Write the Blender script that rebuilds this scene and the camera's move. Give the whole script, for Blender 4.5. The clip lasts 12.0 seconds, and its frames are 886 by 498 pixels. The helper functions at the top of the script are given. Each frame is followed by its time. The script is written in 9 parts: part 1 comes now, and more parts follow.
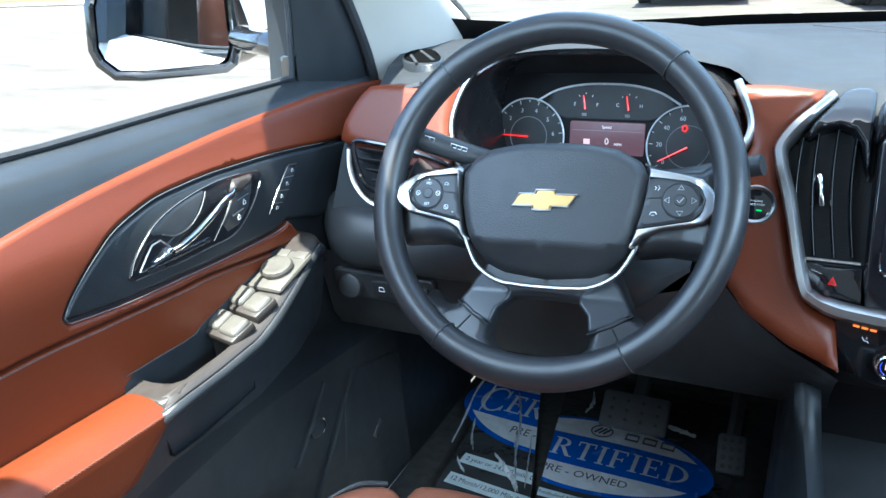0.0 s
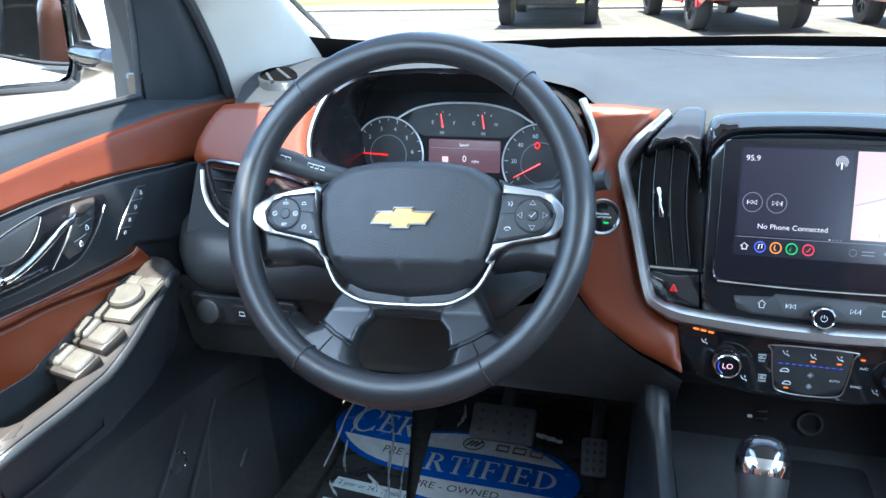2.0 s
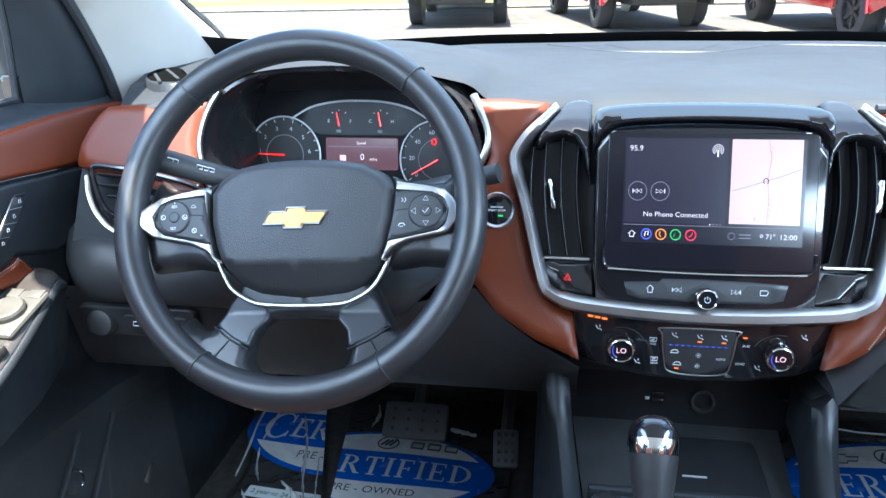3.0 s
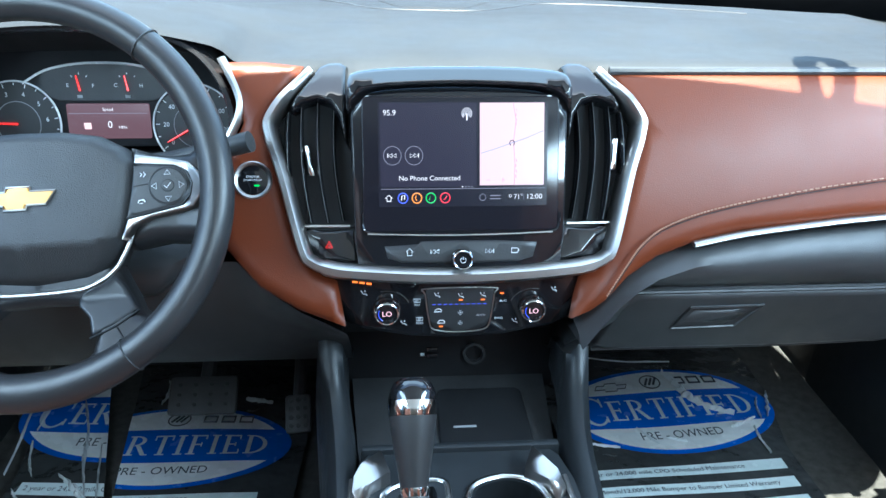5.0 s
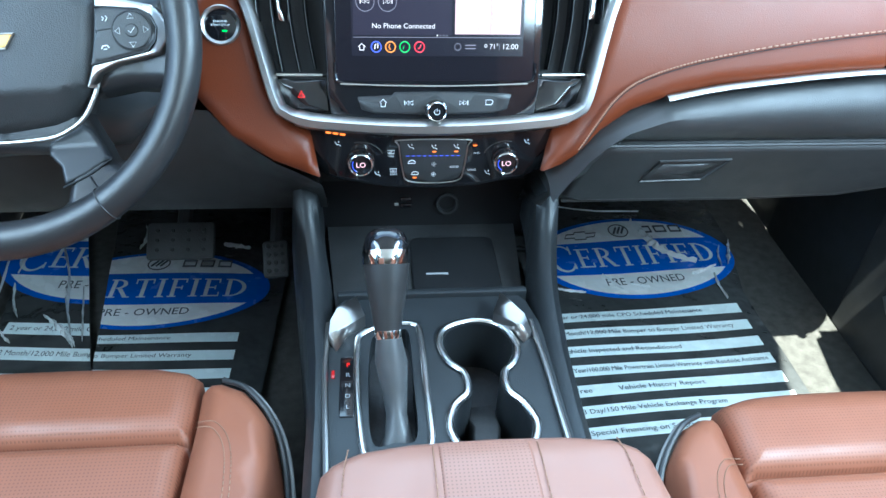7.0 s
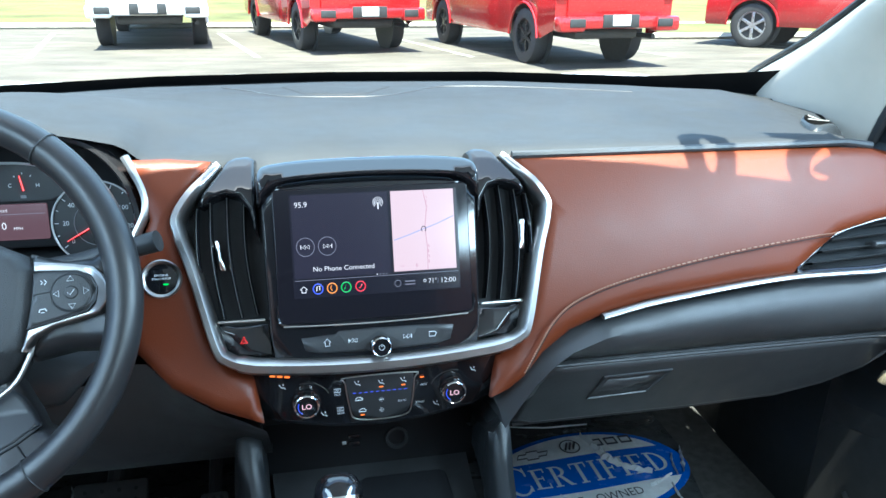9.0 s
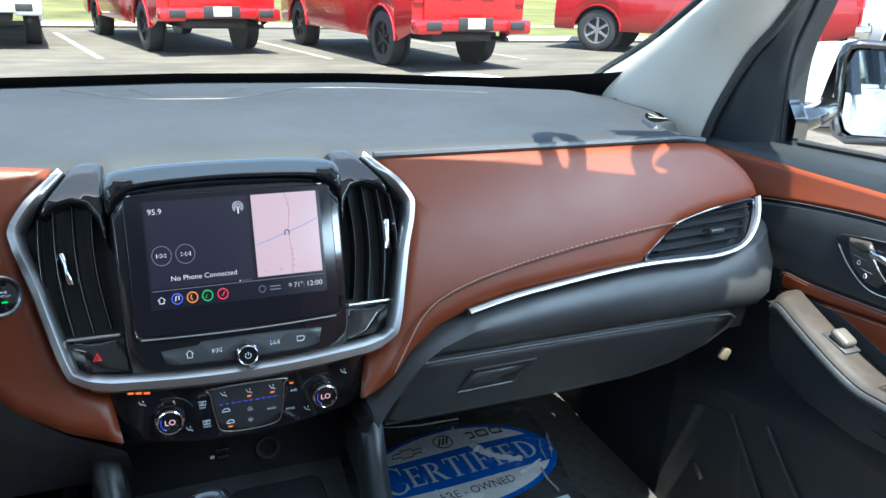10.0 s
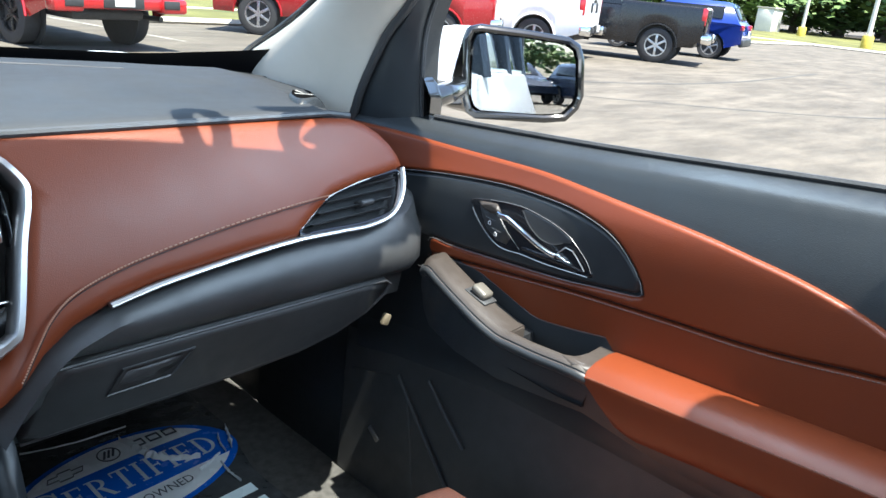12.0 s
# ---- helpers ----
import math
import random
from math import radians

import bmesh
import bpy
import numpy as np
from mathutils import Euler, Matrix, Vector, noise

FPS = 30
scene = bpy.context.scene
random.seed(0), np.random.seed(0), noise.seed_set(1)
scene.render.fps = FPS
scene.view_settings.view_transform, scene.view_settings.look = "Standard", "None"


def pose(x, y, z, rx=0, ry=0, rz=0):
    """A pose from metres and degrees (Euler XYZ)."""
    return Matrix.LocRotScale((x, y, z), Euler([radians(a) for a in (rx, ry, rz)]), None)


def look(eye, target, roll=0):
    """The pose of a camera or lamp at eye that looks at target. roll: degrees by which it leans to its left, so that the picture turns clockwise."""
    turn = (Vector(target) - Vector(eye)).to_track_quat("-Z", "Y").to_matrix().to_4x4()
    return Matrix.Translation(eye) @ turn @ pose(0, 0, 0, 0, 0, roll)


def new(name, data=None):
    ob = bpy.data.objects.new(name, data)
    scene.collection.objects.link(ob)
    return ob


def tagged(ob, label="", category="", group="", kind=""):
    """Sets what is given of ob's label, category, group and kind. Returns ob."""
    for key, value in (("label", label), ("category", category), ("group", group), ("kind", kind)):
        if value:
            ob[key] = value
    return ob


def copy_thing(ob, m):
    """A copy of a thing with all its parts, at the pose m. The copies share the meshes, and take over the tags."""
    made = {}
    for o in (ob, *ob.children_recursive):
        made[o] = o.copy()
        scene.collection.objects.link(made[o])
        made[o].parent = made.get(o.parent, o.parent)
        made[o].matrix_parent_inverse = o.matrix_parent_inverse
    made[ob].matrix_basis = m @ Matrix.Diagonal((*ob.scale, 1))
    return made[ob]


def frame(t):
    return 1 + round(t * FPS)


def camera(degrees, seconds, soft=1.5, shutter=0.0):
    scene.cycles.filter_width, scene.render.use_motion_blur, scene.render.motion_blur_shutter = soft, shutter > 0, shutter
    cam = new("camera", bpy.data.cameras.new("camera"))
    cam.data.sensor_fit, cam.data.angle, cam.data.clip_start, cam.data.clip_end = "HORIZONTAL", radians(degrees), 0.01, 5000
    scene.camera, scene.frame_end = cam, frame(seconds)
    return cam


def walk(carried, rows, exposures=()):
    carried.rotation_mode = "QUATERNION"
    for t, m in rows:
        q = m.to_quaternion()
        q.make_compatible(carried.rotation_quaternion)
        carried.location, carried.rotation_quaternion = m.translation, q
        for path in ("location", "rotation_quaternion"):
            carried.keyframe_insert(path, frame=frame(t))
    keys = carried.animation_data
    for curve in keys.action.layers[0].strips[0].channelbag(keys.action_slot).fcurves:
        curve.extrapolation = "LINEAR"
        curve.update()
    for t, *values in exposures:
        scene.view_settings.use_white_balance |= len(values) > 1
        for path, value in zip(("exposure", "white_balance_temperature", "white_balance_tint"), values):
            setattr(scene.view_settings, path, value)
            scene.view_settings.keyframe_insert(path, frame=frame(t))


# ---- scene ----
cam = camera(60.9, 12.0)
PATH = [
    (0, (-0.171, -0.612, 1.297), (-1.007, 1.043, 0.547), -3.6),
    (0.5, (-0.17, -0.61, 1.297), (-0.971, 1.064, 0.551), -3.4),
    (1, (-0.167, -0.609, 1.299), (-0.89, 1.105, 0.563), -2.7),
    (1.5, (-0.162, -0.605, 1.299), (-0.797, 1.147, 0.571), -2.2),
    (2, (-0.158, -0.604, 1.296), (-0.689, 1.184, 0.576), -1.7),
    (2.5, (-0.147, -0.601, 1.295), (-0.58, 1.212, 0.57), -1.7),
    (3, (-0.134, -0.599, 1.292), (-0.461, 1.236, 0.566), -1.6),
    (3.5, (-0.111, -0.592, 1.304), (-0.318, 1.247, 0.546), -1.2),
    (3.7, (-0.095, -0.582, 1.319), (-0.265, 1.246, 0.526), -0.8),
    (5.3, (-0.07, -0.579, 1.301), (0.1, 1.208, 0.419), 1.4),
    (5.5, (-0.069, -0.577, 1.3), (0.105, 1.172, 0.346), 1.7),
    (6, (-0.074, -0.581, 1.304), (0.099, 1.088, 0.216), 2.1),
    (6.5, (-0.072, -0.583, 1.306), (0.119, 1.012, 0.113), 2.9),
    (6.7, (-0.068, -0.584, 1.31), (0.126, 0.988, 0.089), 3.1),
    (8.5, (-0.0819, -0.5867, 1.3246), (0.1572, 1.2483, 0.5658), -0.7),
    (9, (-0.0773, -0.5782, 1.3268), (0.305, 1.2609, 0.6401), 0.6),
    (9.5, (-0.079, -0.582, 1.327), (0.462, 1.221, 0.651), 1.2),
    (10, (-0.077, -0.5817, 1.3259), (0.6429, 1.1581, 0.6517), 1.9),
    (10.5, (-0.066, -0.58, 1.322), (0.871, 1.054, 0.65), 3),
    (11, (-0.0534, -0.5797, 1.3189), (1.0774, 0.9241, 0.6409), 4),
    (11.5, (-0.0477, -0.5825, 1.3144), (1.2212, 0.8094, 0.6417), 4.9),
    (12, (-0.0449, -0.5936, 1.3137), (1.3534, 0.6767, 0.6572), 5.6),
]
walk(cam, [(t, look(eye, target, roll)) for t, eye, target, roll in PATH], exposures=[(0, 2.64, 5450, 0), (2.0, 2.74, 5550, 3), (3.5, 2.80, 5650, 6), (5.4, 2.92, 5650, -4), (6.6, 3.18, 5600, -5), (8.5, 2.90, 5600, -5), (9.5, 2.30, 5650, -2), (12, 2.03, 5950, 5)])

from mathutils.geometry import delaunay_2d_cdt as delaunay

# ---- world, sun ----
SUN_TO = Vector((0.0, -0.345, 0.94)).normalized()
world = bpy.data.worlds.new("world")
scene.world = world
world.use_nodes = True
wn = world.node_tree.nodes
sky = wn.new("ShaderNodeTexSky")
sky.sky_type, sky.sun_disc = "NISHITA", False
sky.sun_elevation, sky.sun_rotation = math.asin(SUN_TO.z), math.atan2(SUN_TO.x, SUN_TO.y)
sky.air_density, sky.dust_density = 1.0, 1.5
world.node_tree.links.new(sky.outputs[0], wn["Background"].inputs[0])
wn["Background"].inputs[1].default_value = 0.11
sun = new("sun", bpy.data.lights.new("sun", "SUN"))
sun.data.energy, sun.data.angle, sun.data.color = 5.0, radians(0.6), (1.0, 0.91, 0.77)
sun.matrix_world = look((0, 0, 30), Vector((0, 0, 30)) - SUN_TO)


def daylight(eye, target, w, h, power):
    """An added area lamp in a window's opening, standing in for sky light."""
    ld = bpy.data.lights.new("window_daylight", "AREA")
    ld.shape, ld.size, ld.size_y, ld.energy, ld.color = "RECTANGLE", w, h, power, (0.72, 0.87, 1.0)
    new("window_daylight", ld).matrix_world = look(eye, target)


daylight((0, 0.36, 1.50), (0, -0.25, 0.80), 1.05, 0.42, 0.8)
daylight((0.72, -0.35, 1.50), (-0.25, 0.20, 0.50), 0.75, 0.18, 2.2)
daylight((-0.72, -0.35, 1.50), (0.25, 0.20, 0.50), 0.75, 0.18, 0.92)
# rear pair at unseen windows, its power set to fill the dark footwells
daylight((0.74, -1.15, 1.42), (-0.2, 0.2, 0.55), 0.7, 0.25, 3.4)
daylight((-0.74, -1.15, 1.42), (0.2, 0.2, 0.55), 0.7, 0.25, 1.2)

# ---- materials ----
def mat(name, col, rough=0.5, metal=0.0, var=0.12, var_scale=8.0, grain=0.0, grain_scale=900.0, coat=0.0, spec=0.5, emit=None, rough_var=0.08, kind="noise"):
    m = bpy.data.materials.new(name)
    m.use_nodes = True
    nt = m.node_tree
    b = nt.nodes["Principled BSDF"]
    L = nt.links.new
    tc = nt.nodes.new("ShaderNodeTexCoord")
    n1 = nt.nodes.new("ShaderNodeTexNoise")
    n1.inputs["Scale"].default_value, n1.inputs["Detail"].default_value = var_scale, 6.0
    L(tc.outputs["Object"], n1.inputs["Vector"])
    ramp = nt.nodes.new("ShaderNodeMapRange")
    ramp.inputs[1].default_value, ramp.inputs[2].default_value = 0.3, 0.7
    ramp.inputs[3].default_value, ramp.inputs[4].default_value = 1 - var, 1 + var
    L(n1.outputs[0], ramp.inputs[0])
    mul = nt.nodes.new("ShaderNodeVectorMath")
    mul.operation = "SCALE"
    mul.inputs[0].default_value = col
    L(ramp.outputs[0], mul.inputs["Scale"])
    L(mul.outputs[0], b.inputs["Base Color"])
    n2 = nt.nodes.new("ShaderNodeTexNoise")
    n2.inputs["Scale"].default_value, n2.inputs["Detail"].default_value = var_scale * 5, 5.0
    L(tc.outputs["Object"], n2.inputs["Vector"])
    rr = nt.nodes.new("ShaderNodeMapRange")
    rr.inputs[1].default_value, rr.inputs[2].default_value = 0.3, 0.7
    rr.inputs[3].default_value, rr.inputs[4].default_value = max(0.0, rough - rough_var), min(1.0, rough + rough_var)
    L(n2.outputs[0], rr.inputs[0])
    L(rr.outputs[0], b.inputs["Roughness"])
    b.inputs["Metallic"].default_value = metal
    b.inputs["Specular IOR Level"].default_value = spec
    b.inputs["Coat Weight"].default_value = coat
    b.inputs["Coat Roughness"].default_value = 0.04
    if grain:
        if kind == "voronoi":
            g = nt.nodes.new("ShaderNodeTexVoronoi")
        else:
            g = nt.nodes.new("ShaderNodeTexNoise")
        g.inputs["Scale"].default_value = grain_scale
        L(tc.outputs["Object"], g.inputs["Vector"])
        bump = nt.nodes.new("ShaderNodeBump")
        bump.inputs["Strength"].default_value = grain
        bump.inputs["Distance"].default_value = 0.6 / grain_scale
        L(g.outputs[0], bump.inputs["Height"])
        L(bump.outputs[0], b.inputs["Normal"])
    if emit:
        b.inputs["Emission Color"].default_value = (*emit[:3], 1)
        b.inputs["Emission Strength"].default_value = emit[3]
    return m


LEATHER = mat("brown_leather", (0.126, 0.0248, 0.0066), 0.42, spec=0.38, var=0.10, var_scale=5, grain=0.22, grain_scale=1000, kind="voronoi", rough_var=0.03)
# seat colour raised above the dash leather's to hold sky light from above
SEATLEATHER = mat("seat_leather", (0.29, 0.108, 0.062), 0.38, var=0.10, var_scale=6, grain=0.10, grain_scale=1200, kind="voronoi")
PLASTIC = mat("black_grained_plastic", (0.035, 0.036, 0.0375), 0.40, var=0.18, var_scale=9, grain=0.35, grain_scale=1100, kind="voronoi")
DASHTOP = mat("dash_soft_plastic", (0.0245, 0.0265, 0.0292), 0.62, spec=0.26, var=0.15, var_scale=4, grain=0.4, grain_scale=900, kind="voronoi")
WHEELLEATHER = mat("wheel_leather", (0.023, 0.023, 0.0245), 0.33, var=0.07, var_scale=14, grain=0.16, grain_scale=1500, kind="voronoi", rough_var=0.03)
GLOSS = mat("piano_black", (0.010, 0.010, 0.012), 0.07, var=0.1, rough_var=0.03, coat=0.5)
SATIN = mat("satin_silver", (0.42, 0.402, 0.385), 0.35, metal=1.0, var=0.02, var_scale=6, rough_var=0.015)
BRIGHTRIM = mat("bright_silver_rim", (0.66, 0.66, 0.65), 0.24, metal=1.0, var=0.03, rough_var=0.03)
CHROME = mat("chrome", (0.78, 0.79, 0.80), 0.08, metal=1.0, var=0.03, rough_var=0.04)
DOORLOW = mat("matt_black_moulding", (0.033, 0.034, 0.035), 0.55, var=0.15, var_scale=8, grain=0.4, grain_scale=900, kind="voronoi")
GLOSSDOOR = mat("gloss_black_door_trim", (0.014, 0.014, 0.016), 0.16, var=0.1, rough_var=0.05)
EDGE = mat("dull_grey_edge", (0.17, 0.17, 0.17), 0.4, metal=0.6, var=0.05)
GREIGE = mat("warm_grey_painted_plastic", (0.037, 0.030, 0.0255), 0.46, metal=0.05, var=0.1, var_scale=20)
CARPET = mat("black_carpet", (0.055, 0.0535, 0.050), 0.95, var=0.3, var_scale=60, grain=0.8, grain_scale=700)
RUBBER = mat("rubber", (0.028, 0.028, 0.030), 0.7, var=0.2, var_scale=30, grain=0.3, grain_scale=400)
HEADLINER = mat("light_grey_trim", (0.46, 0.425, 0.37), 0.75, var=0.05, var_scale=12, grain=0.3, grain_scale=700)
DOORBLACK = mat("door_soft_black", (0.021, 0.0235, 0.026), 0.37, var=0.15, var_scale=9, grain=0.3, grain_scale=1100, kind="voronoi", spec=0.40)
CUPBLACK = mat("deep_black", (0.014, 0.0145, 0.016), 0.45, var=0.1, spec=0.3)
BLACKTRIM = mat("black_trim", (0.034, 0.035, 0.037), 0.45, var=0.2, var_scale=15, grain=0.15, grain_scale=500)
WHITEPAINT = mat("white_paint", (0.80, 0.81, 0.82), 0.35, var=0.02, coat=0.25)
THREAD = mat("tan_thread", (0.32, 0.18, 0.12), 0.8, var=0.2, var_scale=60)
ARMTHREAD = mat("brown_thread", (0.11, 0.048, 0.028), 0.8, var=0.2, var_scale=60)
DARKTHREAD = mat("grey_thread", (0.10, 0.07, 0.06), 0.8, var=0.2, var_scale=60)


UIK = 0.25


def lit(name, r, g, b, k=1.0, rough=0.2):
    """A lit mark on a display, from its shown colour."""
    col = [((v / 255) / 12.92 if v < 11 else ((v / 255 + 0.055) / 1.055) ** 2.4) for v in (r, g, b)]
    m = bpy.data.materials.new(name)
    m.use_nodes = True
    p = m.node_tree.nodes["Principled BSDF"]
    p.inputs["Base Color"].default_value = (0.004, 0.004, 0.005, 1)
    p.inputs["Roughness"].default_value = rough
    p.inputs["Emission Color"].default_value = (*col, 1)
    p.inputs["Emission Strength"].default_value = UIK * k
    return m


UI_BG = lit("display_dark", 40, 38, 54)
UI_BAR = lit("display_darker", 24, 24, 36)
UI_MAP = lit("display_map", 214, 182, 192)
UI_ROAD = lit("display_road", 150, 160, 205)
UI_MAPLINE = lit("display_map_line", 196, 150, 165)
UI_WHITE = lit("display_white", 225, 220, 230)
UI_GREY = lit("display_grey", 120, 118, 135)
UI_BLUE = lit("display_blue", 70, 90, 225)
UI_AMBER = lit("display_amber", 235, 140, 60)
UI_GREEN = lit("display_green", 60, 180, 90)
UI_RED = lit("display_red", 225, 50, 70)
ORANGE = lit("orange_indicator", 255, 120, 50, 1.2)
NEEDLE = lit("red_needle", 255, 40, 40, 1.1)
ICON = mat("pale_icon", (0.80, 0.82, 0.84), 0.5, var=0.02)
ICONDIM = mat("dim_icon", (0.30, 0.31, 0.33), 0.5, var=0.02)
GOLD = mat("gold_badge", (0.62, 0.36, 0.11), 0.42, metal=0.25, var=0.08, var_scale=40)
FILM = mat("black_mat_under_film", (0.050, 0.053, 0.055), 0.16, var=0.2, var_scale=20, grain=0.5, grain_scale=22, coat=0.6)
PRINTBLUE = mat("printed_blue", (0.014, 0.13, 0.60), 0.22, var=0.05, grain=0.25, grain_scale=22, coat=0.5)
PRINTWHITE = mat("printed_white", (0.84, 0.86, 0.87), 0.25, var=0.04, grain=0.25, grain_scale=22, coat=0.5)
PRINTSTRIP = mat("printed_pale_strip", (0.68, 0.78, 0.80), 0.25, var=0.05, grain=0.25, grain_scale=22, coat=0.5)
PRINTINK = mat("printed_ink", (0.02, 0.03, 0.05), 0.4, var=0.02)
MIRROR = mat("mirror_glass", (0.92, 0.93, 0.93), 0.0, metal=1.0, var=0.0, rough_var=0.0)
# same raised seat colour, with the overhead light in it
PERF = mat("perforated_leather", (0.28, 0.104, 0.060), 0.42, var=0.10, var_scale=6)


def perforate(m, pitch):
    """Rows of small punched holes in a leather."""
    nt = m.node_tree
    b = nt.nodes["Principled BSDF"]
    tc, vo, rg, mx, bp = (nt.nodes.new(k) for k in ("ShaderNodeTexCoord", "ShaderNodeTexVoronoi", "ShaderNodeMapRange", "ShaderNodeVectorMath", "ShaderNodeBump"))
    vo.voronoi_dimensions = "2D"
    vo.inputs["Scale"].default_value, vo.inputs["Randomness"].default_value = 1 / pitch, 0.0
    rg.inputs[1].default_value, rg.inputs[2].default_value, rg.inputs[3].default_value, rg.inputs[4].default_value = 0.16, 0.28, 0.70, 1.0
    mx.operation = "SCALE"
    base = b.inputs["Base Color"]
    nt.links.new(base.links[0].from_socket, mx.inputs[0])
    nt.links.new(tc.outputs["Object"], vo.inputs["Vector"])
    nt.links.new(vo.outputs["Distance"], rg.inputs[0])
    nt.links.new(rg.outputs[0], mx.inputs["Scale"])
    nt.links.new(mx.outputs[0], base)
    bp.inputs["Strength"].default_value, bp.inputs["Distance"].default_value = 0.5, 0.0006
    nt.links.new(rg.outputs[0], bp.inputs["Height"])
    nt.links.new(bp.outputs[0], b.inputs["Normal"])


perforate(PERF, 0.0036)
AIRBAG = mat("airbag_vinyl", (0.037, 0.038, 0.040), 0.42, var=0.08, var_scale=14, grain=0.5, grain_scale=1000, kind="voronoi")
# pale colour in place of chrome's reflections, which the hood's shade would dim
ARC = mat("painted_chrome_sheen", (0.80, 0.82, 0.85), 0.25, metal=0.2, var=0.04)

# ---- mesh helpers ----
def part(name, bm, material, parent=None, label="", smooth=True, flip=None):
    laid = bm.verts.layers.float_vector.get("lay_n")
    normals = [v[laid].copy() for v in bm.verts] if laid else None
    if flip is not False and not laid:
        bmesh.ops.recalc_face_normals(bm, faces=bm.faces)
    me = bpy.data.meshes.new(name)
    bm.to_mesh(me)
    bm.free()
    if smooth:
        for p in me.polygons:
            p.use_smooth = True
        if normals:
            me.normals_split_custom_set_from_vertices(normals)
        else:
            me.set_sharp_from_angle(angle=radians(42))
    me.materials.append(material)
    ob = new(name, me)
    if parent:
        ob.parent = parent
        ob.matrix_parent_inverse = parent.matrix_world.inverted()
    if label:
        ob["label"] = label
    return ob


def thing(name, label, category, at=(0, 0, 0), group="", kind=""):
    e = new(name)
    e.empty_display_size = 0.05
    e.location = at
    e.matrix_world = Matrix.Translation(at)
    return tagged(e, label, category, group, kind)


def solo(name, bm, material, label, category="", kind="", group="", smooth=True):
    return tagged(part(name, bm, material, None, "", smooth), label, category, group, kind)


def smooth_line(pts, n=6, closed=False):
    """Catmull-Rom through points."""
    P = [Vector(p) for p in pts]
    out = []
    N = len(P)
    for i in range(N if closed else N - 1):
        p0 = P[(i - 1) % N] if closed or i > 0 else P[0] * 2 - P[1]
        p1, p2 = P[i], P[(i + 1) % N]
        p3 = P[(i + 2) % N] if closed or i + 2 < N else P[-1] * 2 - P[-2]
        for k in range(n):
            t = k / n
            out.append(0.5 * ((2 * p1) + (p2 - p0) * t + (2 * p0 - 5 * p1 + 4 * p2 - p3) * t * t + (3 * p1 - p0 - 3 * p2 + p3) * t ** 3))
    if not closed:
        out.append(P[-1])
    return out


def grid(rows, closed_u=False, thick=0.0):
    """A sheet through rows of points; thick: a solid shell."""
    bm = bmesh.new()
    V = [[bm.verts.new(p) for p in r] for r in rows]
    for a, b in zip(V, V[1:]):
        n = len(a)
        for i in range(n if closed_u else n - 1):
            bm.faces.new((a[i], a[(i + 1) % n], b[(i + 1) % n], b[i]))
    if thick:
        bmesh.ops.recalc_face_normals(bm, faces=bm.faces)
        bmesh.ops.solidify(bm, geom=bm.faces[:], thickness=thick)
    return bm


def tube(pts, r, seg=8, closed=False, bm=None, squash=1.0, up=None, r_end=None):
    bm = bm or bmesh.new()
    P = [Vector(p) for p in pts]
    n = len(P)
    rings = []
    prev = None
    for i in range(n):
        a = P[i - 1] if closed or i else P[i]
        b = P[(i + 1) % n] if closed or i < n - 1 else P[i]
        t = (b - a).normalized()
        ref = Vector(up) if up else (prev if prev else (Vector((0, 0, 1)) if abs(t.z) < 0.9 else Vector((1, 0, 0))))
        s = t.cross(ref).normalized()
        u = s.cross(t).normalized()
        prev = u
        rr = r if r_end is None else r + (r_end - r) * i / max(1, n - 1)
        rings.append([bm.verts.new(P[i] + (s * math.cos(k * 2 * math.pi / seg) + u * squash * math.sin(k * 2 * math.pi / seg)) * rr) for k in range(seg)])
    for i in range(n if closed else n - 1):
        A, B = rings[i], rings[(i + 1) % n]
        for k in range(seg):
            bm.faces.new((A[k], A[(k + 1) % seg], B[(k + 1) % seg], B[k]))
    if not closed:
        bm.faces.new(rings[0][::-1])
        bm.faces.new(rings[-1])
    return bm


def box(c, s, m=None, bevel=0.0, bm=None, seg=2):
    """A bevelled box of size s at c, turned by m."""
    b2 = bmesh.new()
    bmesh.ops.create_cube(b2, size=1.0, matrix=Matrix.Diagonal((*s, 1)))
    if bevel:
        bmesh.ops.bevel(b2, geom=b2.edges[:], offset=bevel, segments=seg, affect="EDGES", profile=0.5)
    b2.transform(Matrix.Translation(c) @ (m or Matrix()))
    if bm is None:
        return b2
    me = bpy.data.meshes.new("tmp")
    b2.to_mesh(me)
    b2.free()
    bm.from_mesh(me)
    bpy.data.meshes.remove(me)
    return bm


def turned(profile, seg=24, m=None, bm=None):
    """A body turned about z from (radius, height) pairs."""
    bm = bm or bmesh.new()
    m = m or Matrix()
    rings = []
    for r, h in profile:
        if r < 1e-6:
            rings.append([bm.verts.new(m @ Vector((0, 0, h)))])
        else:
            rings.append([bm.verts.new(m @ Vector((r * math.cos(k * 2 * math.pi / seg), r * math.sin(k * 2 * math.pi / seg), h))) for k in range(seg)])
    for A, B in zip(rings, rings[1:]):
        if len(A) == 1 and len(B) == 1:
            continue
        for k in range(seg):
            if len(A) == 1:
                bm.faces.new((A[0], B[k], B[(k + 1) % seg]))
            elif len(B) == 1:
                bm.faces.new((A[k], A[(k + 1) % seg], B[0]))
            else:
                bm.faces.new((A[k], A[(k + 1) % seg], B[(k + 1) % seg], B[k]))
    return bm


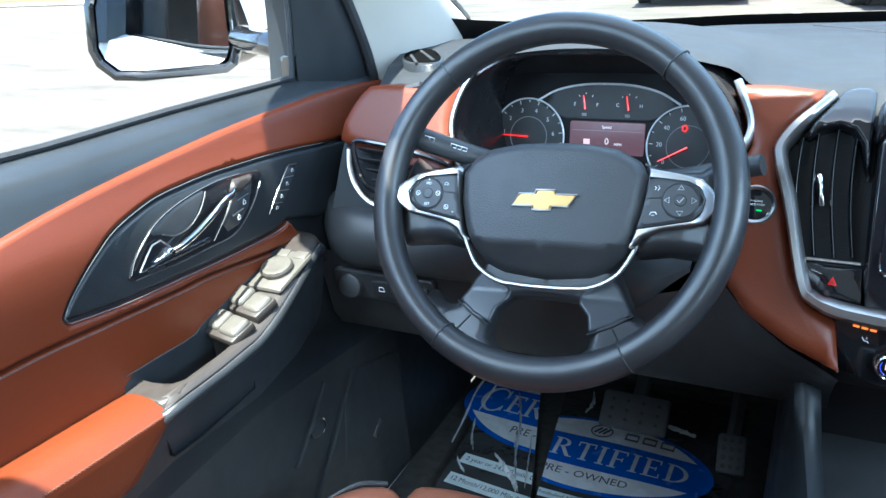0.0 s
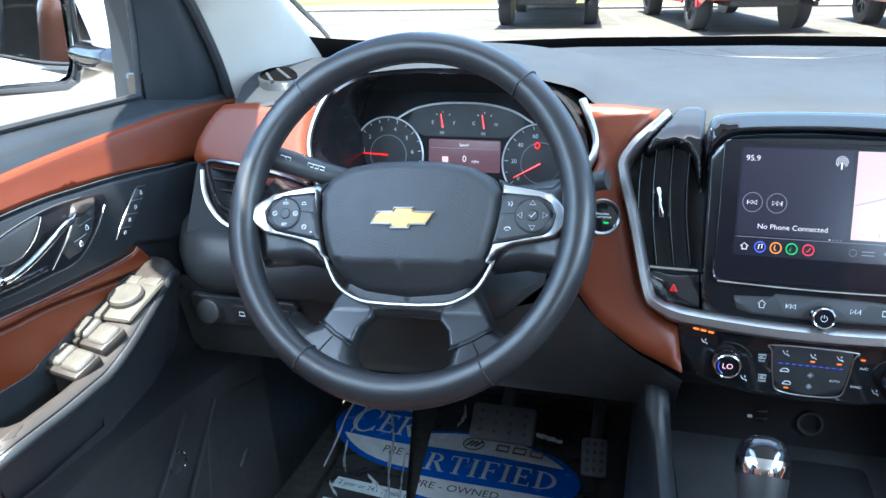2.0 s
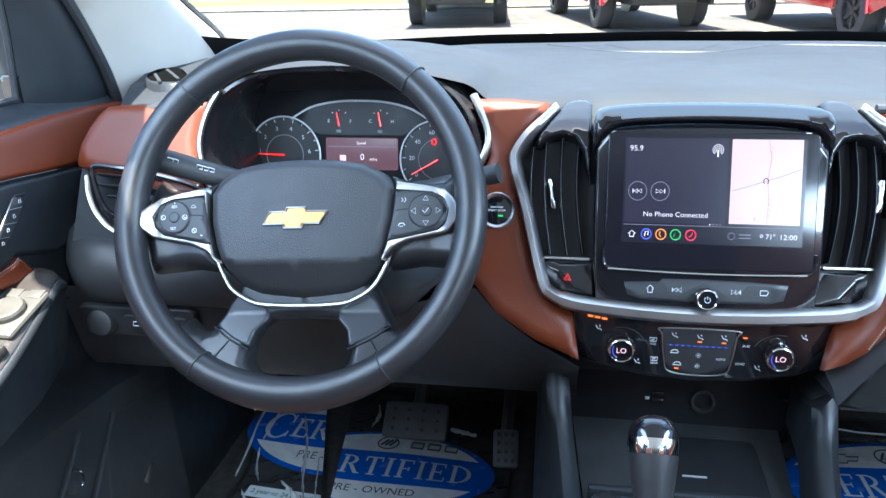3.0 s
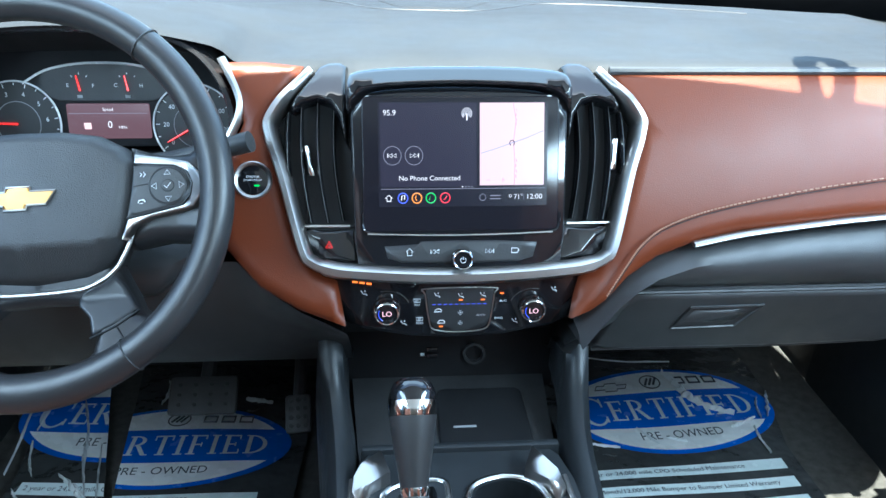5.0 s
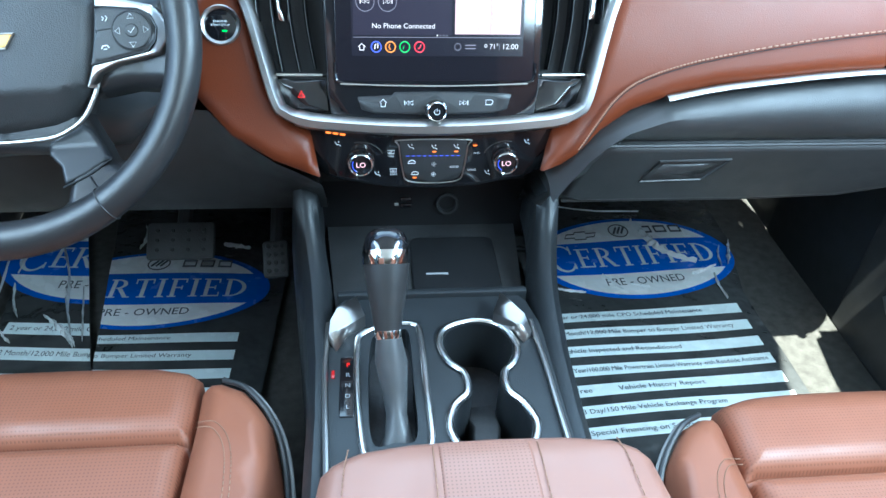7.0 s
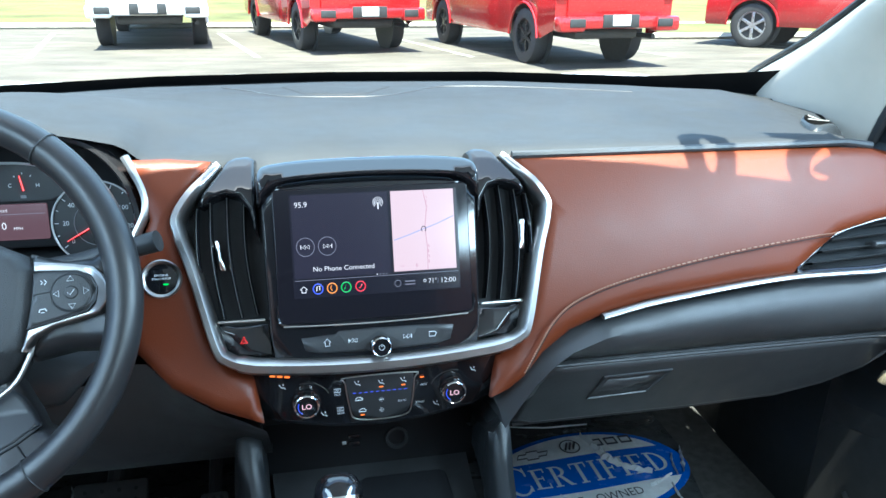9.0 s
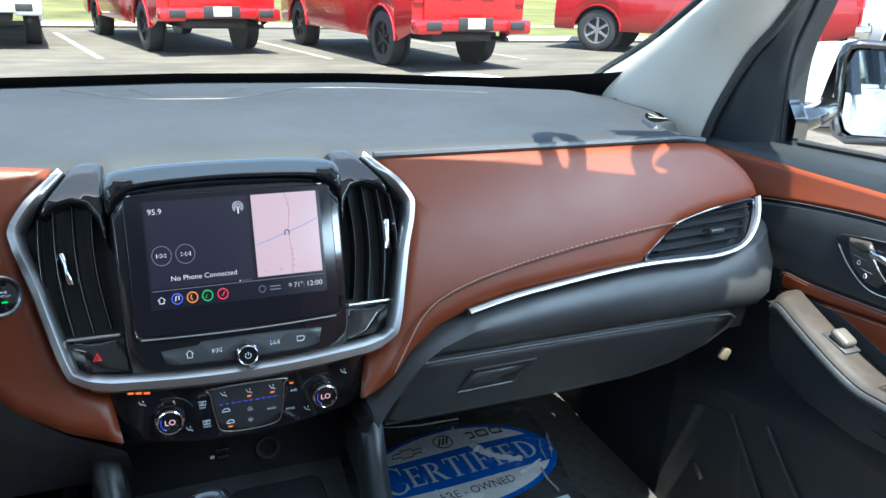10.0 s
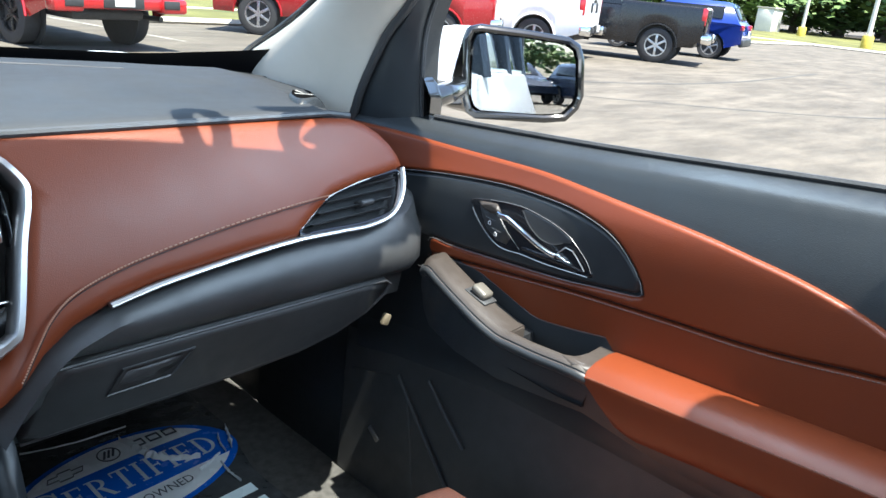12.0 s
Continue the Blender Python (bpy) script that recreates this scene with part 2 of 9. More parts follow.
def _dists(Q, P):
    """Distances of points Q from the closed line P, and whether each lies inside."""
    A, B = P, np.roll(P, -1, 0)
    AB = B - A
    L2 = np.maximum((AB ** 2).sum(1), 1e-14)
    rel = Q[:, None, :] - A[None]
    t = np.clip((rel * AB[None]).sum(2) / L2[None], 0, 1)
    d = np.sqrt(((rel - t[..., None] * AB[None]) ** 2).sum(2)).min(1)
    up = (A[None, :, 1] > Q[:, None, 1]) != (B[None, :, 1] > Q[:, None, 1])
    dy = np.where(np.abs(AB[:, 1]) < 1e-14, 1e-14, AB[:, 1])
    xs = A[None, :, 0] + (Q[:, None, 1] - A[None, :, 1]) / dy[None] * AB[None, :, 0]
    return d, ((up & (Q[:, None, 0] < xs)).sum(1) % 2) == 1


def pad(outline, fmap, thick, r=0.006, step=0.02, base=0.004, round_n=0):
    """A cushion over a closed outline in a surface's own (u, v), rounded at its rim. fmap(u, v, out) lays it into the place."""
    pts = [(p[0], p[1]) for p in (smooth_line([(*p, 0) for p in outline], round_n, True) if round_n else outline)]
    P = np.array(pts, float)
    if (P[:, 0] * np.roll(P[:, 1], -1) - np.roll(P[:, 0], -1) * P[:, 1]).sum() < 0:
        P = P[::-1]
    # finer outline
    Q = []
    for a, b in zip(P, np.roll(P, -1, 0)):
        k = max(1, int(np.linalg.norm(b - a) / (step * 0.7)))
        Q += [a + (b - a) * i / k for i in range(k)]
    P = np.array(Q)
    # rings inside the rim
    tan = np.roll(P, -1, 0) - np.roll(P, 1, 0)
    nin = np.stack([-tan[:, 1], tan[:, 0]], 1) / np.maximum(np.linalg.norm(tan, axis=1), 1e-9)[:, None]
    bm = bmesh.new()
    ring = [bm.verts.new((p[0], p[1], 0)) for p in P]
    edges = [bm.edges.new((ring[i], ring[(i + 1) % len(ring)])) for i in range(len(ring))]
    extra = []
    for f in (0.10, 0.30, 0.60, 1.0):
        R = P + nin * (r * f)
        d, ins = _dists(R, P)
        extra += [tuple(q) for q, a, b in zip(R, d, ins) if b and a > r * f * 0.93]
    lo, hi = P.min(0), P.max(0)
    nx, ny = max(1, int((hi[0] - lo[0]) / step)), max(1, int((hi[1] - lo[1]) / step))
    G = np.array([(lo[0] + (hi[0] - lo[0]) * (i + 0.5 * (j % 2)) / nx, lo[1] + (hi[1] - lo[1]) * j / ny) for i in range(nx + 1) for j in range(ny + 1)])
    d, ins = _dists(G, P)
    extra += [tuple(q) for q, a, b in zip(G, d, ins) if b and a > r * 1.0 + step * 0.35]
    coords = [Vector(p) for p in P] + [Vector(q) for q in extra]
    nb = len(P)
    vv, ee, ff, _, _, _ = delaunay(coords, [(i, (i + 1) % nb) for i in range(nb)], [list(range(nb))], 1, 1e-6)
    bm.free()
    V = np.array([tuple(v) for v in vv])
    d, ins = _dists(V, P)

    def lay(X):
        dd, ii = _dists(X, P)
        t = np.clip(np.where(ii, dd, 0) / r, 0, 1)
        h = thick * np.sqrt(np.maximum(0, 1 - (1 - t) ** 2))
        return np.array([tuple(fmap(float(x[0]), float(x[1]), float(q))) for x, q in zip(X, h)])
    W = lay(V)
    e = min(r * 0.08, 0.0008)
    c = np.where((d < e * 1.5)[:, None], 0.0, 1.0)
    du = lay(V + (e, 0)) - lay(V - (e, 0))
    dv = lay(V + (0, e)) - lay(V - (0, e))
    N = np.cross(du, dv)
    N /= np.maximum(np.linalg.norm(N, axis=1), 1e-12)[:, None]
    up = np.array([np.array(fmap(float(x[0]), float(x[1]), 0.001)) - np.array(fmap(float(x[0]), float(x[1]), 0.0)) for x in V])
    N *= np.where((N * up).sum(1) < 0, -1.0, 1.0)[:, None]
    flip = (np.cross(du, dv) * up).sum() < 0
    bm = bmesh.new()
    lay_n = bm.verts.layers.float_vector.new("lay_n")
    bv = []
    for w, n in zip(W, N):
        v = bm.verts.new(w)
        v[lay_n] = Vector(n)
        bv.append(v)
    for f in ff:
        if len(set(f)) >= 3:
            try:
                bm.faces.new([bv[i] for i in (f[::-1] if flip else f)])
            except ValueError:
                pass
    edge = [e_ for e_ in bm.edges if e_.is_boundary]
    src = {}
    for e_ in edge:
        for v in e_.verts:
            if v not in src:
                i = bv.index(v)
                nv = bm.verts.new(fmap(float(V[i][0]), float(V[i][1]), -base))
                nv[lay_n] = v[lay_n]
                src[v] = nv
    for e_ in edge:
        fc = e_.link_faces[0]
        a, b = e_.verts
        L_ = list(fc.verts)
        if L_[(L_.index(a) + 1) % len(L_)] == b:
            a, b = b, a
        bm.faces.new((a, b, src[b], src[a]))
    return bm


def rrect(x0, y0, x1, y1, r, n=5):
    out = []
    for cx, cy, a in ((x1 - r, y1 - r, 0), (x0 + r, y1 - r, 90), (x0 + r, y0 + r, 180), (x1 - r, y0 + r, 270)):
        for k in range(n + 1):
            t = radians(a + 90 * k / n)
            out.append((cx + r * math.cos(t), cy + r * math.sin(t)))
    return out


def ellipse(cx, cy, a, b, n=28):
    return [(cx + a * math.cos(2 * math.pi * k / n), cy + b * math.sin(2 * math.pi * k / n)) for k in range(n)]


def lerp(x, xs, ys):
    return float(np.interp(x, xs, ys))


def soft(x, xs, ys):
    """A smooth curve through the points."""
    if x <= xs[0]:
        return ys[0]
    if x >= xs[-1]:
        return ys[-1]
    i = max(k for k in range(len(xs)) if xs[k] <= x)
    h = xs[i + 1] - xs[i]
    t = (x - xs[i]) / h
    m = [(ys[min(k + 1, len(ys) - 1)] - ys[max(k - 1, 0)]) / (xs[min(k + 1, len(xs) - 1)] - xs[max(k - 1, 0)]) for k in (i, i + 1)]
    return (2 * t ** 3 - 3 * t * t + 1) * ys[i] + (t ** 3 - 2 * t * t + t) * h * m[0] + (-2 * t ** 3 + 3 * t * t) * ys[i + 1] + (t ** 3 - t * t) * h * m[1]


def words(text, fmap, u, v, height, material, parent, name="lettering", depth=0.0004, align="LEFT", italic=0.0, weight=0.0, width=None, label=""):
    """Lettering laid on a surface by fmap(u, v, out)."""
    cu = bpy.data.curves.new("text", "FONT")
    cu.body, cu.size, cu.align_x, cu.align_y = text, height * 1.4, align, "CENTER"
    cu.shear, cu.offset, cu.resolution_u = italic, weight, 3
    ob = bpy.data.objects.new("text", cu)
    scene.collection.objects.link(ob)
    dg = bpy.context.evaluated_depsgraph_get()
    me = bpy.data.meshes.new_from_object(ob.evaluated_get(dg))
    bpy.data.objects.remove(ob)
    bpy.data.curves.remove(cu)
    bm = bmesh.new()
    bm.from_mesh(me)
    bpy.data.meshes.remove(me)
    xs = [w.co.x for w in bm.verts] or [0]
    k = width / (max(xs) - min(xs)) if width else 1.0
    for w in bm.verts:
        w.co = Vector(fmap(u + w.co.x * k, v + w.co.y, depth))
    return part(name, bm, material, parent, label, smooth=False, flip=False)


def stitched(pts, m, parent, gap=0.35, r=0.0006, n=10):
    """A row of stitches along a line."""
    L_ = smooth_line(pts, n)
    bm = bmesh.new()
    for a, c in zip(L_, L_[1:]):
        tube([a, a.lerp(c, 1 - gap)], r, 4, bm=bm)
    return part("stitching", bm, m, parent, "line of stitches")


# ---- surfaces that things are laid on ----
def DF(u, z, out=0.0):
    """The dash's sloping face."""
    return (u, 0.211 - 0.51 * (1.135 - z) - 0.891 * out, z + 0.454 * out)


def belt(y):
    return soft(y, [-0.7, -0.42, -0.125, 0.055, 0.236, 0.4, 0.75], [1.178, 1.16, 1.137, 1.126, 1.117, 1.112, 1.09])


def lift(s, y):
    """The driver's door stands a little higher towards its front."""
    return soft(y, [-0.45, -0.22, 0.0, 0.22], [-0.006, -0.001, 0.013, 0.021]) if s < 0 else 0.0


def DR(s):
    def f(y, z, out=0.0):
        x = soft(belt(y) - z, [0, 0.005, 0.011, 0.020, 0.045, 0.08, 0.13, 0.20, 0.30, 0.42, 0.56, 0.72], [0.800, 0.787, 0.774, 0.766, 0.758, 0.747, 0.745, 0.747, 0.748, 0.745, 0.742, 0.735])
        return (s * (x - out), y, z + 0.15 * out + lift(s, y))
    return f


def wind_base(x):
    return lerp(abs(x), [0, 0.3, 0.5, 0.65, 0.76], [0.90, 0.87, 0.79, 0.70, 0.58])


# ---- dashboard ----
dash = thing("dashboard", "black soft dashboard with brown stitched leather panels", "dashboard", (0, 0.4, 0.8))
CL0, CL1 = -0.572, -0.232
def dash_end(s, y, z):
    """How far the dash reaches towards a door."""
    if z < 1.13:
        return lerp(z, [0.93, 0.99, 1.06, 1.083, 1.111, 1.13], [0.648, 0.69, 0.682, 0.678, 0.654, 0.626] if s > 0 else [0.70, 0.71, 0.708, 0.706, 0.697, 0.680])
    return lerp(y, [0.205, 0.215, 0.265, 0.41, 0.60], [0.619, 0.624, 0.658, 0.735, 0.750] if s > 0 else [0.664, 0.668, 0.690, 0.740, 0.752])


rows = []
for i in range(141):
    x = -0.70 + 1.40 * i / 140
    k = max(0.0, min(1.0, (x - CL0) / 0.03 + 0.5)) * max(0.0, min(1.0, (CL1 - x) / 0.03 + 0.5))
    k = k * k * (3 - 2 * k)
    yb = wind_base(x)
    ends = max(0.0, abs(x) - 0.60) * 0.25
    bump = 0.040 * max(0.0, 1 - ((x + 0.40) / 0.23) ** 2) ** 1.2
    far = ends if x > 0 else 0.2 * ends
    zt = 1.145 - ends
    c = max(0.0, min(1.0, (0.155 - abs(x)) / 0.05))
    row = [(x, yb + 0.05, 1.10), (x, yb, 1.128), (x, yb - 0.12, 1.146 - 0.5 * far), (x, 0.55, 1.153 - far + 0.3 * bump), (x, 0.42, 1.152 - far + bump * 0.9), (x, 0.32, 1.148 - far + bump),
           (x, 0.25 + 0.035 * c, 1.146 - 0.5 * (ends + far) + bump * k), (x, 0.228 + 0.033 * c, zt + 0.001 + bump * k - 0.005 * c), (x, 0.216 + 0.028 * c, zt - 0.003 + bump * k - 0.010 * c), (x, 0.211 + 0.06 * k + 0.022 * c, zt - 0.009 + bump * k - 0.012 * c)]
    for z in (1.128, 1.10, 1.06, 1.02, 0.99):
        yy = DF(0, z, -0.012)[1]
        row.append((x, yy + (max(yy, 0.335) - yy) * k if z > 1.005 else yy, z))
    row += [(x, 0.17, 0.97), (x, 0.22, 0.93), (x, 0.30, 0.86), (x, 0.45, 0.80), (x, 0.68, 0.78)]
    # the ends draw in along the leather's outline
    sd = 1 if x > 0 else -1
    row = [(px + sd * (dash_end(sd, py, pz) - 0.70) * max(0.0, (abs(px) - 0.55) / 0.15), py, pz) for px, py, pz in row]
    rows.append(row)
part("top_pad", grid(rows), DASHTOP, dash, "dark grey soft-touch top")

# leather faces
PASS_FACE = [(0.160, 1.137), (0.25, 1.137), (0.38, 1.136), (0.50, 1.134), (0.575, 1.133), (0.618, 1.130), (0.640, 1.121), (0.658, 1.108), (0.672, 1.092), (0.680, 1.076), (0.683, 1.063), (0.668, 1.059), (0.649, 1.056), (0.60, 1.050), (0.548, 1.039),
             (0.515, 1.020), (0.485, 1.000), (0.42, 0.996), (0.355, 0.990), (0.30, 0.985), (0.254, 0.976), (0.21, 0.962), (0.178, 0.943), (0.155, 0.922), (0.136, 0.911), (0.117, 0.905), (0.127, 0.944), (0.148, 0.952), (0.165, 0.98), (0.194, 1.082), (0.182, 1.10)]
part("leather_panel", pad(PASS_FACE, lambda u, z, o: DF(u, z, o + 0.012 * math.sin(math.pi * max(0, min(1, (z - 0.95) / 0.19)))), 0.007, 0.014, 0.02, 0.014), LEATHER, dash, "smooth brown leather in front of the passenger")
MID_FACE = [(-0.158, 1.142), (-0.20, 1.146), (-0.243, 1.146), (-0.228, 1.115), (-0.220, 1.09), (-0.235, 1.055), (-0.250, 1.02), (-0.238, 0.975), (-0.205, 0.940), (-0.165, 0.918), (-0.119, 0.902), (-0.127, 0.944), (-0.150, 0.955), (-0.166, 0.98), (-0.195, 1.082), (-0.186, 1.10)]
part("leather_panel", pad(MID_FACE, DF, 0.010, 0.014, 0.02, 0.014), LEATHER, dash, "brown leather beside the steering column")
LEFT_FACE = [(-0.545, 1.142), (-0.60, 1.139), (-0.655, 1.138), (-0.672, 1.136), (-0.684, 1.126), (-0.694, 1.112), (-0.703, 1.094), (-0.707, 1.078), (-0.705, 1.072), (-0.675, 1.065), (-0.62, 1.056), (-0.575, 1.03), (-0.545, 1.035), (-0.548, 1.06), (-0.556, 1.10)]
for x0, x1 in ((0.162, 0.622), (-0.60, -0.668)):
    part("edge_roll", tube([(x0 + (x1 - x0) * k / 12, 0.2065 + 0.004 * (k / 12) ** 4, 1.1395 - 0.25 * max(0.0, abs(x0 + (x1 - x0) * k / 12) - 0.60)) for k in range(13)], 0.0045, 8), BLACKTRIM, dash, "black rolled edge over the leather")
part("leather_panel", pad(LEFT_FACE, DF, 0.010, 0.014, 0.02, 0.014), LEATHER, dash, "brown leather at the driver's end")
# stitched seam
seam = smooth_line([DF(u, z, 0.0182 + 0.008 * math.sin(math.pi * max(0, min(1, (z - 0.95) / 0.19)))) for u, z in ((0.150, 0.925), (0.172, 0.953), (0.188, 0.972), (0.210, 0.987), (0.249, 1.000), (0.309, 1.012), (0.399, 1.025), (0.494, 1.035), (0.538, 1.038))], 14)
bm = bmesh.new()
for a, b in list(zip(seam, seam[1:])):
    tube([a.lerp(b, 0.1), a.lerp(b, 0.72)], 0.0009, 5, bm=bm)
part("stitching", bm, THREAD, dash, "tan stitching")
part("leather_joint", tube([p + Vector((0, -0.0006, -0.0028)) for p in seam], 0.00055, 6), CUPBLACK, dash, "dark joint below the stitching")
# bright strip below the leather
strip_pts = [(0.246, 0.972), (0.30, 0.981), (0.355, 0.987), (0.42, 0.993), (0.487, 0.997), (0.55, 0.997), (0.60, 0.997), (0.64, 1.004), (0.664, 1.020), (0.677, 1.040), (0.682, 1.060)]
sl = smooth_line([DF(u, z, 0.012) for u, z in strip_pts], 6)
part("bright_strip", tube(sl, 0.0055, 8, squash=0.6), SATIN, dash, "satin silver strip")
part("bright_strip", tube([Vector((-p.x, p.y, p.z)) for p in sl[22:]], 0.0055, 8, squash=0.6), SATIN, dash, "satin silver strip")


# rolled lower bolster, both sides
def strip_z(x):
    return lerp(x, [0.115, 0.14, 0.16, 0.20, 0.254, 0.355, 0.487, 0.594, 0.66, 0.70], [0.88, 0.905, 0.925, 0.952, 0.972, 0.984, 0.992, 0.992, 1.005, 1.02])


for s in (1, -1):
    rows = []
    for i in range(31):
        x = (0.125 + 0.622 * i / 30) if s > 0 else (0.262 + 0.485 * i / 30)
        zt = strip_z(x) if s > 0 else lerp(x, [0.125, 0.2, 0.26, 0.7], [0.88, 0.93, 0.985, 0.995])
        zb = min(lerp(x, [0.125, 0.16, 0.235], [zt - 0.022, zt - 0.026, 0.922]), zt - 0.015)
        y0 = DF(0, zt)[1]
        yb = lerp(zb, [0.85, 0.922], [0.15, 0.122])
        tn = 0.060 * max(0.0, (x - 0.665) / 0.08) ** 2
        y0, yb = y0 + tn, yb + tn
        if s < 0:
            thin = 1 - max(0.0, min(1.0, (x - 0.262) / 0.05))
            y0, zb = y0 + 0.016 * thin, zb + (zt - 0.012 - zb) * thin
        rows.append([(s * x, y0 + 0.03, zt + 0.002), (s * x, y0 + 0.004, zt), (s * x, y0 - 0.010, zt - 0.006), (s * x, y0 - 0.02, zt - 0.3 * (zt - zb)), (s * x, (y0 + yb) / 2 - 0.017, (zt + zb) / 2), (s * x, yb - 0.004, zb + 0.15 * (zt - zb)), (s * x, yb + 0.006, zb), (s * x, yb + 0.03, zb - 0.004)])
    part("bolster", grid(rows), PLASTIC, dash)


def GL(u, z, out=0.0):
    return (u, 0.128 + 0.38 * (0.92 - z) - 0.935 * out, z - 0.355 * out)


glove = thing("glovebox", "closed black plastic glovebox under the dashboard", "glovebox", (0.4, 0.2, 0.82))
part("door", pad([(0.187, 0.9175), (0.40, 0.9185), (0.60, 0.919), (0.634, 0.9175), (0.646, 0.909), (0.643, 0.893), (0.617, 0.866), (0.57, 0.843), (0.51, 0.829), (0.40, 0.824), (0.163, 0.824), (0.160, 0.84), (0.170, 0.875)], GL, 0.008, 0.008, 0.03, 0.02), PLASTIC, glove)
GO = [(0.187, 0.9175), (0.40, 0.9185), (0.60, 0.919), (0.634, 0.9175), (0.646, 0.909), (0.643, 0.893), (0.617, 0.866), (0.57, 0.843), (0.51, 0.829), (0.40, 0.824), (0.163, 0.824)]
part("door_gap", tube([GL(u, z, 0.0035) for u, z in GO], 0.0022, 6), BLACKTRIM, glove)
LR = [(0.246, 0.864), (0.320, 0.866), (0.343, 0.900), (0.260, 0.898)]
part("latch_rim", tube([GL(u, z, 0.0088) for u, z in LR], 0.0016, 6, True), BLACKTRIM, glove)
part("latch_recess", pad([(0.248, 0.866), (0.318, 0.868), (0.340, 0.898), (0.262, 0.896)], lambda u, z, o: GL(u, z, o + 0.0075), 0.0012, 0.002, 0.03), BLACKTRIM, glove)
part("latch", pad([(0.256, 0.874), (0.318, 0.876), (0.333, 0.894), (0.266, 0.892)], lambda u, z, o: GL(u, z, o + 0.0085), 0.003, 0.004, 0.03), PLASTIC, glove)
# plastic beyond the glovebox and under the driver's side
rows = []
for i in range(29):
    x = 0.118 + 0.572 * i / 28
    up = 0.105 * max(0.0, (x - 0.50) / 0.18) ** 1.5
    k = max(0.0, min(1.0, (0.245 - x) / 0.05))
    zt = 0.92 + (strip_z(x) - 0.018 - 0.92) * k
    yt = 0.15 + (DF(0, zt)[1] + 0.014 - 0.15) * k
    rows.append([(x, yt, zt), (x, yt + 0.38 * (0.172 - yt), zt + 0.5 * (0.83 - zt)), (x, 0.178, 0.83 + 0.8 * up), (x, 0.192, 0.806 + up), (x, 0.22, 0.795 + up), (x, 0.45, 0.79 + up), (x, 0.7, 0.78 + up)])
part("lower_panel", grid(rows), PLASTIC, dash)
rows = []
for i in range(29):
    x = -0.118 - 0.622 * i / 28
    k = max(0.0, min(1.0, (0.285 + x) / 0.06))
    zt = 0.935 + (lerp(-x, [0.115, 0.135, 0.165, 0.205, 0.238, 0.26], [0.898, 0.908, 0.920, 0.944, 0.978, 0.99]) - 0.006 - 0.935) * k
    yt = 0.14 + (DF(0, zt)[1] + 0.004 - 0.14) * k
    rows.append([(x, yt, zt), (x, yt + 0.3 * (0.165 - yt), zt + 0.25 * (0.83 - zt)), (x, yt + 0.6 * (0.165 - yt), zt + 0.55 * (0.83 - zt)), (x, 0.165, 0.83), (x, 0.182, 0.805), (x, 0.25, 0.79), (x, 0.7, 0.79)])
part("knee_panel", grid(rows), PLASTIC, dash, "dark knee panel under the column")

part("end_clip", box((0.664, 0.152, 0.838), (0.013, 0.010, 0.018), pose(0, 0, 0, 0, 25), 0.003), mat("cream_plastic", (0.13, 0.11, 0.075), 0.5), dash, "small cream plastic clip at the dash's end")
# ---- centre stack ----
CH_L = [(-0.150, 1.139), (-0.188, 1.095), (-0.190, 1.075), (-0.178, 1.040), (-0.159, 0.974), (-0.149, 0.961), (-0.130, 0.9545), (-0.105, 0.9515)]
chrome_line = CH_L + [(-0.05, 0.948), (0, 0.947), (0.05, 0.948)] + [(-u, z) for u, z in CH_L[::-1]]
rows = []
cl = smooth_line([(u, z, 0) for u, z in chrome_line], 6)
for i, p in enumerate(cl):
    a, b = cl[max(0, i - 1)], cl[min(len(cl) - 1, i + 1)]
    t = (b - a).normalized()
    nrm = Vector((-t.y, t.x, 0))
    w = 0.0062 if abs(p.x) > 0.14 else 0.0076
    end = min(1.0, 0.25 + min(i, len(cl) - 1 - i) / 5)
    w *= 0.5 + 0.5 * end
    rows.append([DF(*(p + nrm * w * q).xy, o if o < 0 else o * end) for q, o in ((-1.0, -0.01), (-1.0, 0.017), (-0.75, 0.0225), (0.1, 0.024), (0.75, 0.020), (1.0, 0.013), (1.0, -0.01))])
part("stack_surround", grid(rows), SATIN, dash, "satin silver surround of the centre stack")


def PN(u, z, out=0.0):
    """The infotainment panel's face."""
    return (u, 0.138 + 0.32 * (z - 1.04) - 0.952 * out, z + 0.305 * out)


stack = thing("infotainment_unit", "gloss black infotainment unit with a lit touchscreen", "touchscreen", (0, 0.15, 0.95))
part("housing", pad([(-0.103, 0.9525), (-0.05, 0.951), (0.05, 0.951), (0.103, 0.9525), (0.1075, 0.99), (0.109, 1.05), (0.1095, 1.124), (0.06, 1.128), (0, 1.129), (-0.06, 1.128), (-0.1095, 1.124), (-0.109, 1.05), (-0.1075, 0.99)], PN, 0.006, 0.003, 0.03, 0.06), GLOSS, stack)
BROW = [(-0.1118, 1.106), (-0.1060, 1.117), (-0.094, 1.1265), (-0.07, 1.1305), (-0.03, 1.1325), (0.0, 1.133), (0.03, 1.1325), (0.07, 1.1305), (0.094, 1.1265), (0.1060, 1.117), (0.1118, 1.106), (0.1125, 1.128), (0.110, 1.142), (0.100, 1.1475), (0.06, 1.1515), (0.0, 1.1525), (-0.06, 1.1515), (-0.100, 1.1475), (-0.110, 1.142), (-0.1125, 1.128)]
part("brow", pad(BROW, lambda u, z, o: PN(u, z, o + 0.004 - 0.95 * max(0.0, z - 1.1335)), 0.011, 0.005, 0.006, 0.03, 2), GLOSS, stack, "gloss black brow over the screen")
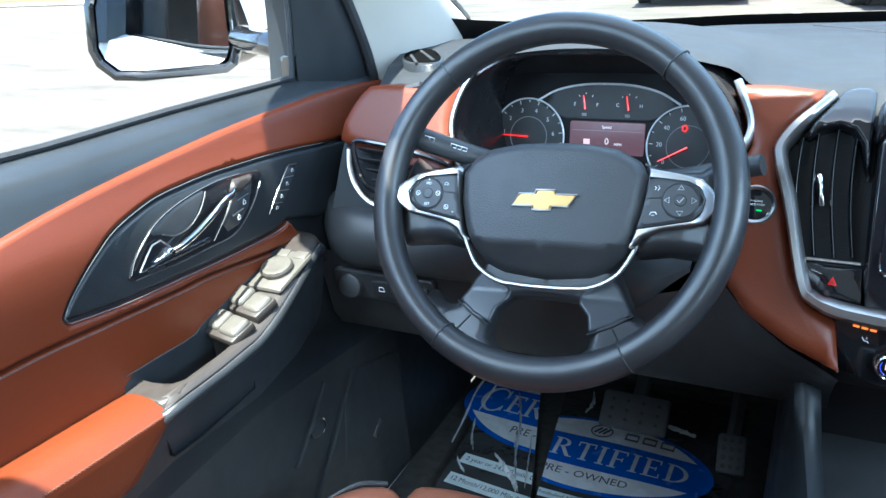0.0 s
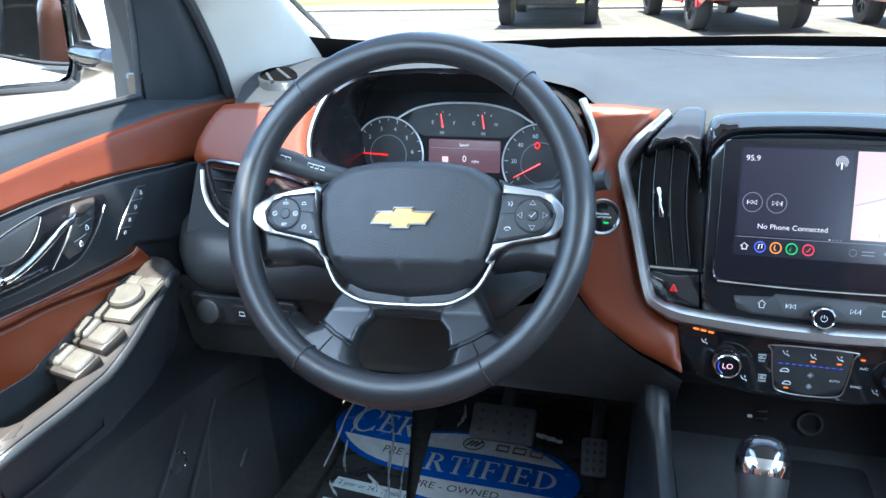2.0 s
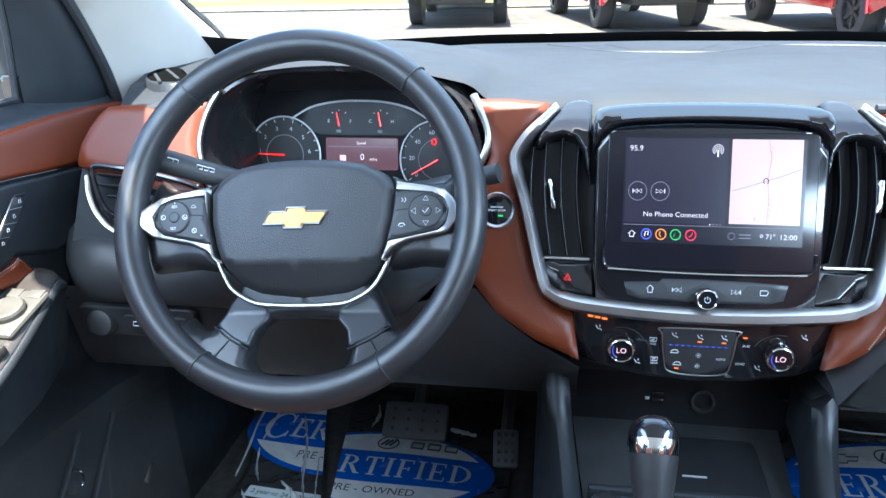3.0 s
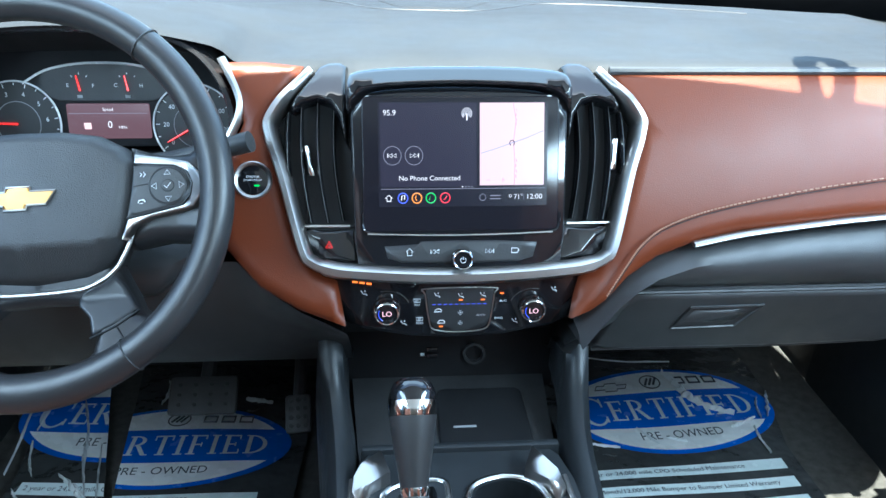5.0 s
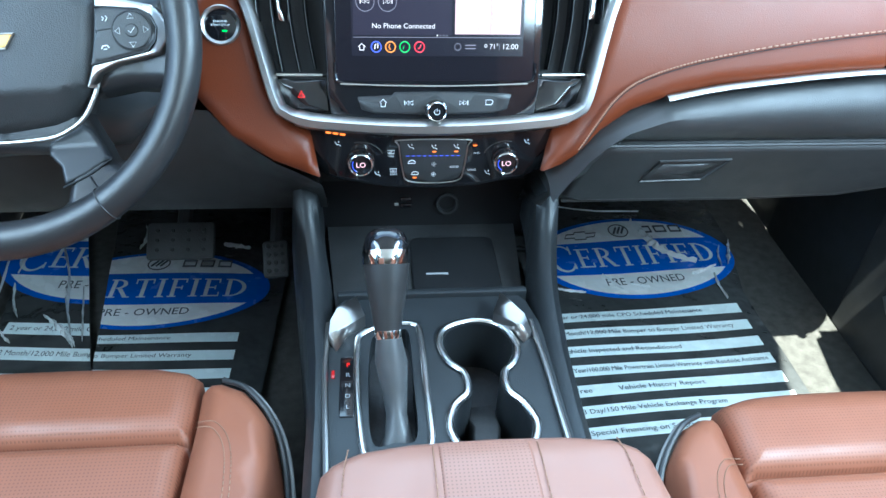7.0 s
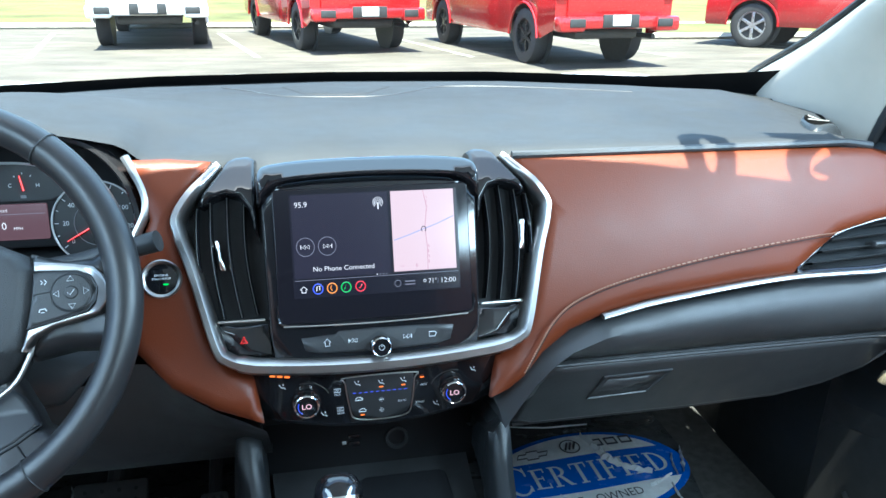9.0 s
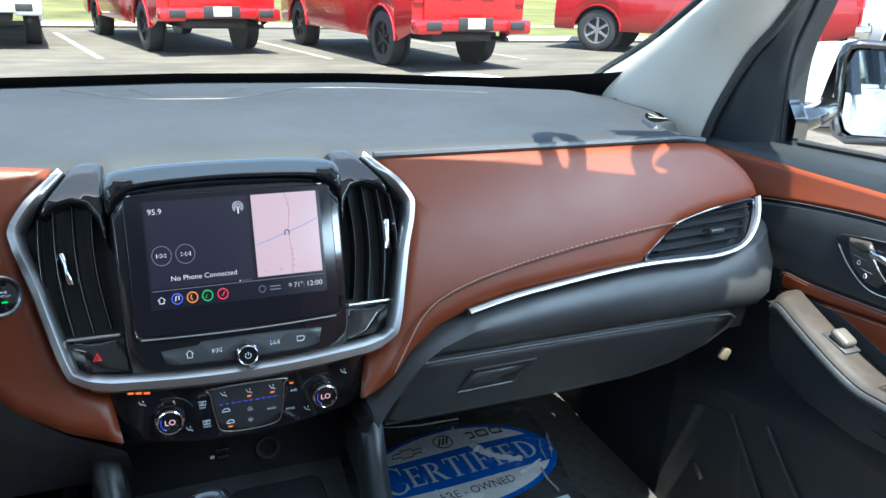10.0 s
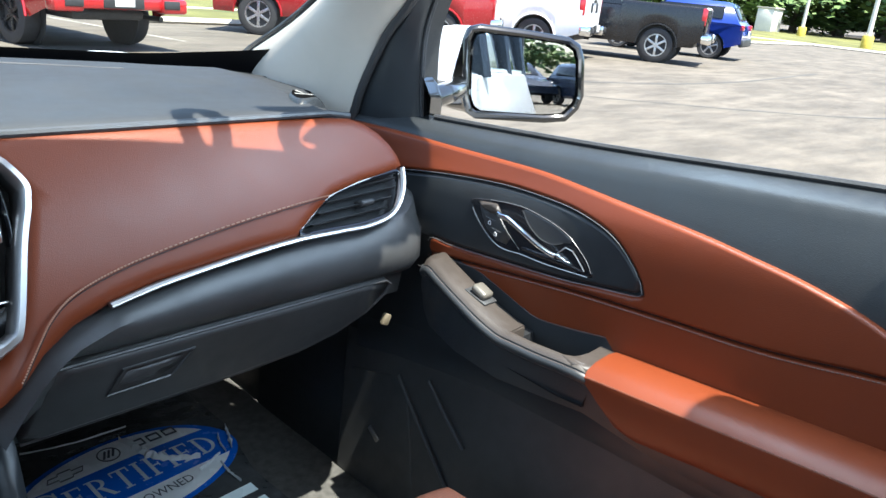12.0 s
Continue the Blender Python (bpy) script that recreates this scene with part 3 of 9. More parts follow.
scr = part("display", pad(rrect(-0.098, 0.995, 0.100, 1.1225, 0.005), lambda u, z, o: PN(u, z, o + 0.0062), 0.0014, 0.0012, 0.05), lit("display_glass", 18, 18, 26, 1.0, 0.10), stack, "dark glass touchscreen")


def UI(u, z, o=0.0):
    return PN(u, z, o + 0.0080)


def sheet(u0, z0, u1, z1, m, name, h=0.0, parent=None):
    return part(name, pad([(u0, z0), (u1, z0), (u1, z1), (u0, z1)], lambda u, z, o: UI(u, z, o + h), 0.0001, 0.0004, 0.2, 0.0), m, parent or scr, smooth=False)


sheet(-0.082, 1.0185, 0.088, 1.1175, UI_BAR, "screen_picture")
sheet(-0.080, 1.0375, 0.016, 1.1165, UI_BG, "radio_panel", 0.0002)
sheet(0.0195, 1.0385, 0.0845, 1.1165, UI_MAP, "map_panel", 0.0002)
bm = tube([UI(u, z, 0.0004) for u, z in ((0.021, 1.069), (0.035, 1.073), (0.05, 1.078), (0.066, 1.083), (0.0835, 1.090))], 0.0005, 4)
part("map_road", bm, UI_ROAD, scr)
part("map_road", tube([UI(u, z, 0.0004) for u, z in ((0.053, 1.116), (0.056, 1.10), (0.0535, 1.08), (0.055, 1.06), (0.0545, 1.039))], 0.00035, 4), UI_MAPLINE, scr)
part("map_marker", tube([UI(0.0520 + 0.0024 * math.cos(a), 1.0785 + 0.0026 * math.sin(a), 0.0005) for a in [radians(-60 + 300 * k / 10) for k in range(11)]], 0.0006, 4), lit("marker", 40, 40, 60), scr)
for k in (-1, 0):
    part("zoom_mark", tube([UI(0.028 + 0.015 * (k + 1) - 0.002, 1.0435, 0.0004), UI(0.028 + 0.015 * (k + 1) + 0.002, 1.0435, 0.0004)], 0.0003, 4), UI_MAPLINE, scr)
part("zoom_mark", tube([UI(0.043, 1.0415, 0.0004), UI(0.043, 1.0455, 0.0004)], 0.0003, 4), UI_MAPLINE, scr)
for z0, z1 in ((1.095, 1.112), (1.045, 1.065)):
    for k in range(4):
        part("map_word", tube([UI(0.056 + 0.001 * (k % 2), z0 + (z1 - z0) * (k + 0.1) / 4, 0.0004), UI(0.056, z0 + (z1 - z0) * (k + 0.7) / 4, 0.0004)], 0.00045, 4), UI_MAPLINE, scr)
part("rule", tube([UI(-0.080, 1.0355, 0.0003), UI(0.086, 1.0355, 0.0003)], 0.0003, 4), UI_GREY, scr)
for k in range(4):
    part("page_dot", pad(ellipse(0.002 + 0.0032 * k, 1.0372, 0.0007, 0.0007, 8), lambda u, z, o: UI(u, z, o + 0.0004), 0.0001, 0.0004, 0.1), UI_WHITE if k == 0 else UI_GREY, scr)
words("95.9", UI, -0.077, 1.107, 0.0052, UI_WHITE, scr, "screen_caption", width=0.0125)
words("No Phone Connected", UI, -0.062, 1.0455, 0.0046, UI_WHITE, scr, "screen_caption", width=0.061)
words("71\u00b0", UI, 0.054, 1.0272, 0.0048, UI_WHITE, scr, "screen_caption", width=0.0085)
words("12:00", UI, 0.0665, 1.0272, 0.0048, UI_WHITE, scr, "screen_caption", width=0.0150)
part("divider", tube([UI(0.0642, 1.0245, 0.0003), UI(0.0642, 1.0298, 0.0003)], 0.00025, 4), UI_GREY, scr)
part("pin", tube([UI(0.0505 + 0.0013 * math.cos(a), 1.0280 + 0.0014 * math.sin(a), 0.0003) for a in (0, 1, 2, 3, 4, 5)], 0.0003, 4, True), UI_WHITE, scr)
part("circle_mark", tube([UI(0.0225 + 0.0032 * math.cos(a), 1.0270 + 0.0032 * math.sin(a), 0.0003) for a in [k * 0.524 for k in range(12)]], 0.0003, 4, True), UI_GREY, scr)
for k in range(2):
    part("signal_bar", tube([UI(0.030, 1.0255 + 0.003 * k, 0.0003), UI(0.0405, 1.0255 + 0.003 * k, 0.0003)], 0.0006, 4), UI_GREY, scr)
for u, m in ((-0.058, UI_BLUE), (-0.044, UI_AMBER), (-0.030, UI_GREEN), (-0.0155, UI_RED)):
    part("menu_ring", tube([UI(u + 0.0048 * math.cos(a), 1.0268 + 0.0048 * math.sin(a), 0.0003) for a in [k * 0.393 for k in range(16)]], 0.0006, 4, True), m, scr)
part("music_mark", tube([UI(-0.0595, 1.0248, 0.0004), UI(-0.0590, 1.0290, 0.0004), UI(-0.0562, 1.0296, 0.0004), UI(-0.0565, 1.0256, 0.0004)], 0.0005, 4), UI_WHITE, scr)
part("phone_mark", tube([UI(-0.0446, 1.0294, 0.0004), UI(-0.0456, 1.0268, 0.0004), UI(-0.0440, 1.0243, 0.0004)], 0.0007, 4), UI_AMBER, scr)
part("nav_mark", tube([UI(-0.0318, 1.0248, 0.0004), UI(-0.030, 1.0294, 0.0004), UI(-0.0282, 1.0248, 0.0004), UI(-0.030, 1.0258, 0.0004)], 0.0005, 4, True), UI_GREEN, scr)
part("seat_mark", tube([UI(-0.0172, 1.0252, 0.0004), UI(-0.0155, 1.0258, 0.0004), UI(-0.0138, 1.0288, 0.0004)], 0.0006, 4), UI_RED, scr)
part("home_mark", tube([UI(-0.0755, 1.0268, 0.0004), UI(-0.072, 1.0298, 0.0004), UI(-0.0685, 1.0268, 0.0004), UI(-0.0700, 1.0268, 0.0004), UI(-0.0700, 1.0240, 0.0004), UI(-0.0740, 1.0240, 0.0004), UI(-0.0740, 1.0268, 0.0004)], 0.0005, 4, True), UI_WHITE, scr)
for u, d in ((-0.068, -1), (-0.0465, 1)):
    part("skip_ring", tube([UI(u + 0.0088 * math.cos(a), 1.0672 + 0.0088 * math.sin(a), 0.0003) for a in [k * 0.262 for k in range(24)]], 0.0003, 4, True), UI_GREY, scr)
    for q in (-0.002, 0.002):
        part("skip_mark", tube([UI(u + q - d * 0.0018, 1.0690, 0.0004), UI(u + q + d * 0.0018, 1.0672, 0.0004), UI(u + q - d * 0.0018, 1.0654, 0.0004)], 0.0004, 4, True), UI_WHITE, scr)
    part("skip_mark", tube([UI(u + d * 0.0045, 1.0692, 0.0004), UI(u + d * 0.0045, 1.0652, 0.0004)], 0.0004, 4), UI_WHITE, scr)
for r in (0.0018, 0.0034, 0.005):
    part("radio_mark", tube([UI(0.0065 + r * math.cos(a), 1.1065 + r * math.sin(a), 0.0004) for a in [radians(-50 + 280 * k / 9) for k in range(10)]], 0.0004, 4), UI_WHITE, scr)
part("radio_mark", tube([UI(0.0065, 1.1065, 0.0004), UI(0.0065, 1.1000, 0.0004)], 0.0007, 4), UI_WHITE, scr)
# bright lip below the screen
for pts in (((-0.099, 1.012), (-0.0985, 1.000), (-0.094, 0.9945), (-0.075, 0.992), (-0.045, 0.991)), ((0.0, 0.9905), (0.04, 0.991), (0.075, 0.992), (0.096, 0.9945), (0.1005, 1.000), (0.101, 1.012))):
    part("bright_lip", tube(smooth_line([PN(u, z, 0.008) for u, z in pts], 5), 0.0016, 6), GLOSS, stack)
part("bright_lip", tube(smooth_line([PN(u, z, 0.0088) for u, z in ((-0.094, 0.9930), (-0.05, 0.9915), (0.0, 0.9908), (0.05, 0.9915), (0.094, 0.9930))], 5), 0.0011, 6), CHROME, stack, "thin chrome lip")
# row of keys and the round power knob
keys = part("key_strip", pad([(-0.081, 0.983), (-0.04, 0.985), (0, 0.9855), (0.04, 0.985), (0.082, 0.983), (0.083, 0.976), (0.078, 0.969), (0.06, 0.9645), (0, 0.963), (-0.06, 0.9645), (-0.077, 0.969), (-0.082, 0.976)], lambda u, z, o: PN(u, z, o + 0.0055), 0.003, 0.003, 0.03, 0.0), BLACKTRIM, stack, "satin black key strip")
KE = lambda u, z, o=0.0: PN(u, z, o + 0.009)
part("home_icon", tube([KE(-0.0555, 0.975), KE(-0.052, 0.9785), KE(-0.0485, 0.975), KE(-0.0498, 0.975), KE(-0.0498, 0.9715), KE(-0.0542, 0.9715), KE(-0.0542, 0.975)], 0.0004, 4, True), ICON, keys)
for u, d in ((-0.026, -1), (0.029, 1)):
    for q in (-0.002, 0.002):
        part("skip_icon", tube([KE(u + q - d * 0.0018, 0.9770), KE(u + q + d * 0.0018, 0.9750), KE(u + q - d * 0.0018, 0.9730)], 0.0004, 4, True), ICON, keys)
    part("skip_icon", tube([KE(u + d * 0.0045, 0.9770), KE(u + d * 0.0045, 0.9730)], 0.0004, 4), ICON, keys)
part("screen_icon", tube([KE(0.052, 0.9775), KE(0.058, 0.9775), KE(0.0595, 0.976), KE(0.058, 0.973), KE(0.052, 0.973)], 0.0004, 4, True), ICON, keys)


def dial(plane, u, z, r, h, parent, name="knob", face=None):
    """A turned knob with a knurled bright ring, standing on a surface."""
    o = Vector(plane(u, z, 0.0))
    ax = (Vector(plane(u, z, 1.0)) - o).normalized()
    M = Matrix.Translation(o) @ ax.to_track_quat("Z", "Y").to_matrix().to_4x4()
    k = part(name, turned([(r * 1.12, 0), (r * 1.12, h * 0.25), (r, h * 0.3), (r, h * 0.85), (r * 0.94, h), (r * 0.80, h), (r * 0.76, h * 0.9), (0, h * 0.9)], 40, M), face or GLOSS, parent, "round knob with a bright ring")
    bm = bmesh.new()
    for i in range(44):
        a = 2 * math.pi * i / 44
        box((r * math.cos(a), r * math.sin(a), h * 0.58), (r * 0.05, r * 0.075, h * 0.5), pose(0, 0, 0, 0, 0, math.degrees(a)), 0, bm)
    turned([(r * 1.0, h * 0.8), (r * 0.99, h * 0.98), (r * 0.92, h * 1.03), (r * 0.84, h * 0.99)], 40, None, bm)
    bm.transform(M)
    part("ring", bm, CHROME, k)
    return k, M


pk, pm = dial(lambda u, z, o: PN(u, z, o + 0.008), 0.0015, 0.9675, 0.0100, 0.011, stack, "power_knob")
part("power_mark", tube([pm @ Vector((0.0028 * math.cos(a), 0.0028 * math.sin(a), 0.0106)) for a in [radians(120 + 300 * k / 10) for k in range(11)]], 0.0003, 4), ICON, pk)
part("power_mark", tube([pm @ Vector((0, 0.0005, 0.0106)), pm @ Vector((0, 0.0034, 0.0106))], 0.0003, 4), ICON, pk)


# ---- upright vents beside the screen ----
for s in (1, -1):
    v = thing("air_vent", "upright black air vent with narrow vanes and a chrome tab", "air vent", DF(s * 0.145, 1.05), group="centre air vents")
    OUT = [(0.1125, 1.124), (0.135, 1.1335), (0.149, 1.132), (0.164, 1.113), (0.178, 1.093), (0.180, 1.074), (0.170, 1.035), (0.158, 0.990), (0.150, 0.966), (0.140, 0.961), (0.106, 0.960), (0.110, 1.04)]
    part("well", pad([(s * a, z) for a, z in OUT], lambda u, z, o: DF(u, z, o - 0.016), 0.001, 0.002, 0.04, 0.02), BLACKTRIM, v)
    CAP = [(0.1135, 1.066), (0.1135, 1.1440), (0.1210, 1.1475), (0.1330, 1.1470), (0.1430, 1.1430), (0.1540, 1.1290), (0.1665, 1.1120), (0.1730, 1.1000), (0.1675, 1.0975), (0.157, 1.1045), (0.143, 1.1085), (0.131, 1.1050), (0.1225, 1.0930), (0.1180, 1.0760)]
    part("cap", pad([(s * a, z) for a, z in CAP], lambda u, z, o: DF(u, z, o + 0.006 - 0.50 * max(0.0, z - 1.110)), 0.011, 0.005, 0.006, 0.02), GLOSS, v, "gloss black cap")
    for (a0, z0), (a1, z1) in (((0.1735, 1.098), (0.1665, 1.003)), ((0.160, 1.105), (0.1515, 0.997)), ((0.1435, 1.107), (0.1345, 0.997)), ((0.127, 1.103), (0.1190, 0.999))):
        rows = []
        for t in [k / 10 for k in range(11)]:
            a = a0 + (a1 - a0) * t + 0.004 * math.sin(math.pi * t)
            z = z0 + (z1 - z0) * t
            rows.append([DF(s * (a + q), z, o) for q, o in ((-0.0012, -0.012), (-0.0016, 0.003 + 0.006 * math.sin(math.pi * t)), (0.0, 0.0055 + 0.006 * math.sin(math.pi * t)), (0.0018, 0.003 + 0.006 * math.sin(math.pi * t)), (0.0012, -0.012))])
        vane = part("vane", grid(rows), GLOSS, v)
        part("vane_edge", tube([Vector(r[2]) + Vector((0, -0.0003, 0)) for r in rows], 0.0003, 4), EDGE, vane, "thin pale edge")
    part("tab", pad([(s * 0.1525, 1.067), (s * 0.1570, 1.067), (s * 0.1530, 1.041), (s * 0.1485, 1.041)] if s < 0 else [(0.162, 1.072), (0.168, 1.072), (0.165, 1.044), (0.160, 1.044)], lambda u, z, o: DF(u, z, o + 0.010), 0.004, 0.002, 0.01, 0.01), CHROME, v, "chrome vent tab")
    part("sill", tube([DF(s * 0.112, 0.9935, 0.010), DF(s * 0.158, 0.9940, 0.008)], 0.0016, 6), SATIN, v)
    b2 = part("button", pad([(s * 0.110, 0.990), (s * 0.1575, 0.9905), (s * 0.150, 0.968), (s * 0.144, 0.9635), (s * 0.108, 0.9625)], lambda u, z, o: DF(u, z, o + 0.002), 0.006, 0.005, 0.02, 0.01), GLOSS, v)
    if s < 0:
        for k in (1.0, 0.5):
            part("hazard_mark", tube([DF(-0.1335 + 0.0040 * k * math.cos(a), 0.9760 + 0.0040 * k * math.sin(a), 0.0086) for a in (math.pi / 2, math.pi * 7 / 6, math.pi * 11 / 6)], 0.0005, 4, True), NEEDLE if k == 1 else lit("hazard", 200, 40, 45), b2)

# ---- end vents ----
for s in (1, -1):
    v = thing("air_vent", "leaf-shaped black end vent with a silver lower edge", "air vent", DF(s * 0.60, 1.02), group="end air vents")
    up = 0.016 if s < 0 else 0.0
    F = lambda u, z, o=0.0: (lambda p: (p[0], p[1], p[2] + up))(DF(u, z, o))
    LEAF = [(0.490, 1.002), (0.515, 1.021), (0.548, 1.0385), (0.60, 1.0495), (0.649, 1.0555), (0.675, 1.055), (0.668, 1.033), (0.655, 1.014), (0.638, 1.005), (0.594, 1.000), (0.54, 1.000)]
    part("well", pad([(s * a, z) for a, z in LEAF], lambda u, z, o: F(u, z, o - 0.020), 0.001, 0.002, 0.04, 0.02), BLACKTRIM, v)
    ring = smooth_line([F(s * a, z, 0.010) for a, z in LEAF], 4, True)
    part("frame", tube(ring, 0.0035, 8, True), GLOSS, v)
    for k in range(4):
        z0 = 1.009 + 0.0115 * k
        a0 = lerp(z0, [1.002, 1.0385, 1.0495], [0.505, 0.552, 0.60])
        a1 = lerp(z0, [1.005, 1.033, 1.054], [0.640, 0.668, 0.674])
        rows = []
        for t in [q / 8 for q in range(9)]:
            a = a0 + (a1 - a0) * t
            z = z0 + 0.006 * t
            rows.append([F(s * a, z + q, o) for q, o in ((-0.0004, -0.015), (-0.0012, 0.006), (0.0002, 0.0085), (0.0016, 0.006), (0.0010, -0.015))])
        part("vane", grid(rows), PLASTIC, v)
    part("tab", pad(rrect(s * 0.607 - 0.012, 1.0205, s * 0.607 + 0.012, 1.0285, 0.002), lambda u, z, o: F(u, z, o + 0.008), 0.007, 0.003, 0.02, 0.01), PLASTIC, v)

# ---- climate panel ----


def CP(u, z, out=0.0):
    return (u, 0.121 - out, z + 0.004 + 0.05 * out)


clim = thing("climate_panel", "black climate control panel with two temperature knobs", "climate controls", (0, 0.13, 0.87))
part("panel", pad([(-0.1295, 0.9415), (0, 0.9395), (0.1295, 0.9415), (0.1255, 0.915), (0.1205, 0.888), (0.10, 0.878), (0.05, 0.868), (0, 0.865), (-0.05, 0.868), (-0.10, 0.878), (-0.1205, 0.888), (-0.1255, 0.915)], CP, 0.004, 0.006, 0.03, 0.03), GLOSS, clim)
for u in (-0.076, 0.079):
    k, M = dial(lambda a, z, o: CP(a, z, o + 0.0035), u, 0.9030, 0.0130, 0.013, clim, "temperature_knob")
    words("LO", lambda a, z, o: tuple(M @ Vector((a, z, 0.0120 + o))), 0, 0, 0.0058, lit("knob_digits", 245, 190, 205, 1.1), k, "digits", align="CENTER")
    part("tick", tube([M @ Vector((0.0088 * math.cos(a), 0.0088 * math.sin(a), 0.0121)) for a in [radians(150 + 90 * q / 6) for q in range(7)]], 0.0004, 4), UI_BLUE, k)
    part("seat_glow", tube([CP(u + 0.0245 * math.cos(a), 0.9035 + 0.0215 * math.sin(a), 0.0042) for a in [radians(20 + 85 * q / 8 + (0 if u < 0 else 55)) for q in range(9)]], 0.0005, 4), GREIGE, k)
PADO = [(-0.0345, 0.9275), (0.0365, 0.9275), (0.0375, 0.920), (0.0345, 0.890), (0.0285, 0.8775), (0.0015, 0.8745), (-0.0255, 0.8775), (-0.0315, 0.890), (-0.0355, 0.920)]
kp = part("key_plate", pad(PADO, lambda u, z, o: CP(u, z, o + 0.0036), 0.002, 0.002, 0.03, 0.0), BLACKTRIM, clim)
part("plate_rim", tube([CP(p.x, p.y, 0.0056) for p in smooth_line([(u, z, 0) for u, z in PADO], 4, True)], 0.00075, 6, True), SATIN, kp, "thin silver outline")
for k in range(10):
    part("blue_mark", tube([CP(-0.028 + 0.006 * k, 0.9085, 0.006), CP(-0.0245 + 0.006 * k, 0.9085, 0.006)], 0.0004, 4), UI_BLUE, kp)
for u, z in ((0.002, 0.9135), (0.0255, 0.9135), (0.0455, 0.9205), (-0.0185, 0.8815)):
    part("indicator", box(CP(u, z, 0.0058), (0.0042, 0.0006, 0.0014), None, 0.0002), ORANGE, clim)
for k in range(3):
    part("indicator", box(CP(-0.1085 + 0.0072 * k, 0.9365 - 0.0012 * k, 0.0044), (0.0055, 0.0006, 0.0022), pose(0, 0, 0, 0, 8), 0.0002), ORANGE, clim)


def icon_fan(u, z, k):
    """Small white pictograms: seat, fan, car and vent signs."""
    q = lambda a, b: CP(u + a, z + b, 0.0058)
    if k == 0:
        part("icon", tube([q(-0.003, 0.0025), q(-0.001, -0.001), q(0.002, -0.0015), q(0.003, -0.003)], 0.00045, 4), ICON, clim)
        part("icon", tube([q(0.001, 0.0028), q(0.001, 0.0012)], 0.0006, 4), ICON, clim)
    elif k == 1:
        for a in range(4):
            part("icon", tube([q(0.0003 * math.cos(a * 1.57), 0.0003 * math.sin(a * 1.57)), q(0.0026 * math.cos(a * 1.57 + 0.5), 0.0026 * math.sin(a * 1.57 + 0.5)), q(0.0026 * math.cos(a * 1.57 - 0.3), 0.0026 * math.sin(a * 1.57 - 0.3))], 0.0004, 4, True), ICON, clim)
    elif k == 2:
        part("icon", tube([q(-0.004, -0.0015), q(-0.003, 0.0005), q(-0.001, 0.002), q(0.002, 0.002), q(0.004, 0.0), q(0.004, -0.0015)], 0.00045, 4, True), ICON, clim)
    else:
        part("icon", tube([q(-0.003, -0.002), q(-0.0036, 0.002), q(0.0036, 0.002), q(0.003, -0.002)], 0.00045, 4, True), ICON, clim)
        part("icon", tube([q(-0.0015, -0.001), q(-0.001, 0.001), q(0.0, -0.001), q(0.001, 0.001)], 0.0004, 4), ICON, clim)


for u, z, k in ((-0.023, 0.920, 0), (0.002, 0.919, 0), (0.0255, 0.9195, 0), (-0.022, 0.901, 2), (0.002, 0.898, 1), (-0.0185, 0.887, 2), (0.002, 0.8855, 1), (-0.044, 0.9135, 3), (-0.0415, 0.891, 3), (-0.0995, 0.924, 0), (-0.0585, 0.887, 0), (0.101, 0.9245, 0), (0.061, 0.887, 0)):
    icon_fan(u, z, k)
for t, u, z, w in (("AUTO", 0.024, 0.8945, 0.0095), ("SYNC", 0.0435, 0.8905, 0.0095), ("A/C", 0.0475, 0.9115, 0.0075), ("MAX", -0.044, 0.9085, 0.006), ("REAR", -0.0412, 0.8862, 0.0075)):
    words(t, lambda a, b, o: CP(a, b, o + 0.0056), u, z, 0.0025, ICON, clim, "key_word", align="CENTER", width=w)

# ---- start button ----
sb = thing("start_button", "round black start button with a silver ring and green light", "button", DF(-0.209, 1.035))
o = Vector(DF(-0.209, 1.036, 0.010))
M = Matrix.Translation(o) @ Vector((0, -0.891, 0.454)).to_track_quat("Z", "Y").to_matrix().to_4x4()
part("ring", turned([(0.0195, -0.004), (0.0195, 0.002), (0.0180, 0.0035), (0.0155, 0.002), (0.0150, -0.002)], 32, M), SATIN, sb)
part("cap", turned([(0.0152, -0.002), (0.0150, 0.0005), (0.0135, 0.001), (0, 0.0012)], 32, M), GLOSS, sb)
for t, v in (("ENGINE", 0.0035), ("START/STOP", 0.0)):
    words(t, lambda a, b, q: tuple(M @ Vector((a, b, q + 0.0014))), 0.0, v, 0.0020, ICON, sb, "word", align="CENTER", width=0.013 if v else 0.018)
part("lamp", box(M @ Vector((0.004, -0.0055, 0.0014)), (0.005, 0.0016, 0.0012), None, 0.0003), lit("green_lamp", 60, 220, 90, 1.1), sb)

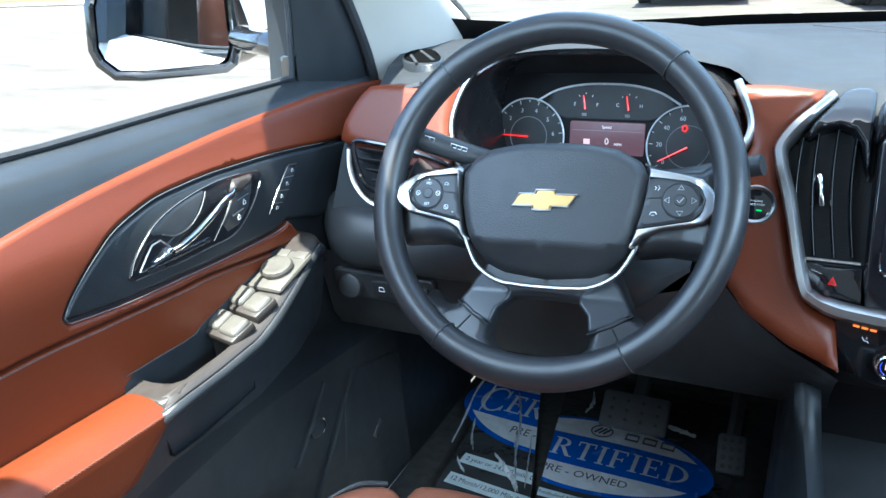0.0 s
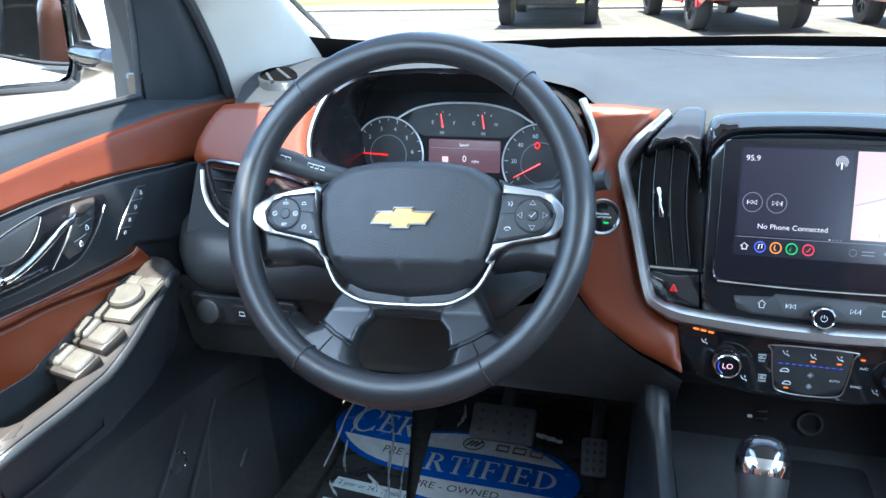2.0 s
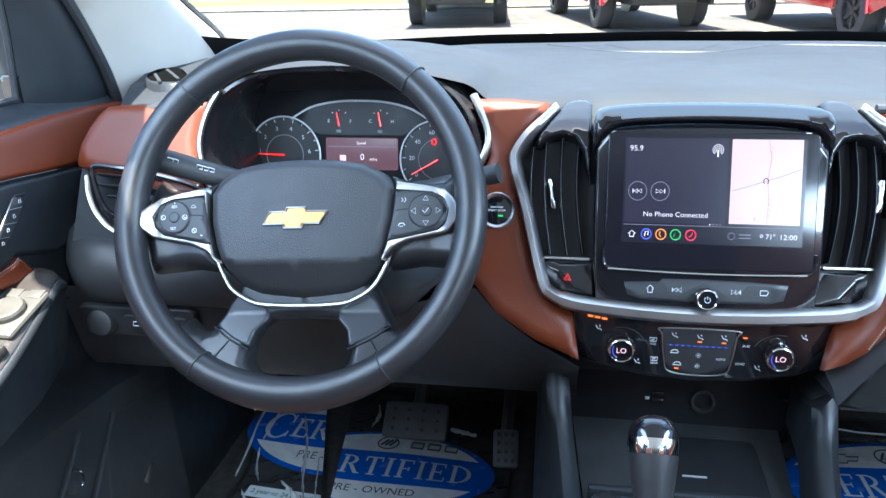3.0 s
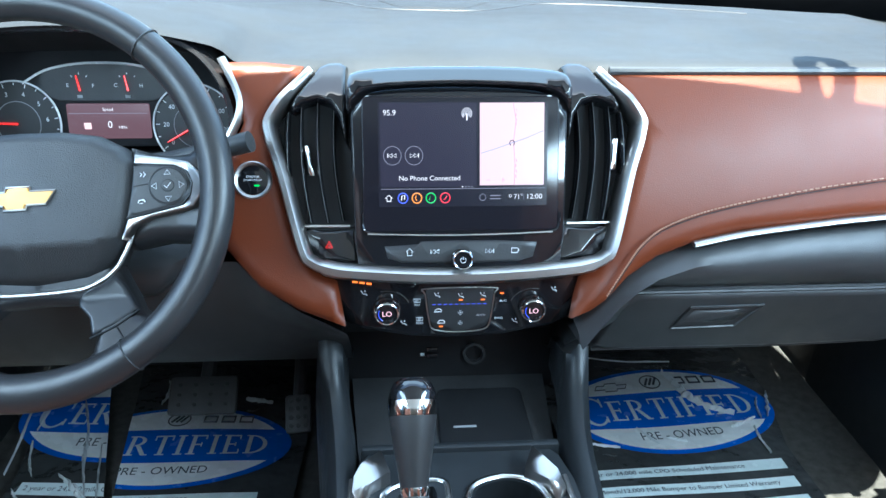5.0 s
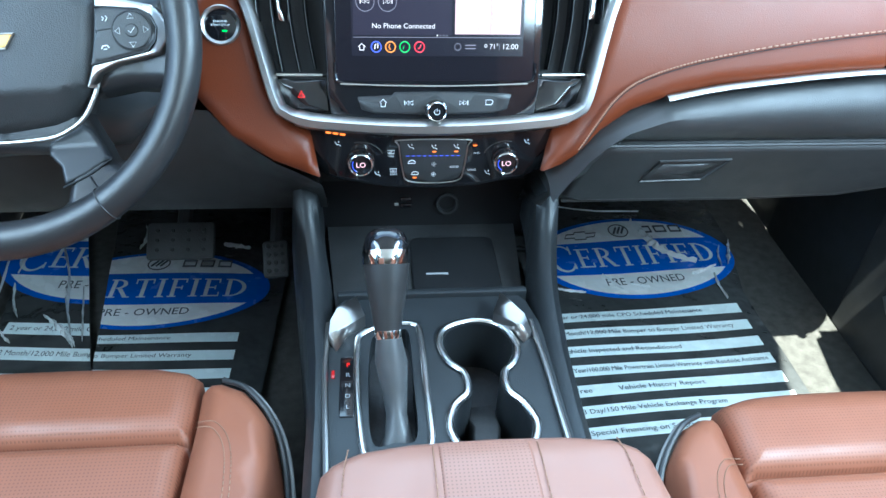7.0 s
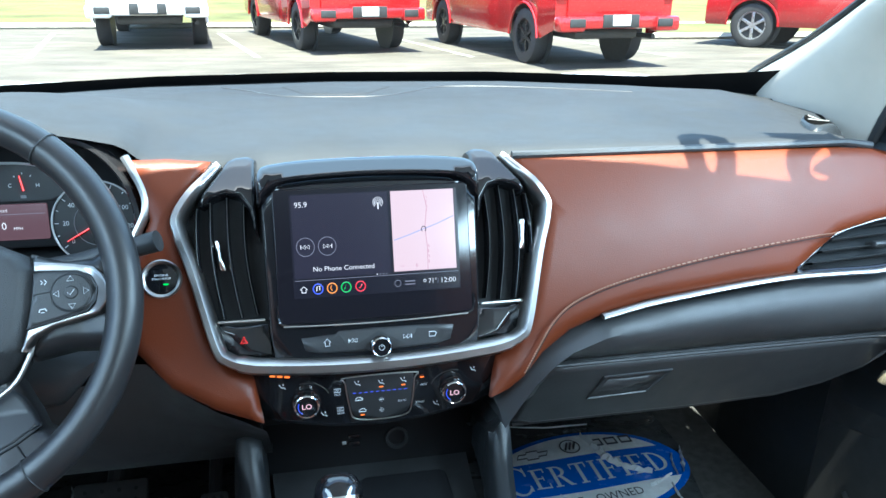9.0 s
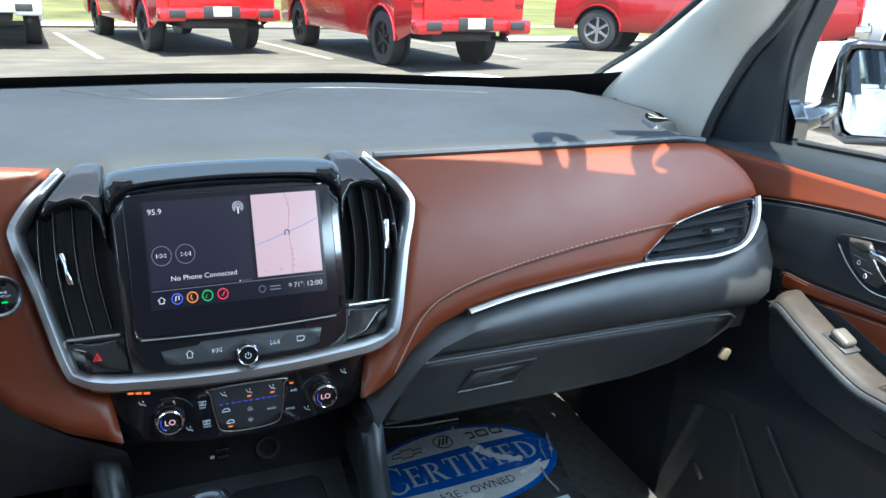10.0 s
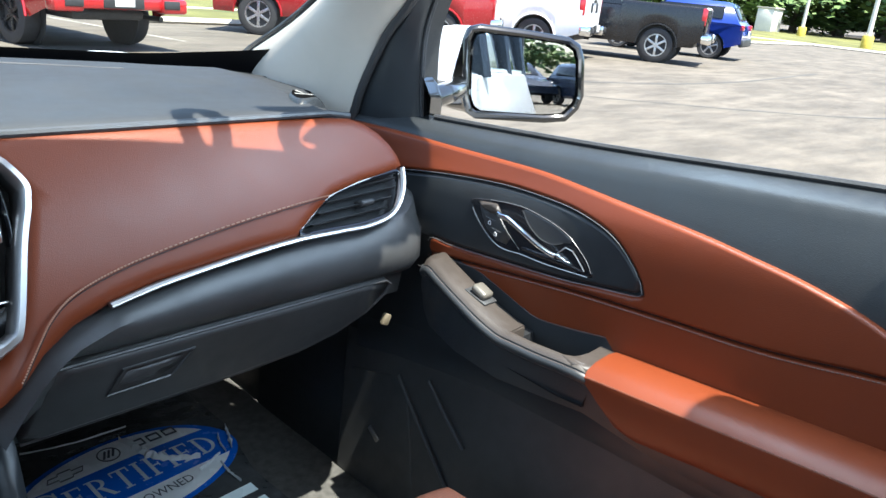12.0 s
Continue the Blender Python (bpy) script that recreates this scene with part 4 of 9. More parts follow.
# ---- cluster hood ----
cluster = thing("instrument_cluster", "instrument cluster with lit red needles under a gloss black hood", "gauges", (-0.40, 0.28, 1.03))
HOOD = [(-0.545, 1.030), (-0.554, 1.07), (-0.553, 1.105), (-0.542, 1.140), (-0.515, 1.163), (-0.47, 1.176), (-0.40, 1.180), (-0.33, 1.176), (-0.278, 1.163), (-0.248, 1.138), (-0.232, 1.105), (-0.230, 1.07), (-0.238, 1.030)]
hl = smooth_line([(u, z, 0) for u, z in HOOD], 6)
rows = []
for y, d in ((0.40, 0.008), (0.32, 0.007), (0.26, 0.006), (0.232, 0.004), (0.222, 0.001), (0.222, -0.003), (0.232, -0.007), (0.27, -0.011), (0.33, -0.020)):
    row = []
    for p in hl:
        c = Vector((-0.392, 1.06, 0))
        q = p + (p - c).normalized() * d
        row.append((q.x, y - 0.45 * max(0, 1.165 - q.y) * (1 if y < 0.3 else 0.2), q.y))
    rows.append(row)
HOODBLACK = mat("hood_black", (0.014, 0.014, 0.016), 0.26, var=0.1, rough_var=0.04)
part("hood_cover", grid(rows[:4]), DASHTOP, cluster, "soft grey cover over the gauges")
part("hood", grid(rows[3:]), HOODBLACK, cluster, "black hood lip and tunnel")


def CF(u, z, o=0.0):
    return (u, 0.312 - o + 0.18 * (z - 1.08), z)


part("face_plate", pad([(p.x, p.y) for p in hl], CF, 0.001, 0.003, 0.05), mat("cluster_face_black", (0.010, 0.010, 0.012), 0.6, var=0.1, spec=0.2), cluster)


def gauge(cu, cz, r, a0, a1, marks, needle, name, sub=None):
    g = part(name, pad(ellipse(cu, cz, r, r, 40), lambda u, z, o: CF(u, z, o + 0.001), 0.0015, 0.002, 0.03), BLACKTRIM, cluster, "round black gauge with white numerals")
    part("bezel", tube([CF(cu + r * math.cos(a), cz + r * math.sin(a), 0.004) for a in [radians(-25 + 250 * k / 48) for k in range(49)]], 0.0012, 6), ARC, g)
    part("inner_ring", tube([CF(cu + r * 0.52 * math.cos(a), cz + r * 0.52 * math.sin(a), 0.003) for a in [k * 0.2618 for k in range(24)]], 0.0005, 4, True), ICONDIM, g)
    n = len(marks) * 2 - 1
    for k in range(n):
        a = radians(a0 + (a1 - a0) * k / (n - 1))
        r0 = 0.86 if k % 2 == 0 else 0.90
        part("tick", tube([CF(cu + r * r0 * math.cos(a), cz + r * r0 * math.sin(a), 0.003), CF(cu + r * 0.95 * math.cos(a), cz + r * 0.95 * math.sin(a), 0.003)], 0.0005, 4), ICON, g)
    for k, t in enumerate(marks):
        a = radians(a0 + (a1 - a0) * k / (len(marks) - 1))
        words(t, lambda u, z, o: CF(u, z, o + 0.003), cu + r * 0.70 * math.cos(a), cz + r * 0.70 * math.sin(a), 0.0052, ICON, g, "numeral", align="CENTER")
    a = radians(needle)
    part("needle", tube([CF(cu, cz, 0.005), CF(cu + r * 0.80 * math.cos(a), cz + r * 0.80 * math.sin(a), 0.005)], 0.0013, 6, r_end=0.0006), NEEDLE, g, "lit red needle")
    return g


gauge(-0.499, 1.0575, 0.0480, 205, -25, ["", "1", "2", "3", "4", "5", "6", "7"], 178, "rev_counter")
sp = gauge(-0.298, 1.0545, 0.0480, 215, -45, ["0", "20", "40", "60", "80", "100", "120", "140"], 209, "speedometer")
part("belt_lamp", tube([CF(-0.303 + 0.003 * math.cos(a), 1.076 + 0.004 * math.sin(a), 0.003) for a in (0, 1.2, 2.4, 3.7, 5)], 0.0012, 5, True), NEEDLE, sp)
mid = part("upper_gauge", pad([(-0.488, 1.103), (-0.462, 1.117), (-0.43, 1.124), (-0.398, 1.1255), (-0.366, 1.124), (-0.335, 1.117), (-0.309, 1.103), (-0.325, 1.090), (-0.345, 1.082), (-0.45, 1.082), (-0.470, 1.090)], lambda u, z, o: CF(u, z, o + 0.002), 0.0015, 0.002, 0.03), BLACKTRIM, cluster)
part("arc", tube(smooth_line([CF(u, z, 0.005) for u, z in ((-0.488, 1.103), (-0.462, 1.117), (-0.43, 1.124), (-0.398, 1.1255), (-0.366, 1.124), (-0.335, 1.117), (-0.309, 1.103))], 5), 0.0015, 6), ARC, mid, "bright arc over the small gauges")
for cu, L_, R_ in ((-0.425, "E", "F"), (-0.371, "C", "H")):
    part("needle", tube([CF(cu, 1.0945, 0.005), CF(cu - 0.003, 1.1115, 0.005)], 0.0013, 6, r_end=0.0008), NEEDLE, mid)
    words(L_, lambda u, z, o: CF(u, z, o + 0.004), cu - 0.0135, 1.1005, 0.0042, ICON, mid, "letter", align="CENTER")
    words(R_, lambda u, z, o: CF(u, z, o + 0.004), cu + 0.0150, 1.1000, 0.0042, ICON, mid, "letter", align="CENTER")
    part("small_icon", box(CF(cu - 0.001, 1.0880, 0.0042), (0.006, 0.0005, 0.0035), None, 0.0003), ICONDIM, mid)
    for k in range(3):
        a = radians(50 + 40 * k)
        part("tick", tube([CF(cu + 0.012 * math.cos(a), 1.1005 + 0.012 * math.sin(a), 0.004), CF(cu + 0.014 * math.cos(a), 1.1005 + 0.014 * math.sin(a), 0.004)], 0.0005, 4), ICON, mid)
dd = part("driver_display", pad(rrect(-0.4435, 1.040, -0.3495, 1.0795, 0.002), lambda u, z, o: CF(u, z, o + 0.003), 0.0006, 0.0006, 0.05), lit("driver_screen", 92, 66, 74), cluster, "small lit driver display")
words("Speed", lambda u, z, o: CF(u, z, o + 0.0040), -0.3965, 1.0735, 0.0036, UI_WHITE, dd, "screen_caption", align="CENTER")
words("0", lambda u, z, o: CF(u, z, o + 0.0040), -0.3955, 1.0560, 0.0080, UI_WHITE, dd, "screen_caption", align="CENTER")
words("MPH", lambda u, z, o: CF(u, z, o + 0.0040), -0.386, 1.0530, 0.0034, UI_WHITE, dd, "screen_caption")
part("sign", box(CF(-0.421, 1.0545, 0.0040), (0.008, 0.0005, 0.008), None, 0.0005), lit("speed_sign", 235, 190, 195), dd)
part("rule", tube([CF(-0.441, 1.0690, 0.0040), CF(-0.352, 1.0690, 0.0040)], 0.0003, 4), UI_GREY, dd)
for pts in ([(-0.531, 1.158), (-0.546, 1.132), (-0.5535, 1.100), (-0.547, 1.072), (-0.535, 1.045)], [(-0.240, 1.152), (-0.2235, 1.119), (-0.2225, 1.10), (-0.232, 1.080), (-0.245, 1.055)]):
    part("flank_trim", tube(smooth_line([(u, 0.196 - 0.4 * (1.12 - z), z) for u, z in pts], 5), 0.0052, 8, squash=0.7), SATIN, cluster, "satin silver side trim")

# ---- steering wheel ----
WA = radians(29.5)
WC = Vector((-0.396, 0.0594, 1.0623))
WM = Matrix.Translation(WC) @ Matrix(((1, 0, 0, 0), (0, math.sin(WA), -math.cos(WA), 0), (0, math.cos(WA), math.sin(WA), 0), (0, 0, 0, 1)))
wheel = thing("steering_wheel", "black leather steering wheel with silver spoke trim", "steering wheel", tuple(WC))


TURNED = pose(0, 0, 0, 0, 0, 3.2)


def WH(u, v, out=0.0):
    return tuple(WM @ (TURNED @ Vector((u, v, out))))


RW = 0.1722
rings = []
for i in range(128):
    a = 2 * math.pi * i / 128 + radians(3.2)
    e = Vector((math.cos(a), math.sin(a), 0))
    fat = 0.0153 + 0.0018 * math.exp(-((((math.degrees(a) - 3.2) % 360) - 270) / 24) ** 2)
    rings.append([WM @ (e * (RW + math.cos(k * math.pi / 7) * fat) + Vector((0, 0, math.sin(k * math.pi / 7) * 0.0163))) for k in range(14)])
rings.append(rings[0])
part("rim", grid(rings, True), WHEELLEATHER, wheel)
# seams where the grip's leathers meet
for deg in (48, 132, 238, 302):
    a = radians(deg)
    part("rim_seam", tube([WH(math.cos(a) * (RW + math.cos(k * math.pi / 12) * 0.0160), math.sin(a) * (RW + math.cos(k * math.pi / 12) * 0.0160), math.sin(k * math.pi / 12) * 0.0168) for k in range(24)], 0.0008, 5, True), BLACKTRIM, wheel)
HUB = -0.020
COVER = [(0.0, 0.0590), (0.035, 0.0582), (0.065, 0.0535), (0.086, 0.042), (0.097, 0.026), (0.095, -0.004), (0.088, -0.030), (0.079, -0.051), (0.067, -0.068), (0.047, -0.0800), (0.0, -0.0835)]
COVER = COVER + [(-u, v) for u, v in COVER[-2:0:-1]]


def bag(u, v):
    """The cover's face: domed, and turned down sharply towards its foot."""
    return HUB - 0.9 * u * u - 0.5 * (v + 0.02) ** 2 - 0.95 * max(0.0, -0.050 - v + 0.10 * abs(u))


part("airbag_cover", pad(COVER, lambda u, v, o: WH(u, v, o + bag(u, v)), 0.020, 0.014, 0.008, 0.02), AIRBAG, wheel, "grained airbag cover")
SPOKEPAINT = mat("dark_satin_spoke", (0.030, 0.033, 0.038), 0.34, metal=0.0, var=0.06, var_scale=12, rough_var=0.03)
for s in (1, -1):
    WEB = [(0.088, 0.044), (0.115, 0.034), (0.142, 0.034), (0.158, 0.046), (0.172, 0.0), (0.160, -0.052), (0.146, -0.050), (0.118, -0.047), (0.084, -0.052), (0.09, 0.0)]
    part("spoke", pad([(s * u, v) for u, v in WEB], lambda u, v, o: WH(u, v, o - 0.038 + 0.20 * max(0, abs(u) - 0.13)), 0.020, 0.016, 0.012, 0.012), WHEELLEATHER, wheel)
    LOWSP = [(0.068, -0.060), (0.078, -0.082), (0.090, -0.1065), (0.099, -0.1120), (0.112, -0.1085), (0.128, -0.097), (0.137, -0.112), (0.112, -0.140), (0.085, -0.160), (0.045, -0.172), (-0.012, -0.176), (-0.012, -0.1590), (0.025, -0.1575), (0.042, -0.1515), (0.0505, -0.142), (0.0525, -0.127), (0.0475, -0.110), (0.036, -0.0995), (-0.012, -0.0975), (-0.012, -0.058)]
    low = lambda v: -0.050 + 0.45 * max(0.0, -v - 0.094)
    part("lower_spoke", pad([(s * u, v) for u, v in LOWSP], lambda u, v, o: WH(u, v, o + low(v)), 0.016, 0.009, 0.008, 0.012), WHEELLEATHER, wheel, "smooth black leather lower spoke")
    PLATE_S = [(0.066, -0.071), (0.076, -0.082), (0.0895, -0.1065), (0.070, -0.1195), (0.0505, -0.1285), (0.0465, -0.112), (0.036, -0.101), (0.034, -0.090), (0.045, -0.083)]
    part("spoke_plate", pad([(s * u, v) for u, v in PLATE_S], lambda u, v, o: WH(u, v, o + low(v) + 0.0125), 0.0050, 0.004, 0.006, 0.004), SPOKEPAINT, wheel, "smooth dark painted spoke plate")
    part("spoke_seam", tube(smooth_line([WH(s * u, v, low(v) + 0.0160) for u, v in ((0.0905, -0.1075), (0.071, -0.1205), (0.0500, -0.1298))], 5), 0.0011, 5), CUPBLACK, wheel, "joint below the spoke plate")
    part("spoke_seam", tube(smooth_line([WH(s * u, v, low(v) + 0.0166) for u, v in ((0.0726, -0.1215), (0.083, -0.137), (0.0905, -0.149))], 5), 0.0008, 5), CUPBLACK, wheel)
    stitched([WH(s * u, v, low(v) + 0.0150) for u, v in ((0.006, -0.1605), (0.027, -0.1590), (0.0435, -0.1530))], DARKTHREAD, wheel, r=0.0005, n=8)
    rise = lambda u: 0.021 * max(0.0, min(1.0, (abs(u) - 0.142) / 0.021)) ** 1.4
    SIL = [(0.098, 0.0320), (0.125, 0.0275), (0.145, 0.0225), (0.1545, 0.0125), (0.1632, -0.0005), (0.1575, -0.0125), (0.150, -0.0195), (0.137, -0.0222), (0.111, -0.0268), (0.0957, -0.0335), (0.0895, -0.0410), (0.0835, -0.0440), (0.089, -0.028), (0.0945, -0.002)]
    trim = part("spoke_trim", pad([(s * u, v) for u, v in SIL], lambda u, v, o: WH(u, v, o - 0.012 + rise(u)), 0.004, 0.003, 0.008, 0.012), SATIN, wheel, "satin silver spoke trim")
    POD = [(0.0985, 0.0226), (0.133, 0.0190), (0.1435, 0.0140), (0.1495, 0.0018), (0.147, -0.0085), (0.139, -0.0162), (0.1165, -0.0208), (0.090, -0.0260), (0.0945, -0.005)]
    part("pod_gap", tube([WH(s * u, v, -0.0076 + rise(u)) for u, v in POD[:-1]], 0.0013, 5), CUPBLACK, trim)
    pod = part("switch_pod", pad([(s * u, v) for u, v in POD], lambda u, v, o: WH(u, v, o - 0.0085 + rise(u)), 0.003, 0.003, 0.010, 0.008), PLASTIC, wheel, "black button pad")
    cu, cv = s * 0.1280, 0.0008
    part("rocker", pad(ellipse(cu, cv, 0.0165, 0.0165, 24), lambda u, v, o: WH(u, v, o - 0.0060 + rise(u)), 0.0016, 0.002, 0.02), PLASTIC, pod)
    part("rocker_gap", tube([WH(cu + 0.0168 * math.cos(a), cv + 0.0168 * math.sin(a), -0.0052 + rise(cu + 0.0168 * math.cos(a))) for a in [q * 0.2618 for q in range(24)]], 0.0005, 4, True), BLACKTRIM, pod)
    part("centre_key", pad(ellipse(cu, cv, 0.0058, 0.0058, 16), lambda u, v, o: WH(u, v, o - 0.0048), 0.0014, 0.0015, 0.02), BLACKTRIM if s < 0 else PLASTIC, pod)
    mark = lambda pts, closed=False, r=0.00035, o=-0.0040: part("icon", tube([WH(u, v, o + rise(u)) for u, v in pts], r, 4, closed), ICON, pod)
    if s > 0:
        for du, dv in ((0.0112, 0), (-0.0112, 0), (0, 0.0112), (0, -0.0112)):
            n = Vector((du, dv)).normalized()
            q = Vector((-n.y, n.x))
            mark([(cu + du + t.x, cv + dv + t.y) for t in (n * 0.0030, q * 0.0028 - n * 0.0012, -q * 0.0028 - n * 0.0012)], True)
        mark([(cu - 0.0028, cv), (cu - 0.0008, cv - 0.0022), (cu + 0.0030, cv + 0.0024)], o=-0.0030)
        # voice and telephone
        mark([(0.1045, 0.0135), (0.1060, 0.0118), (0.1045, 0.0100)])
        mark([(0.1075, 0.0140), (0.1090, 0.0118), (0.1072, 0.0095)])
        mark([(0.1015, -0.0135), (0.1025, -0.0112), (0.1065, -0.0108), (0.1078, -0.0130)], r=0.0006)
        mark([(0.1030, -0.0140), (0.1060, -0.0138)])
    else:
        lay = lambda u, v, o: WH(u, v, o - 0.0042 + rise(u))
        words("RES", lay, cu, cv + 0.0105, 0.0028, ICON, pod, "icon", align="CENTER")
        words("SET", lay, cu, cv - 0.0115, 0.0028, ICON, pod, "icon", align="CENTER")
        mark([(cu, cv + 0.0135), (cu, cv + 0.0155)])
        ring = [(0.0024 * math.cos(q), 0.0024 * math.sin(q)) for q in [j * 0.6283 for j in range(10)]]
        for c in ((cu - 0.0115, cv), (cu + 0.0115, cv), (-0.1056, -0.0132)):
            mark([(c[0] + a, c[1] + b_) for a, b_ in ring], True)
            mark([(c[0] - 0.0022, c[1] + 0.0016), (c[0] + 0.0018, c[1] - 0.0018)])
        mark([(-0.1100, 0.0100), (-0.1094, 0.0122), (-0.1078, 0.0128), (-0.1062, 0.0120), (-0.1046, 0.0100)], True)
        mark([(-0.0985, -0.0182), (-0.0968, -0.0184)], r=0.0007)
    part("key_gap", tube([WH(s * u, v, -0.0054) for u, v in ((0.0975, -0.0005), (0.0980, 0.0020), (0.111, 0.0032))], 0.0005, 4), BLACKTRIM, pod)
# bright edge round the foot of the airbag cover
U = [(0.0905, -0.034), (0.0845, -0.050), (0.0715, -0.0705), (0.049, -0.0835), (0.025, -0.0865), (0.0, -0.0870)]
U = U + [(-u, v) for u, v in U[-2::-1]]
part("bright_edge", tube([WH(p.x, p.y, -0.024) for p in smooth_line([(u, v, 0) for u, v in U], 6)], 0.0024, 8), SATIN, wheel, "thin satin silver edge")


def badge_map(u, v, o):
    return WH(u, v - 0.002, o + HUB + 0.0200 - 0.9 * u * u)


BOW = [(-0.0335, -0.0085), (-0.0115, -0.0085), (-0.0115, -0.0135), (0.0085, -0.0135), (0.0095, -0.0085), (0.0265, -0.0085), (0.0345, 0.0065), (0.0125, 0.0065), (0.0125, 0.0115), (-0.0085, 0.0115), (-0.0095, 0.0065), (-0.0265, 0.0065)]
BOW = [(u * 0.95, v * 0.78 - 0.001) for u, v in BOW]
bd = part("badge", pad(BOW, badge_map, 0.0022, 0.0012, 0.004, 0.003), GOLD, wheel, "gold badge with a chrome rim")
part("badge_rim", tube([badge_map(u, v, 0.0012) for u, v in BOW], 0.0013, 6, True), SATIN, bd, "bright rim")
words("AIRBAG", lambda u, v, o: WH(u, v, o + bag(u, v) + 0.0198), 0.0, -0.041, 0.0042, BLACKTRIM, wheel, "embossed_word", align="CENTER", width=0.027)
# column, stalks
part("column_cover", tube([WH(0, -0.02, -0.045), WH(0, -0.025, -0.12), WH(0, -0.04, -0.24)], 0.056, 20, squash=0.85), PLASTIC, wheel, "black steering column shroud")
st = part("indicator_stalk", tube([(-0.43, 0.13, 1.062), (-0.50, 0.118, 1.082), (-0.555, 0.108, 1.100), (-0.566, 0.106, 1.1035)], 0.0125, 14, r_end=0.0165, squash=0.85), PLASTIC, wheel, "black lighting stalk with white symbols")
for k, w_ in ((0.55, 0.010), (0.62, 0.008), (0.12, 0.007), (0.20, 0.007), (0.03, 0.006)):
    a, b_ = Vector((-0.498, 0.1065, 1.0905)), Vector((-0.565, 0.0935, 1.1110))
    c = a.lerp(b_, k)
    part("symbol", tube([c + Vector((-0.003, 0, 0.0030)), c + Vector((0.003, 0, 0.0012)), c + Vector((0.002, 0, -0.0022)), c + Vector((-0.004, 0, -0.001))], 0.0006, 4, True), ICON, st)
part("wiper_stalk", tube([(-0.36, 0.16, 1.050), (-0.28, 0.15, 1.064), (-0.225, 0.140, 1.080), (-0.205, 0.136, 1.086)], 0.009, 12, r_end=0.0105), PLASTIC, wheel)

# ---- centre console ----
console = thing("centre_console", "black centre console with silver-edged shifter and cup holders", "console", (0, 0, 0.47))
for s in (1, -1):
    rows = []
    for y, xt, zt in ((0.24, 0.144, 0.866), (0.19, 0.142, 0.866), (0.155, 0.140, 0.861), (0.135, 0.138, 0.846), (0.118, 0.136, 0.827), (0.095, 0.132, 0.810), (0.06, 0.127, 0.793), (0.03, 0.124, 0.786), (-0.05, 0.118, 0.780), (-0.12, 0.116, 0.777), (-0.24, 0.116, 0.775)):
        rows.append([(s * (xt + 0.028), y, 0.45), (s * (xt + 0.022), y, zt - 0.10), (s * (xt + 0.014), y, zt - 0.008), (s * (xt + 0.006), y, zt), (s * (xt - 0.002), y, zt - 0.001), (s * (xt - 0.012), y, zt - 0.012), (s * (xt - 0.018), y, min(zt - 0.05, 0.772))])
    part("side_wall", grid(rows), DOORBLACK, console)
part("front_tray", box((0, 0.12, 0.735), (0.23, 0.20, 0.01), None, 0.003), CUPBLACK, console)
part("tray_back", box((0, 0.225, 0.80), (0.26, 0.02, 0.14), None, 0.004), BLACKTRIM, console)


def CT(u, v, out=0.0):
    """The console's top plate: u across, v ahead."""
    return (u, v, 0.7735 + out)


def plate_with_holes(outline, holes, fmap, thick, depth):
    """A flat plate pierced by holes, each with walls that go down."""
    bm = bmesh.new()
    loops = [outline] + holes
    edges = []
    rims = []
    for lp in loops:
        vs = [bm.verts.new((p[0], p[1], 0)) for p in lp]
        es = [bm.edges.new((vs[k], vs[(k + 1) % len(vs)])) for k in range(len(vs))]
        edges += es
        rims.append(es)
    bmesh.ops.triangle_fill(bm, edges=edges, use_beauty=True)
    for es, dp in zip(rims, [0.02] + [depth] * len(holes)):
        ext = bmesh.ops.extrude_edge_only(bm, edges=es)
        for v in ext["geom"]:
            if isinstance(v, bmesh.types.BMVert):
                v.co.z -= dp
    for v in bm.verts:
        v.co = Vector(fmap(v.co.x, v.co.y, v.co.z + thick))
    return bm


def dense(pts, n=5):
    return [(p.x, p.y) for p in smooth_line([(*p, 0) for p in pts], n, True)]


SLOT = dense([(-0.070, -0.024), (-0.060, -0.010), (-0.040, -0.005), (-0.030, -0.012), (-0.029, -0.08), (-0.030, -0.146), (-0.05, -0.151), (-0.070, -0.150), (-0.073, -0.09)])
CUP = dense([(0.004, -0.026), (0.014, -0.008), (0.040, 0.001), (0.064, -0.008), (0.075, -0.034), (0.068, -0.056), (0.0575, -0.070), (0.0575, -0.096), (0.070, -0.114), (0.077, -0.138), (0.066, -0.162), (0.042, -0.172), (0.018, -0.165), (0.005, -0.140), (0.011, -0.114), (0.0255, -0.097), (0.0255, -0.070), (0.011, -0.052)])
PLATEO = [(-0.118, -0.25), (-0.1165, -0.05), (-0.114, 0.0), (-0.105, 0.035), (-0.09, 0.055), (-0.06, 0.050), (0.055, 0.050), (0.088, 0.055), (0.102, 0.035), (0.110, 0.0), (0.1130, -0.05), (0.1165, -0.25)]
part("top_plate", plate_with_holes(PLATEO, [SLOT, CUP], CT, 0.0, 0.065), DOORBLACK, console, "satin black top plate")
part("cup_floor", box((0.04, -0.085, 0.704), (0.10, 0.20, 0.008), None, 0.002), RUBBER, console)
part("cup_divider", pad([(0.022, -0.082), (0.05, -0.078), (0.055, -0.11), (0.045, -0.165), (0.020, -0.165), (0.026, -0.11)], lambda u, v, o: (u, v, 0.735 + o), 0.006, 0.004, 0.03, 0.03), RUBBER, console, "rubber cup holder tongue")
part("slot_floor", box((-0.05, -0.08, 0.745), (0.06, 0.17, 0.004), None, 0.001), RUBBER, console)
